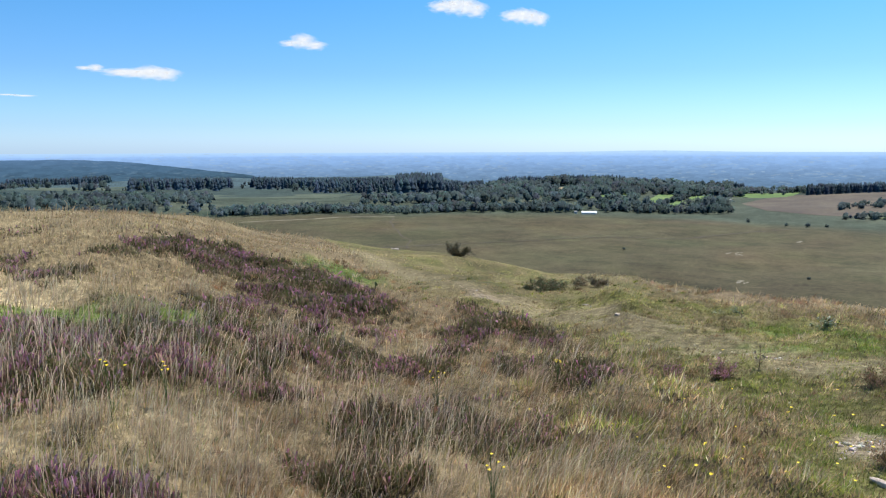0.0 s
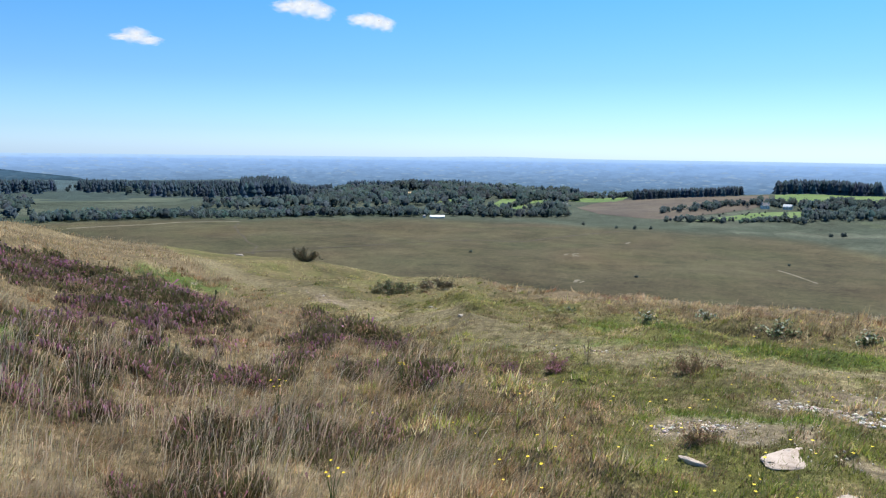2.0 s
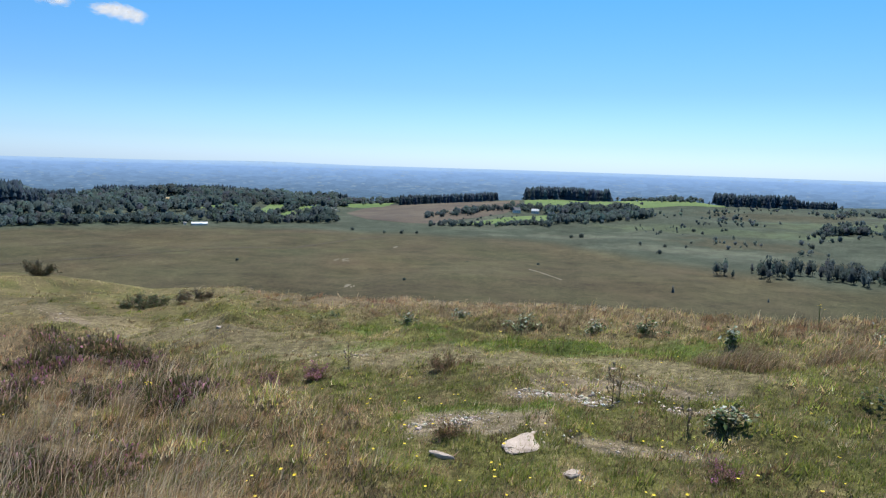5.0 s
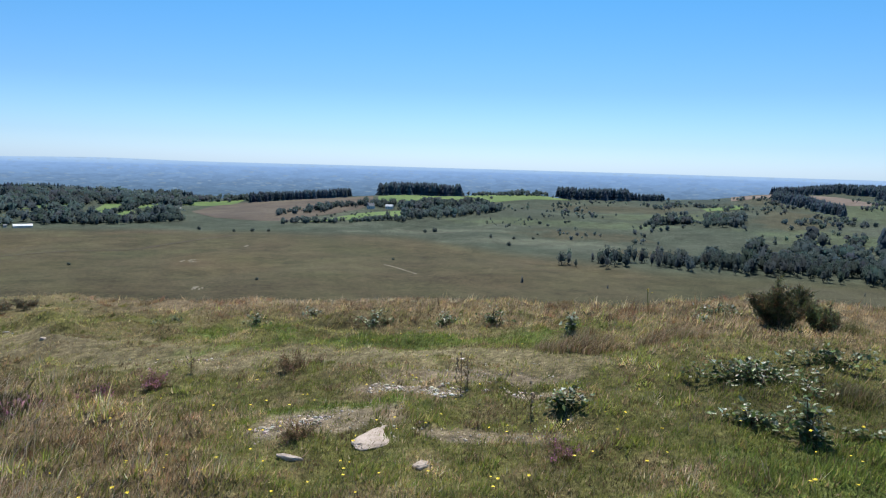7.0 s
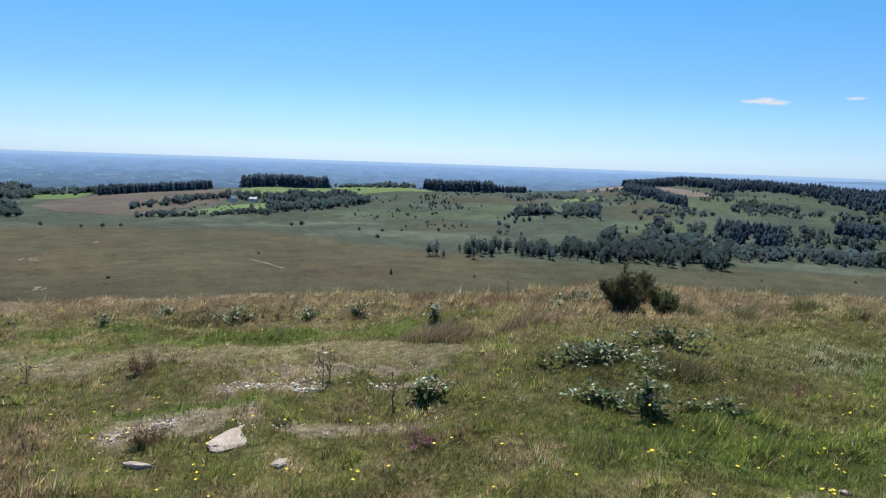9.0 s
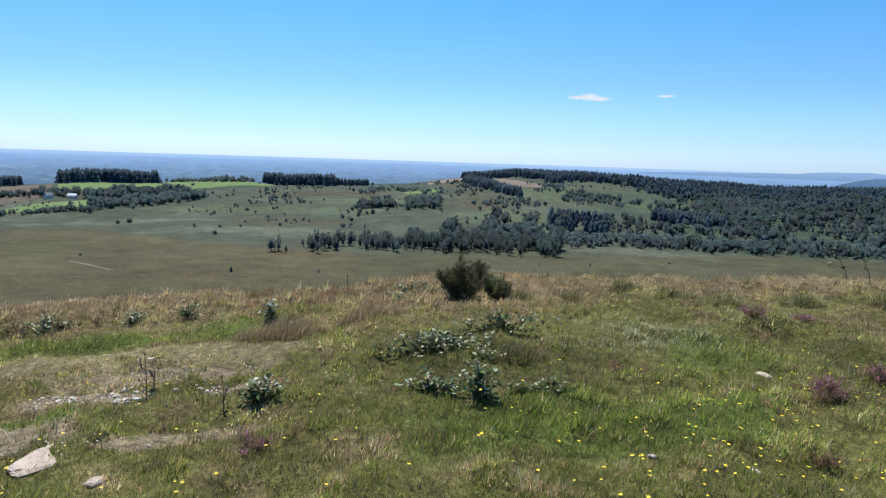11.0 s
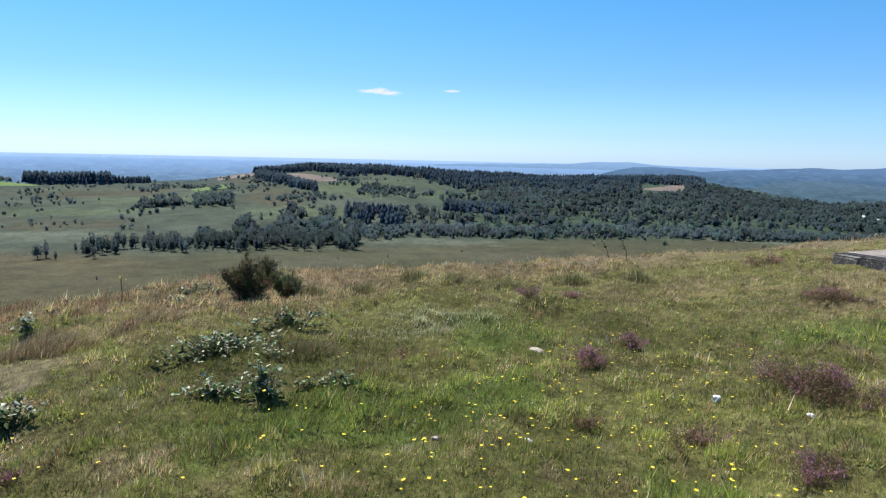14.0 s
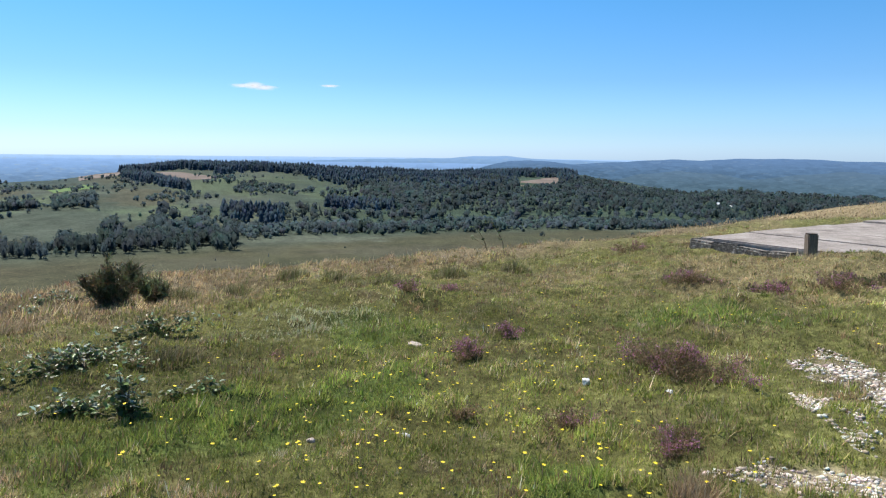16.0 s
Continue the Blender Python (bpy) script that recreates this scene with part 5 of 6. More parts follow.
def heather_clump(x, y, wide, deep, tall, sprigs, label, seed, bloom=0.5, turn=0.0, pink=((0.50, 0.19, 0.34), (0.54, 0.27, 0.40), (0.42, 0.20, 0.25), (0.36, 0.21, 0.16))):
    """A low twiggy cushion of tiny leaves; the blossom sits on its upper shoots."""
    rng = np.random.default_rng(seed)
    ob = holder("heather_clump", x, y, label, "heather", "heather clumps in the turf", turn)
    shoots = max(30, sprigs // 7)
    a, q = rng.uniform(0, 6.283, shoots), np.sqrt(rng.uniform(0, 1, shoots)) * rng.uniform(0.8, 1.15, shoots)
    bx, by = np.cos(a) * q * wide * 0.42, np.sin(a) * q * deep * 0.42
    h = tall * (1.0 - 0.6 * q * q) * rng.uniform(0.3, 1.15, shoots)
    q = q * (0.75 + 0.35 * np.sin(a * 2 + seed) + 0.25 * np.sin(a * 5 + 2 * seed))
    bx, by = np.cos(a) * q * wide * 0.55, np.sin(a) * q * deep * 0.55
    lx, ly = bx * 0.25 + rng.normal(0, 0.04, shoots), by * 0.25 + rng.normal(0, 0.04, shoots)
    lines = [[(bx[k] * 0.7, by[k] * 0.7, 0), (bx[k] + lx[k] * 0.4, by[k] + ly[k] * 0.4, h[k] * 0.55), (bx[k] + lx[k], by[k] + ly[k], h[k])] for k in range(shoots)]
    v, t = twig_tubes(lines, 0.0025, 3)
    under("stem_tangle", mesh_of("stem_tangle", v, t, STEM), ob)
    flowering = rng.uniform(0, 1, shoots) < bloom * (0.4 + 0.6 * np.sin(bx * 11 + seed) * np.sin(by * 9 + seed))
    far = 1 + math.hypot(x, y) / 10
    for part_name, low, high, pick, cols, each in (("foliage", 0.12, 1.0, np.arange(shoots), [(0.21, 0.17, 0.075), (0.29, 0.18, 0.11), (0.17, 0.16, 0.06), (0.38, 0.25, 0.16)], 26),
                                                   ("blossom", 0.6, 1.08, np.nonzero(flowering)[0], pink, 26)):
        i = np.repeat(pick, each)
        u = rng.uniform(low, high, len(i))
        at = np.stack([bx[i] * (0.7 + 0.3 * u) + lx[i] * u, by[i] * (0.7 + 0.3 * u) + ly[i] * u, h[i] * u], 1) + rng.normal(0, 0.012, (len(i), 3))
        at[:, 2] = np.maximum(at[:, 2], 0.005)
        bits = specks(at, rng.uniform(0.0045, 0.0085, len(i)) * far, tone(len(i), cols, rng, 0.2), rng)
        under(part_name, mesh_of(part_name, bits[0], bits[1], GRASS, bits[2]), ob, "mauve bell flowers" if part_name == "blossom" else "")
    return ob


STONE = mat("quartz_stone", [(0.25, (0.30, 0.24, 0.19)), (0.45, (0.44, 0.365, 0.31)), (0.7, (0.56, 0.48, 0.42))], 9, 0.9, 0.7, 7)
WHITE_STONE = mat("white_quartz", [(0.3, (0.55, 0.53, 0.50)), (0.7, (0.80, 0.79, 0.76))], 18, 0.6, 0.4, 6)
GREY_STONE = mat("grey_stone", [(0.3, (0.22, 0.20, 0.18)), (0.7, (0.42, 0.39, 0.35))], 14, 0.85, 0.6, 6)


def rock_mesh(seed, sx, sy, sz, level=3, rough=0.22):
    rng = np.random.default_rng(seed)
    bm = bmesh.new()
    bmesh.ops.create_icosphere(bm, subdivisions=level, radius=1)
    off = Vector(rng.uniform(-50, 50, 3))
    for v in bm.verts:
        q = v.co.copy()
        k = 1 + rough * noise.noise(q * 1.3 + off) * 1.6 + rough * 0.5 * noise.noise(q * 3.7 + off) + rough * 0.2 * noise.noise(q * 9 + off)
        q = q * k
        q.z = max(min(q.z, 0.62 + 0.1 * noise.noise(q * 2 + off)), -0.5)
        v.co = (q.x * sx, q.y * sy, q.z * sz)
    return bm


def rock(name, x, y, sx, sy, sz, turn, material, label, seed, sink=0.35, level=3, rough=0.22):
    ob = part(name, rock_mesh(seed, sx, sy, sz, level, rough), material)
    ob.matrix_basis = set_down(x, y, sz * (0.5 - sink)) @ pose(0, 0, 0, 0, 0, turn)
    return tagged(ob, label, "stone", "stones in the turf")


rock("flat_stone", 1.37, 3.97, 0.225, 0.11, 0.022, 42, STONE, "pale pinkish flat stone lying in worn turf", 5, 0.7, 4, 0.14)
rock("stone", 0.82, 3.88, 0.08, 0.022, 0.022, -40, STONE, "small pale stone on edge beside grass tuft", 2)
rock("stone", 1.45, 3.45, 0.05, 0.035, 0.025, 20, STONE, "small pale stone half sunk in turf", 3)
rock("stone", 5.05, 0.53, 0.03, 0.026, 0.035, 10, WHITE_STONE, "small bright white quartz stone in grass", 4, 0.1)
rock("stone", 4.84, 0.0, 0.026, 0.018, 0.02, 60, WHITE_STONE, "small white stone beside heather", 5, 0.1)
rock("stone", 5.5, 1.92, 0.075, 0.04, 0.022, 70, STONE, "flat grey-pink stone flush with turf", 6)
rock("stone", 3.56, 1.70, 0.02, 0.02, 0.02, 10, STONE, "small round stone in short turf", 7)
rock("stone", 3.87, 1.30, 0.028, 0.016, 0.014, 75, WHITE_STONE, "small white stone in short turf", 8)
# the pale path end at the brow, drawn as a low stone
rock("stone", -17.6, 37.0, 0.26, 0.12, 0.12, 30, STONE, "low pale stone standing in for path end on brow of hill", 9)
for k, (x, y) in enumerate([(-6.3, 12.9), (-5.9, 12.6), (-5.2, 10.6), (-1.2, 9.2), (-2.4, 11.5), (-2.0, 11.4)]):
    rock("stone", x, y, 0.05, 0.03, 0.025, 40 * k, GREY_STONE if k % 3 == 2 else STONE, "small stone beside grassy track", 20 + k, level=2)


CHIP = (np.array([(1, 0, 0), (0, 1, 0), (-1, 0, 0), (0, -1, 0), (0, 0, 1), (0, 0, -1)], float), np.array([(0, 1, 4), (1, 2, 4), (2, 3, 4), (3, 0, 4), (1, 0, 5), (2, 1, 5), (3, 2, 5), (0, 3, 5)]))


def gravel(name, spots, count, seed, label, lo=0.006, hi=0.022):
    """Loose broken stone over ellipses x, y, half length, half width, turn."""
    rng = np.random.default_rng(seed)
    shapes = []
    for k in range(5):
        v = CHIP[0] * rng.uniform(0.55, 1.35, (6, 1)) * (1, 0.8, 0.55)
        shapes.append((v, CHIP[1], np.ones(len(v))))
    bits = []
    for x, y, ra, rb, turn in spots:
        n = int(count * ra * rb / sum(s[2] * s[3] for s in spots))
        a, q = rng.uniform(0, 6.283, n), 1.2 * np.sqrt(rng.uniform(0, 1, n))
        q = q * (0.75 + 0.4 * np.abs(np.sin(a * 2.5 + x)))
        u, v = np.cos(a) * q * ra, np.sin(a) * q * rb
        c, s = math.cos(radians(turn)), math.sin(radians(turn))
        gx, gy = x + u * c - v * s, y + u * s + v * c
        keep = waves(gx, gy, 0.4, seed + 5) + 0.5 * waves(gx, gy, 0.16, seed + 6) + rng.normal(0, 0.3, n) > -0.05
        gx, gy = gx[keep], gy[keep]
        n = len(gx)
        size = lo + (hi - lo) * rng.uniform(0, 1, n) ** 6
        place = np.stack([gx, gy, height(gx, gy) + size * 0.12], 1)
        col = tone(n, [(0.62, 0.56, 0.48), (0.72, 0.68, 0.61), (0.38, 0.31, 0.25), (0.48, 0.40, 0.32), (0.55, 0.46, 0.37)], rng)
        which = rng.integers(0, 5, n)
        for w in range(5):
            i = which == w
            if i.any():
                bits.append(scatter(shapes[w], place[i], np.stack([size[i], size[i]], 1), rng.uniform(0, 6.283, i.sum()), col[i]))
    v, t, c = join(bits)
    m = leafy(name + "_stone", 0.85, 0.0, 0.25, 40.0)
    return tagged(new(name, mesh_of(name, v, t, m, c)), label, "gravel", kind="stuff")


gravel("gravel", [(5.3, -1.15, 0.65, 0.28, 15), (3.85, -0.75, 0.14, 0.42, 0), (4.6, -0.85, 0.35, 0.1, 20)], 15000, 1, "white and grey broken quartz gravel on bare soil", 0.0035, 0.024)
gravel("gravel", [(1.9, 4.85, 0.34, 0.10, -35), (1.55, 5.15, 0.25, 0.05, -25), (2.65, 4.4, 0.28, 0.06, -30), (0.8, 4.45, 0.15, 0.08, 0), (1.05, 4.6, 0.3, 0.1, 10), (0.3, 6.6, 0.4, 0.06, -30), (2.5, 5.0, 0.65, 0.24, -30), (1.95, 3.75, 0.45, 0.12, -25), (1.2, 4.4, 0.5, 0.25, -10), (1.9, 4.85, 0.3, 0.09, -35)], 3400, 2, "pale stone chips in worn hollow", 0.003, 0.016)
gravel("gravel", [(1.92, 4.86, 0.36, 0.11, -35), (2.6, 4.45, 0.3, 0.07, -30), (0.95, 4.5, 0.2, 0.08, 0)], 2600, 4, "pale broken stone on worn track", 0.004, 0.026)
gravel("gravel", [(-4.3, 12.6, 0.7, 0.12, 130), (-2.1, 11.2, 0.5, 0.15, 140), (2.9, 5.6, 0.6, 0.1, -30), (0.2, 7.2, 0.7, 0.08, -50)], 260, 3, "scattered stone chips on grassy track", 0.008, 0.03)

gorse(6.45, 5.89, 0.52, 0.45, 2900, "dark brown-green spiny gorse bush on brow", 1, (0.125, 0.13, 0.06))
gorse(6.78, 5.58, 0.46, 0.33, 1900, "grey-green low gorse bush beside taller one", 2, (0.19, 0.22, 0.10))
gorse(-9.2, 24.9, 0.9, 0.5, 2000, "dark wind-shaped bush on brow of hill", 3, (0.085, 0.095, 0.055))
gorse(-3.65, 15.1, 1.0, 0.2, 2000, "low green gorse bush beside track", 5, (0.11, 0.135, 0.065))
gorse(-2.6, 15.6, 0.8, 0.14, 1000, "small low gorse bush beside track", 6, (0.13, 0.125, 0.08))

bramble(4.05, 3.75, 0.85, 0.55, 0.22, 1100, "dark bramble with glinting pale leaves in grass", 1, 0.45, -40)
bramble(5.0, 3.95, 0.9, 0.35, 0.18, 520, "straggling bramble with bare stems and pale leaves", 2, 0.4, -40)
bramble(3.42, 2.78, 0.22, 0.2, 0.30, 330, "upright bramble shoot with broad grey-green leaves", 3, 0.55)
bramble(3.35, 3.1, 0.55, 0.16, 0.14, 300, "low trailing bramble with silvery leaves", 4, 0.6, -35)
bramble(3.85, 2.62, 0.4, 0.14, 0.13, 200, "low trailing bramble with silvery leaves", 5, 0.6, -50)
bramble(2.62, 3.92, 0.3, 0.2, 0.24, 300, "small leafy bramble clump at edge of track", 6, 0.3)
bramble(4.15, 6.4, 0.22, 0.2, 0.2, 200, "small bramble with whitish leaves below bank", 7, 0.8)
bramble(2.5, 8.3, 0.5, 0.3, 0.26, 330, "bramble with pale leaves on grassy bank", 8, 0.7)
bramble(3.4, 8.0, 0.5, 0.3, 0.24, 330, "bramble with pale leaves on grassy bank", 9, 0.75)
bramble(2.0, 9.4, 0.5, 0.3, 0.24, 260, "bramble with pale leaves on grassy bank", 10, 0.7)
bramble(1.2, 9.2, 0.5, 0.3, 0.22, 240, "bramble with pale leaves on grassy bank", 11, 0.5)
bramble(3.75, 7.5, 0.4, 0.3, 0.3, 260, "leafy bramble at end of grassy bank", 12, 0.25)
bramble(6.6, 7.0, 0.7, 0.35, 0.22, 330, "bramble with whitish leaves near gorse", 13, 0.7, -40)
bramble(5.6, 6.2, 0.35, 0.25, 0.18, 200, "small bramble with whitish leaves in dry grass", 14, 0.7)
bramble(0.2, 10.2, 0.6, 0.3, 0.2, 220, "bramble with pale leaves in dry grass", 15, 0.6)

heather_clump(5.35, 1.45, 0.26, 0.2, 0.13, 500, "small round mauve heather clump in turf", 1, 0.6)
heather_clump(5.95, 1.3, 0.14, 0.12, 0.11, 240, "small dusky pink heather clump in turf", 2, 0.5)
heather_clump(5.25, -0.02, 0.75, 0.5, 0.17, 2400, "broad purple-brown heather clump beside gravel", 3, 0.42, 80)
heather_clump(9.0, 0.0, 0.6, 0.3, 0.12, 500, "low heather clump in dry turf", 4, 0.5)
heather_clump(8.1, -0.8, 0.5, 0.3, 0.14, 520, "low mauve heather clump in dry turf", 5, 0.6)
heather_clump(8.2, -1.4, 0.6, 0.4, 0.16, 600, "brownish heather clump in dry turf", 6, 0.3)
heather_clump(7.2, 2.7, 0.3, 0.25, 0.1, 260, "dusky heather tuft in turf", 7, 0.6)
heather_clump(7.7, 2.4, 0.3, 0.25, 0.1, 260, "dusky heather tuft in turf", 8, 0.6)
heather_clump(4.2, 0.5, 0.42, 0.3, 0.12, 520, "brown heather tuft with few flowers", 9, 0.25)
heather_clump(4.27, 1.12, 0.18, 0.12, 0.08, 180, "small brown heather tuft in turf", 10, 0.2)
heather_clump(4.13, -0.1, 0.36, 0.24, 0.1, 420, "dark green and brown heather tuft", 11, 0.15)
heather_clump(3.98, -0.05, 0.24, 0.16, 0.12, 240, "purple heather at edge of gravel", 16, 0.7)
heather_clump(2.15, 3.2, 0.2, 0.14, 0.1, 240, "small bright purple heather in turf", 12, 0.7)
heather_clump(4.85, 2.75, 0.2, 0.14, 0.1, 200, "small reddish heather tuft", 13, 0.3)
heather_clump(0.05, 6.2, 0.3, 0.24, 0.16, 420, "pinkish heather tuft beside track", 14, 0.5)
heather_clump(-0.3, 6.2, 0.34, 0.24, 0.16, 480, "pinkish heather tuft beside track", 15, 0.5)
heather_clump(12.3, 0.85, 1.0, 0.7, 0.2, 700, "reddish heather on brow beside concrete base", 17, 0.35)
heather_clump(0.9, 4.12, 0.24, 0.1, 0.12, 260, "reddish tuft at edge of bare patch", 18, 0.1, 0, ((0.24, 0.13, 0.08), (0.2, 0.12, 0.08)))
heather_clump(1.2, 5.95, 0.4, 0.2, 0.16, 420, "reddish seeding tuft beside track", 19, 0.5, 0, ((0.26, 0.14, 0.09), (0.22, 0.13, 0.09)))


def grass_tuft(x, y, wide, deep, tall, count, colours, label, seed, turn=0.0):
    """A shaggy tussock: fine blades that spring from a mound and fall outwards."""
    rng = np.random.default_rng(seed)
    ob = holder("grass_tussock", x, y, label, "tussock", "large grass tussocks")
    a, q = rng.uniform(0, 6.283, count), np.sqrt(rng.uniform(0, 1, count))
    c, s = math.cos(radians(turn)), math.sin(radians(turn))
    u, v = np.cos(a) * q * wide * 0.4, np.sin(a) * q * deep * 0.4
    bx, by = x + u * c - v * s, y + u * s + v * c
    tip = tone(count, colours, rng, 0.2)
    h = tall * (1.1 - 0.55 * q) * rng.uniform(0.5, 1.15, count)
    far = math.hypot(x, y)
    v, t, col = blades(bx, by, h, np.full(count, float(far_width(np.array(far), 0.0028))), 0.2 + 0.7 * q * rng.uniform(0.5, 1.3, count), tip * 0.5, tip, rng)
    foot = np.array((x, y, float(height(x, y))))
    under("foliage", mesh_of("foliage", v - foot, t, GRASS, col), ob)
    return ob


TAN, RUSTY, GREENISH = [(0.46, 0.32, 0.18), (0.54, 0.40, 0.24), (0.38, 0.25, 0.14)], [(0.46, 0.32, 0.19), (0.40, 0.28, 0.15), (0.30, 0.27, 0.10), (0.56, 0.43, 0.28)], [(0.24, 0.24, 0.07), (0.34, 0.30, 0.12), (0.44, 0.36, 0.2), (0.18, 0.2, 0.05)]
grass_tuft(3.55, -0.16, 0.3, 0.26, 0.2, 420, TAN, "tan dry grass tussock at edge of gravel", 1)
grass_tuft(3.75, 5.6, 1.1, 0.6, 0.24, 1100, RUSTY, "shaggy rusty-brown grass mound beside track", 2, -35)
grass_tuft(4.6, 5.35, 0.9, 0.5, 0.2, 800, RUSTY, "shaggy rusty-brown grass mound behind brambles", 3, -35)
grass_tuft(4.35, 3.3, 0.8, 0.4, 0.15, 600, [(0.26, 0.2, 0.09), (0.36, 0.28, 0.15), (0.2, 0.19, 0.06)], "long dry grass tangled through bramble", 4, -40)
for k, (az, r, w) in enumerate([(56, 9.4, 0.6), (60, 9.9, 0.55), (63.5, 9.7, 0.7), (67.5, 9.2, 0.5), (72, 10.2, 0.6), (77, 10.8, 0.6), (52, 9.0, 0.5)]):
    grass_tuft(r * math.sin(radians(az)), r * math.cos(radians(az)), w, 0.4, 0.2, 420, GREENISH, "green and straw grass tussock on brow", 10 + k, -az)
for k, (az, r, w) in enumerate([(-14, 6.2, 0.4), (-27, 5.0, 0.45), (-35, 6.5, 0.6), (-46, 7.2, 0.7), (-41, 8.4, 0.6), (-22, 3.4, 0.35), (-38, 3.6, 0.5), (-33, 2.9, 0.4)]):
    grass_tuft(r * math.sin(radians(az)), r * math.cos(radians(az)), w, 0.4, 0.28, 480, [(0.72, 0.6, 0.42), (0.62, 0.49, 0.32), (0.52, 0.39, 0.24)], "pale bleached tussock of long dry grass", 30 + k, -az)

for k, (x, y) in enumerate([(-2.8, 2.9), (-2.45, 2.7), (-3.1, 2.6)]):
    grass_tuft(x, y, 0.34, 0.32, 0.27, 260, [(0.86, 0.75, 0.56), (0.76, 0.63, 0.45), (0.62, 0.48, 0.32)], "bright bleached tussock of long dry grass", 50 + k)


DRY_HEAD = mat("dry_seed_head", [(0.3, (0.22, 0.16, 0.10)), (0.7, (0.40, 0.31, 0.21))], 60, 0.9, 0.4)


def thistle(x, y, tall, label, seed):
    """A dead upright stalk with side shoots and seed heads."""
    rng = np.random.default_rng(seed)
    ob = holder("dead_thistle", x, y, label, "thistle", "dry thistle stalks")
    lines, heads = [[(0, 0, 0), (0.005, 0, tall * 0.5), (0.0, 0.008, tall)]], [(0, 0.008, tall)]
    for k in range(4):
        a, z = rng.uniform(0, 6.283), tall * rng.uniform(0.2, 0.6)
        d, top = tall * rng.uniform(0.1, 0.2), z + tall * rng.uniform(0.15, 0.32)
        lines.append([(0, 0, z), (math.cos(a) * d * 0.7, math.sin(a) * d * 0.7, z + (top - z) * 0.4), (math.cos(a) * d, math.sin(a) * d, top)])
        heads.append(lines[-1][-1])
    v, t = twig_tubes(lines, 0.004)
    under("stalk", mesh_of("stalk", v, t, STEM), ob)
    for h in heads:
        bm = bmesh.new()
        bmesh.ops.create_icosphere(bm, subdivisions=2, radius=0.008)
        for q in bm.verts:
            q.co *= 1 + 0.35 * noise.noise(q.co * 160)
            q.co.z *= 1.5
        head = part("seed_head", bm, DRY_HEAD, ob, "brown dried seed head")
        head.location = h
    at = np.array([(0, 0, tall * q) for q in rng.uniform(0.05, 0.6, 26)]) + rng.normal(0, 0.012, (26, 3)) * (1, 1, 0.2)
    lv = leaf_set(at, rng.uniform(0.02, 0.05, 26), rng.uniform(0.005, 0.01, 26), tone(26, [(0.24, 0.18, 0.11), (0.16, 0.15, 0.07)], rng), rng)
    under("foliage", mesh_of("foliage", lv[0], lv[1], LEAF, lv[2]), ob)
    return ob


thistle(2.17, 4.66, 0.30, "dry brown thistle stalk beside worn track", 1)
thistle(2.26, 4.75, 0.18, "short dry thistle stalk beside worn track", 2)
thistle(2.39, 4.0, 0.22, "dry brown thistle stalk in turf", 3)
thistle(0.36, 6.5, 0.2, "dry stalk beside worn track", 4)


def briar(x, y, label, seed):
    """Two long arching stems with few leaves."""
    rng = np.random.default_rng(seed)
    ob = holder("briar", x, y, label, "briar")
    lines = [[(0.0, 0.25, 0), (0, 0.32, 0.28), (0, 0.42, 0.46), (0, 0.55, 0.55), (0.02, 0.66, 0.58)], [(0, -0.05, 0), (0, -0.02, 0.3), (0, 0.08, 0.5), (0, 0.2, 0.66), (0, 0.3, 0.68)],
             [(0, 0.3, 0.2), (0.02, 0.5, 0.33), (0, 0.62, 0.34)]]
    v, t = twig_tubes(lines, 0.008)
    under("stem_tangle", mesh_of("stem_tangle", v, t, STEM), ob)
    at = np.array([np.array(l[k]) * (1 - f) + np.array(l[k + 1]) * f for l in lines for k in range(1, len(l) - 1) for f in rng.uniform(0, 1, 6)]) + rng.normal(0, 0.02, (36 + 6, 3))[:len([0 for l in lines for k in range(1, len(l) - 1) for _ in range(6)])]
    lv = leaf_set(at, rng.uniform(0.04, 0.07, len(at)), rng.uniform(0.03, 0.045, len(at)), tone(len(at), [(0.08, 0.12, 0.05), (0.10, 0.13, 0.06)], rng), rng)
    under("foliage", mesh_of("foliage", lv[0], lv[1], LEAF, lv[2]), ob)


briar(13.0, 3.3, "thin arching briar stems over dry grass", 1)

# ---- yellow flowers ----
PETAL = mat("yellow_petal", [(0.3, (0.75, 0.56, 0.02)), (0.7, (0.85, 0.68, 0.04))], 40, 0.6, 0.1)
FLOWER_STEM = mat("flower_stem", [(0.3, (0.10, 0.14, 0.04)), (0.7, (0.16, 0.2, 0.06))], 30, 0.7, 0.1)


def flower(tall, size):
    ob = tagged(new("yellow_flower"), "small yellow hawkbit flower on thin stem", "flower", "yellow flowers in the turf")
    v, t = tube([(0, 0, 0, 0.0016), (0.004, 0.002, tall * 0.6, 0.0013), (0.006, 0.004, tall, 0.0012)], 3)
    under("stem", mesh_of("stem", v, t, FLOWER_STEM), ob)
    bm = bmesh.new()
    mid = bm.verts.new((0.006, 0.004, tall + size * 0.15))
    ring = [bm.verts.new((0.006 + size * math.cos(k * 0.3927) * (1 if k % 2 else 0.72), 0.004 + size * math.sin(k * 0.3927) * (1 if k % 2 else 0.72), tall + size * (0.35 if k % 2 else 0.2))) for k in range(16)]
    for k in range(16):
        bm.faces.new((mid, ring[k], ring[(k + 1) % 16]))
    low = bm.verts.new((0.006, 0.004, tall - size * 0.3))
    for k in range(16):
        bm.faces.new((low, ring[(k + 1) % 16], ring[k]))
    part("petals", bm, PETAL, ob)
    return ob


rng = np.random.default_rng(7)
KINDS = [flower(0.07, 0.0085), flower(0.09, 0.0105), flower(0.05, 0.0075), flower(0.12, 0.0115)]
SPOTS = []
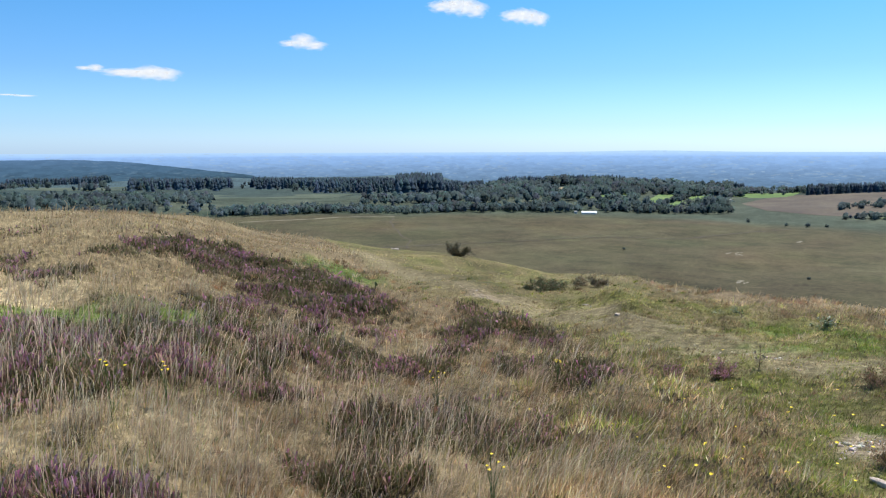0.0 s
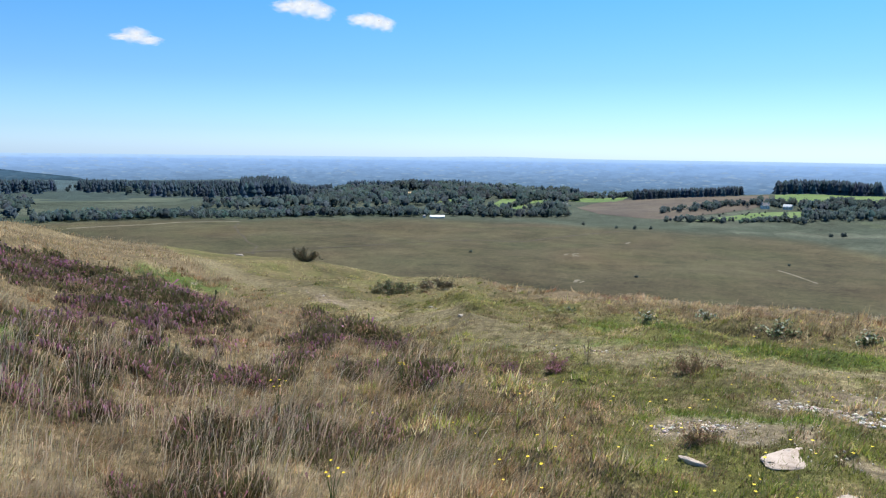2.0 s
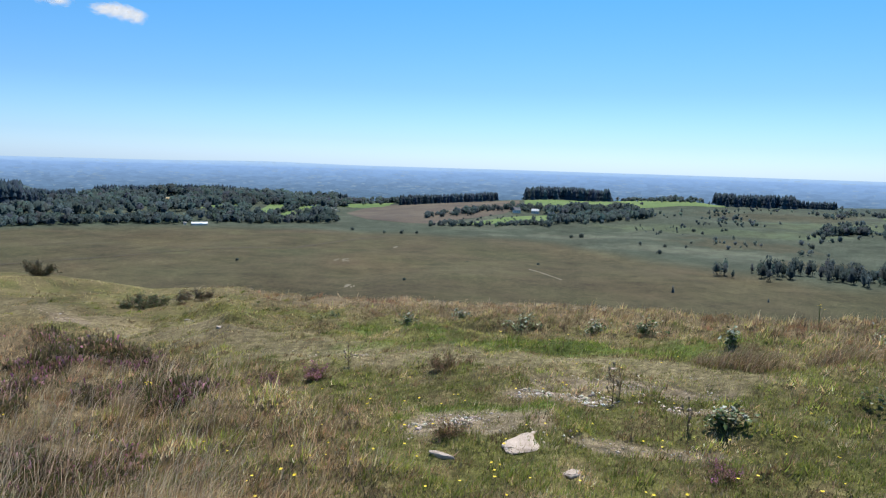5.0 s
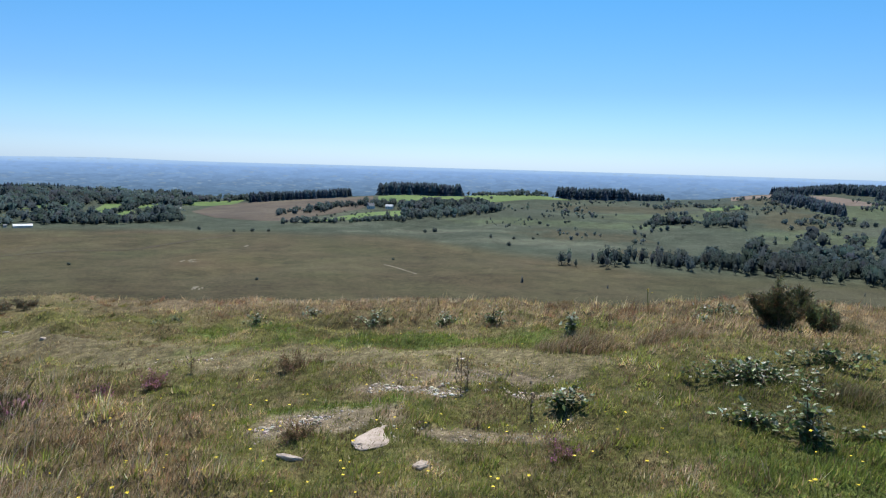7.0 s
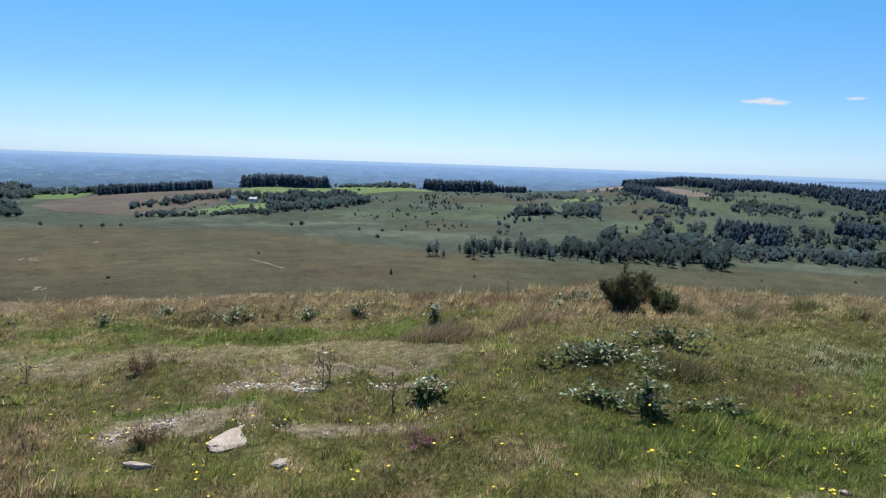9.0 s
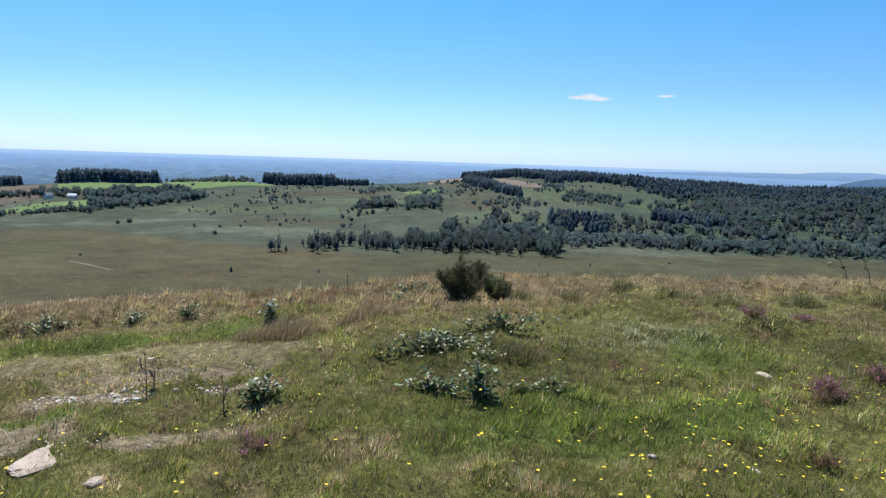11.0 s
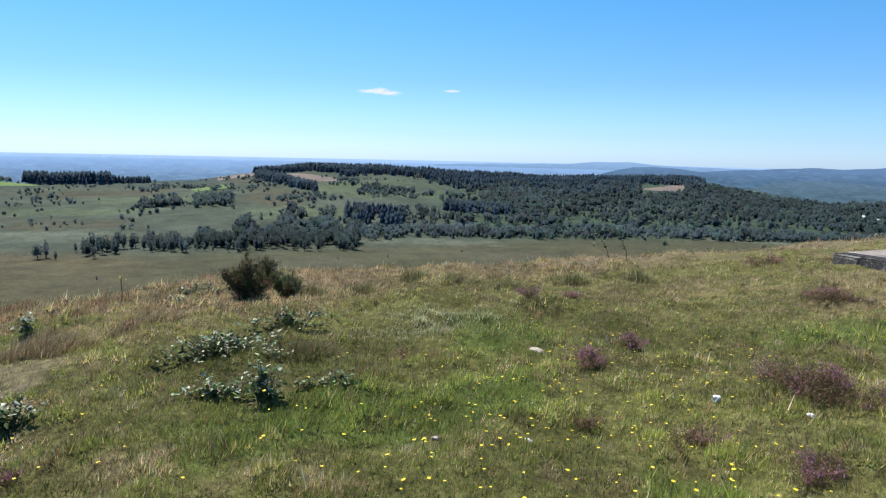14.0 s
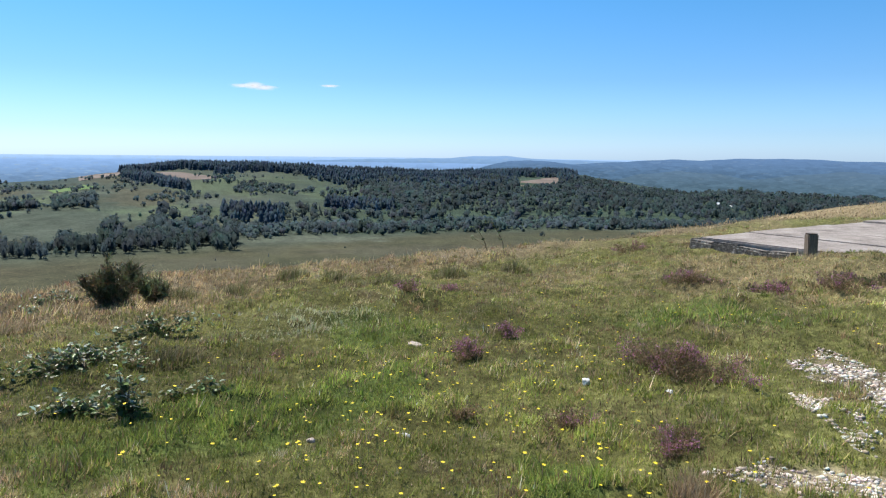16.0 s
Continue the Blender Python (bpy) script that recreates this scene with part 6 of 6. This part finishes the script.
# drifts of flowers: x, y, spread, how many
for x, y, s, n in ((4.6, 1.9, 0.5, 26), (3.4, 1.0, 0.5, 22), (4.3, 0.8, 0.6, 34), (3.1, 1.6, 0.4, 16), (5.3, 1.0, 0.6, 34), (6.5, 0.9, 0.8, 28), (3.7, 0.2, 0.4, 16), (6.6, -1.2, 0.6, 14), (7.2, 1.8, 0.9, 18),
                   (1.2, 3.3, 0.7, 16), (0.3, 3.9, 0.5, 12), (2.2, 3.6, 0.8, 12), (0.2, 5.2, 0.8, 10), (2.4, 6.8, 1.0, 12), (3.2, 2.3, 0.5, 8), (-5.1, 5.3, 0.5, 8), (1.6, 4.5, 0.5, 8)):
    for k in range(int(n * 1.7)):
        SPOTS.append((x + rng.normal(0, s), y + rng.normal(0, s)))
rng.shuffle(SPOTS)
MANY = SPOTS[300:]
for k, (x, y) in enumerate(SPOTS[:290]):
    copy_thing(KINDS[k % 4], set_down(x, y) @ pose(0, 0, 0, rng.uniform(-12, 12), rng.uniform(-12, 12), rng.uniform(0, 360)))
for k, q in enumerate(KINDS):
    q.matrix_basis = set_down(3.3 + 0.2 * k, 1.3)


def small_flowers(spots):
    """The many tiny flowers between the larger ones: a cupped ring of petals each."""
    n = len(spots)
    at = np.array([(x, y, float(height(x, y)) + 0.06) for x, y in spots])
    ring = np.array([(math.cos(k * 0.7854), math.sin(k * 0.7854), 0.25) for k in range(8)] + [(0, 0, 0)])
    fan = np.array([(8, k, (k + 1) % 8) for k in range(8)])
    size = rng.uniform(0.006, 0.0095, n)
    return scatter((ring, fan, np.ones(9)), at, np.stack([size, size], 1), rng.uniform(0, 6.283, n), np.tile((0.8, 0.62, 0.03), (n, 1)))


g = small_flowers(MANY)
tagged(new("small_yellow_flowers", mesh_of("small_yellow_flowers", g[0], g[1], PETAL)), "tiny yellow flowers dotted through turf", "flowers", kind="stuff")


def ragwort(x, y, tall, seed):
    rng_ = np.random.default_rng(seed)
    ob = holder("ragwort", x, y, "yellow ragwort in flower among tall grass", "ragwort", "yellow ragwort plants")
    ends = [(rng_.normal(0, 0.03), rng_.normal(0, 0.03), tall * rng_.uniform(0.85, 1.05)) for _ in range(5)]
    v, t = twig_tubes([[(0, 0, 0), (e[0] * 0.3, e[1] * 0.3, e[2] * 0.6), e] for e in ends], 0.003)
    under("stem_tangle", mesh_of("stem_tangle", v, t, FLOWER_STEM), ob)
    for e in ends:
        me = [c for c in KINDS[1].children if c.name.startswith("petals")][0].data
        head = under("flower_head", me, ob, "yellow flower head")
        head.location = (e[0], e[1], e[2] - 0.1)


for k, (x, y, h) in enumerate([(-2.0, 4.95, 0.3), (-1.28, 6.0, 0.25), (-2.95, 3.1, 0.3), (-3.0, 2.75, 0.35), (6.0, 7.6, 0.3), (-1.0, 3.2, 0.3)]):
    ragwort(x, y, h, k)

# ---- concrete base and post ----
CONCRETE = mat("weathered_concrete", [(0.25, (0.12, 0.10, 0.085)), (0.42, (0.25, 0.215, 0.19)), (0.55, (0.32, 0.28, 0.25)), (0.72, (0.42, 0.37, 0.33))], 2.2, 0.9, 0.5, 9)
LICHEN = mat("lichened_stone", [(0.3, (0.07, 0.06, 0.05)), (0.55, (0.17, 0.145, 0.12)), (0.68, (0.50, 0.46, 0.41))], 11, 0.95, 0.7, 4)


def box(sx, sy, sz, bevel=0.01, jitter=0.0, seed=0):
    rng_ = np.random.default_rng(seed)
    bm = bmesh.new()
    bmesh.ops.create_cube(bm, size=1)
    for v in bm.verts:
        v.co = (v.co.x * sx + rng_.normal(0, jitter), v.co.y * sy + rng_.normal(0, jitter), v.co.z * sz + rng_.normal(0, jitter))
    bmesh.ops.bevel(bm, geom=bm.edges[:], offset=bevel, segments=2, affect="EDGES")
    return bm


base = tagged(new("concrete_base"), "weathered concrete base of jointed slabs with lichened stone edge", "concrete base")
base.matrix_basis = pose(12.2, -0.06, 0.0, 0, 0, -35.3)
W_BASE, TOP_BASE = 5.2, 0.37
for k in range(6):
    slab = part("slab", box(1.245, W_BASE - 0.03, 0.16, 0.016, 0.012, k), CONCRETE, base)
    slab.location = (0.66 + 1.29 * k, -W_BASE / 2, TOP_BASE - 0.08 + 0.004 * (k % 3))
core = part("footing", box(7.7, W_BASE - 0.12, 1.2, 0.01), LICHEN, base, "dark footing under slabs")
core.location = (3.9, -W_BASE / 2, TOP_BASE - 0.12 - 0.6)
for k in range(12):
    st = part("edge_stone", box(0.2, 0.36 + 0.05 * (k % 3), 0.42, 0.03, 0.02, 40 + k), LICHEN, base, "rough grey stone spotted with pale lichen")
    st.location = (-0.09, -0.2 - 0.41 * k, TOP_BASE - 0.235 - 0.012 * k)
for k in range(9):
    st = part("edge_stone", box(0.42, 0.16, 0.40, 0.025, 0.015, 60 + k), LICHEN, base)
    st.location = (0.2 + 0.46 * k, 0.06, TOP_BASE - 0.23)

post = tagged(new("wooden_post"), "short square weathered wooden post in tussock", "post")
post.matrix_basis = pose(11.0, -1.5, 0.229, 0, 2, 20)
wood_grey = mat("weathered_wood", [(0.3, (0.10, 0.075, 0.055)), (0.7, (0.27, 0.21, 0.16))], 5, 0.9, 0.6, 8, flat=0.15)
shaft = part("shaft", box(0.125, 0.125, 0.52, 0.012, 0.004, 3), wood_grey, post)
shaft.location = (0, 0, 0.12)
cap = part("end_grain", box(0.114, 0.114, 0.012, 0.004), BARK, post, "cracked grey top")
cap.location = (0, 0, 0.383)


# ---- single trees and bushes of the valley ----
def tree(kind, tall, wide, tint, label, seed):
    """A tree of its own: tapered trunk with limbs, and a crown of many clumps."""
    rng_ = np.random.default_rng(seed)
    ob = tagged(new("tree"), label, "tree", "single trees in the valley")
    lines = [[(0, 0, -0.2), (0.02 * tall, 0, tall * 0.35), (0.0, 0.02 * tall, tall * 0.75)]]
    for k in range(5):
        a, z = rng_.uniform(0, 6.283), tall * rng_.uniform(0.25, 0.5)
        lines.append([(0, 0, z), (math.cos(a) * wide * 0.15, math.sin(a) * wide * 0.15, z + tall * 0.12), (math.cos(a) * wide * 0.33, math.sin(a) * wide * 0.33, z + tall * 0.25)])
    v, t = twig_tubes(lines, 0.03 * tall, 6)
    under("trunk", mesh_of("trunk", v, t, BARK), ob)
    v, t, s = kind
    col = np.clip(np.array(tint) * s[:, None] * (1 + rng_.normal(0, 0.08, (len(s), 3))), 0, 1)
    under("crown", mesh_of("crown", v * (wide, wide, tall), t, CROWN, col, rounded(v * (wide, wide, tall), (0, 0, 0.4 * tall), rng_)), ob)
    return ob


CROWNS = [broadleaf(60 + k, 220, False, 4) for k in range(3)]
LOW_CROWNS = []
for v, t, s in (broadleaf(70 + k, 180, False, 4) for k in range(2)):
    v = v.copy()
    v[:, 2] = (v[:, 2] - 0.25) * 1.25
    LOW_CROWNS.append((v, t, s))
PINE = conifer(90, 7)
SHAPES = {"round": [tree(CROWNS[k], 8, 7.0, HAZY_LEAF * (0.85 + 0.15 * k), "round broadleaf tree standing alone in valley", 200 + k) for k in range(3)],
          "bush": [tree(LOW_CROWNS[k], 3.2, 4.0, HAZY_LEAF * 0.7, "low dark bush on open moor", 210 + k) for k in range(2)],
          "spruce": [tree(PINE, 6, 6.5, HAZY_SPRUCE, "small dark conifer on open moor", 220)]}
used = set()


def plant(kind, k, az, r, size):
    src = SHAPES[kind][k % len(SHAPES[kind])]
    x, y, z = polar(az, r, -0.1)
    m = pose(x, y, z, 0, 0, (37 * k) % 360)
    if src.name not in used:
        used.add(src.name)
        src.scale = (size, size, size)
        src.matrix_basis = m @ Matrix.Diagonal((size, size, size, 1))
        return
    ob = copy_thing(src, m)
    ob.matrix_basis = m @ Matrix.Diagonal((size, size, size, 1))


for k, (kind, az, r, size) in enumerate([("bush", -7.1, 605, 0.9), ("bush", 6.1, 505, 0.75), ("bush", 16.9, 620, 0.8), ("spruce", 27.4, 517, 0.9), ("spruce", 34.2, 515, 0.5), ("bush", 11.2, 622, 0.4),
                                         ("round", 30.5, 631, 1.5), ("bush", 26.2, 736, 1.5), ("bush", 28.6, 922, 1.6), ("bush", 36.7, 850, 1.7), ("round", 39.6, 924, 0.8), ("bush", 77.9, 757, 1.8), ("bush", 84.9, 776, 1.3),
                                         ("bush", 81, 740, 0.6), ("bush", 83, 750, 0.6), ("spruce", 47.5, 560, 0.35), ("spruce", 56, 590, 0.5), ("spruce", 52, 575, 0.4), ("bush", 62, 640, 0.7), ("bush", 1.8, 880, 1.6), ("bush", 5.8, 845, 1.7),
                                         ("bush", 7.0, 850, 1.2), ("bush", 4.4, 850, 1.2), ("round", -6.0, 945, 1.3), ("round", -8.4, 950, 1.2), ("round", -1.5, 1010, 1.2), ("round", -5.2, 950, 1.4), ("round", 13.8, 1085, 1.2), ("round", 17.6, 1120, 1.5),
                                         ("round", 15.9, 1095, 1.1), ("round", 19.5, 1120, 1.5), ("round", 21.4, 1135, 1.3), ("round", 23.6, 1150, 1.4), ("round", 16.4, 970, 1.3), ("bush", 19.4, 838, 1.5), ("bush", 20.2, 845, 1.8)]):
    plant(kind, k, az, r, size)
rng = np.random.default_rng(17)
for k in range(26):
    plant("bush" if k % 3 else "round", k, rng.uniform(10.5, 17.5), rng.uniform(950, 1040), rng.uniform(0.6, 1.0) * (1.0 if k % 3 else 0.55))
for k in range(24):
    plant("bush" if k % 4 else "round", k, rng.uniform(23, 33), rng.uniform(780, 1250), rng.uniform(0.7, 1.4) * (1.0 if k % 4 else 0.6))
for k in range(18):
    plant("spruce", k, rng.uniform(24, 29), rng.uniform(880, 960), rng.uniform(0.35, 0.8))

# ---- buildings ----
WHITEWASH = mat("whitewash", [(0.3, (0.62, 0.60, 0.56)), (0.7, (0.80, 0.79, 0.76))], 0.6, 0.9, 0.1)
SHEET = mat("white_sheet_roof", [(0.3, (0.70, 0.71, 0.72)), (0.7, (0.84, 0.85, 0.86))], 0.4, 0.45, 0.1)
SLATE = mat("slate_roof", [(0.3, (0.10, 0.11, 0.13)), (0.7, (0.19, 0.20, 0.23))], 0.8, 0.6, 0.2)
PANE = mat("dark_pane", [(0.3, (0.03, 0.035, 0.04)), (0.7, (0.06, 0.065, 0.07))], 1.0, 0.15, 0.0)


def building(name, az, r, length, depth, wall_h, roof_h, turn, wall, roof, label, windows=0, chimney=True):
    x, y, z = polar(az, r, -0.3)
    ob = tagged(new(name), label, "building", "buildings in the valley")
    ob.matrix_basis = pose(x, y, z, 0, 0, -az + turn)
    b = part("wall", box(length, depth, wall_h, 0.03), wall, ob)
    b.location = (0, 0, wall_h / 2)
    bm = bmesh.new()
    e, o = length / 2 + 0.3, depth / 2 + 0.4
    lo = [bm.verts.new(q) for q in ((-e, -o, -0.15), (e, -o, -0.15), (e, o, -0.15), (-e, o, -0.15), (-e, 0, roof_h), (e, 0, roof_h))]
    for f in ((0, 1, 5, 4), (2, 3, 4, 5), (1, 2, 5), (3, 0, 4), (3, 2, 1, 0)):
        bm.faces.new([lo[i] for i in f])
    rf = part("roof", bm, roof, ob)
    rf.location = (0, 0, wall_h + 0.1)
    if chimney:
        for s in (-1, 1):
            c = part("chimney", box(0.9, 0.7, 1.8, 0.04), wall, rf)
            c.location = (s * (length / 2 - 0.6), 0, roof_h + 0.2)
    for k in range(windows):
        w = part("window", box(1.0, 0.12, 1.2, 0.02), PANE, ob, "dark window")
        w.location = (length * ((k + 0.5) / windows - 0.5), -depth / 2 - 0.03, wall_h * 0.55)


building("barn", -9.85, 928, 19, 8, 2.2, 1.7, 3, WHITEWASH, SHEET, "long white-roofed barn at edge of moor", 0, False)
building("shed", -10.9, 932, 3.5, 4, 2.4, 1.2, 0, WHITEWASH, SLATE, "small shed beside white-roofed barn", 1, False)
building("farmhouse", 15.0, 1080, 10, 7, 5, 3.5, 25, WHITEWASH, SLATE, "white farmhouse with slate roof among trees", 3)
building("farmhouse", 16.5, 1086, 11, 7, 4, 3, -15, WHITEWASH, SHEET, "low white farm building among trees", 3, False)
building("house", 0.3, 1150, 9, 8, 4, 3.2, 40, mat("grey_render", [(0.3, (0.32, 0.31, 0.29)), (0.7, (0.46, 0.45, 0.43))], 0.6), SLATE, "grey house beside wood at foot of hill", 2)
building("house", 90.9, 1258, 9, 7, 4.5, 3.4, 10, WHITEWASH, SHEET, "white house among valley woods", 3)
building("house", 92.0, 1240, 12, 6, 3, 2, -10, WHITEWASH, SHEET, "low white building among valley woods", 2, False)
building("house", -12.0, 1420, 9, 7, 5, 3.4, 10, WHITEWASH, SLATE, "small white house high in wood", 2)

# ---- tracks and scars on the moor ----
DULL = mat("worn_path", [(0.3, (0.16, 0.14, 0.10)), (0.7, (0.27, 0.245, 0.19))], 0.2, 0.95, 0.2, 9)
DARK_RUT = mat("dark_rut", [(0.3, (0.05, 0.042, 0.028)), (0.7, (0.085, 0.07, 0.045))], 0.1, 0.95, 0.2)


def strip(name, line, width, material, label, category, kind="structure"):
    """A narrow way over the ground through points of azimuth and distance."""
    pts = np.array([(r * math.sin(radians(a)), r * math.cos(radians(a))) for a, r in line])
    d = np.concatenate([[0], np.cumsum(np.hypot(*np.diff(pts, axis=0).T))])
    s = np.linspace(0, d[-1], max(8, int(d[-1] / 6)))
    x, y = np.interp(s, d, pts[:, 0]), np.interp(s, d, pts[:, 1])
    x, y = x + 1.2 * np.sin(s * 0.09), y + 1.5 * np.sin(s * 0.05 + 1)
    tx, ty = np.gradient(x), np.gradient(y)
    n = np.hypot(tx, ty)
    w = width * (0.75 + 0.35 * np.sin(s * 0.21) * np.sin(s * 0.067 + 2)) / 2
    bm = bmesh.new()
    rows = []
    for i in range(len(s)):
        ox, oy = -ty[i] / n[i] * w[i], tx[i] / n[i] * w[i]
        rows.append([bm.verts.new((x[i] + q * ox, y[i] + q * oy, float(height(x[i] + q * ox, y[i] + q * oy)) + 0.25)) for q in (-1, 1)])
    for p, q in zip(rows, rows[1:]):
        bm.faces.new((p[0], p[1], q[1], q[0]))
    return tagged(part(name, bm, material), label, category, kind=kind)


strip("track", [(-37.5, 850), (-34.3, 860), (-30, 880), (-25.3, 899)], 6, DULL, "pale dirt track along far edge of moor", "track")
strip("path", [(-25.6, 880), (-25.7, 800), (-25.2, 720), (-24.2, 660), (-24.5, 597)], 2.6, DARK_RUT, "dark trodden path across moor", "path")
strip("path", [(-27, 600), (-20.8, 632), (-12, 668), (-3.1, 700), (1, 760), (4.7, 828)], 5, DARK_RUT, "dark rutted path across moor", "path")
strip("path", [(-28, 745), (-18, 742), (-8, 735)], 2.5, DARK_RUT, "faint dark rut across moor", "path")
strip("path", [(16.2, 585), (17.1, 568), (18.9, 542)], 2.2, DULL, "short pale worn path on moor", "path")
strip("lane", [(-0.3, 1085), (0.0, 1120), (0.15, 1150), (0.5, 1190)], 7, PALE, "short pale lane beside grey house", "lane")
for corners, label in (([(0.2, 600), (1.7, 598), (1.5, 616), (0.6, 620)], "pale stony scar on moor"), ([(5.0, 708), (5.5, 706), (5.5, 718), (5.05, 718)], "small pale scar on moor"), ([(1.1, 478), (2.0, 480), (1.8, 488), (1.2, 487)], "pale bare patch on moor")):
    pts = [(a, r) for a, r in corners]
    for k in range(9):
        a0, r0 = rng.uniform(pts[0][0], pts[1][0]), rng.uniform(pts[0][1], pts[2][1])
        draped("bare_patch", [(a0, r0), (a0 + 0.14, r0 - 1), (a0 + 0.2, r0 + 3), (a0 + 0.05, r0 + 4)], DULL, label, "bare ground", 0.3, kind="structure")

# ---- clouds ----
def cloud_material():
    m, n, l, p = shader("cloud_vapour")
    co = n.new("ShaderNodeTexCoord").outputs["Object"]
    dist = n.new("ShaderNodeVectorMath")
    dist.operation = "LENGTH"
    xyz = add(n, l, "ShaderNodeSeparateXYZ", Vector=co)
    disc = add(n, l, "ShaderNodeCombineXYZ", X=xyz.outputs["X"], Z=xyz.outputs["Z"])
    l.new(disc.outputs[0], dist.inputs[0])
    f = add(n, l, "ShaderNodeTexNoise", Vector=co, Scale=2.0, Detail=3.0, Roughness=0.5).outputs["Fac"]
    k = n.new("ShaderNodeMath")
    k.operation, k.inputs[1].default_value = "MULTIPLY_ADD", 1.15
    l.new(f, k.inputs[0])
    sub = n.new("ShaderNodeMath")
    sub.operation, sub.inputs[0].default_value = "SUBTRACT", 0.35
    l.new(dist.outputs["Value"], sub.inputs[1])
    l.new(sub.outputs[0], k.inputs[2])
    mr = add(n, l, "ShaderNodeMapRange", Value=k.outputs[0])
    mr.inputs["From Min"].default_value, mr.inputs["From Max"].default_value = 0.08, 1.15
    p.inputs["Base Color"].default_value = (0.95, 0.95, 0.95, 1)
    p.inputs["Roughness"].default_value = 1.0
    tr = add(n, l, "ShaderNodeBsdfTranslucent", Color=(0.95, 0.95, 0.95, 1))
    mx = n.new("ShaderNodeMixShader")
    mx.inputs[0].default_value = 0.5
    l.new(p.outputs[0], mx.inputs[1])
    l.new(tr.outputs[0], mx.inputs[2])
    # the clouds' sunlit white is put in mostly as a glow of their own
    glow = add(n, l, "ShaderNodeEmission", Color=(1.0, 1.0, 1.0, 1), Strength=0.72)
    sunlit = n.new("ShaderNodeMixShader")
    sunlit.inputs[0].default_value = 0.92
    l.new(mx.outputs[0], sunlit.inputs[1])
    l.new(glow.outputs[0], sunlit.inputs[2])
    mx = sunlit
    clear = n.new("ShaderNodeBsdfTransparent")
    out = n.new("ShaderNodeMixShader")
    l.new(mr.outputs[0], out.inputs[0])
    l.new(clear.outputs[0], out.inputs[1])
    l.new(mx.outputs[0], out.inputs[2])
    l.new(out.outputs[0], n["Material Output"].inputs["Surface"])
    return m


VAPOUR = cloud_material()


def cloud(az, up, wide, high, puffs, seed, label):
    rng_ = np.random.default_rng(seed)
    r = 4400.0
    ob = tagged(new("cloud"), label, "cloud", "small fair-weather clouds")
    a, e = radians(az), radians(up)
    ob.matrix_basis = pose(r * math.sin(a) * math.cos(e), r * math.cos(a) * math.cos(e), EYE + r * math.sin(e), 0, 0, -az)
    for k in range(puffs):
        q = (k + 0.5) / puffs - 0.5
        bm = bmesh.new()
        bmesh.ops.create_icosphere(bm, subdivisions=3, radius=1)
        puff = part("puff", bm, VAPOUR, ob)
        s = 1 - 1.1 * abs(q - 0.12)
        tall = high * 0.55 * s * rng_.uniform(0.7, 1.2)
        puff.scale = (wide * (0.62 if puffs > 1 else 0.5) / max(1, puffs ** 0.6) * rng_.uniform(0.8, 1.2), wide * 0.15, tall)
        puff.location = (wide * 0.75 * q, 60 * k, tall * 0.7 - high * 0.3)


cloud(-43.8, 5.6, 420, 105, 4, 1, "small white puffy cloud with flat base")
cloud(-47.3, 5.7, 150, 50, 2, 2, "small white wisp beside larger cloud")
cloud(-32.3, 8.1, 290, 105, 3, 3, "small white puffy cloud")
cloud(-20.2, 10.9, 380, 130, 4, 4, "white puffy cloud high in blue sky")
cloud(-15.0, 10.2, 300, 140, 4, 5, "bright white puffy cloud in blue sky")
cloud(-52.0, 3.66, 200, 14, 2, 6, "faint thin cloud streak low in sky")
cloud(55.2, 5.0, 250, 50, 3, 7, "small thin white cloud over forest")
cloud(60.9, 5.1, 120, 24, 1, 8, "faint wisp of cloud")
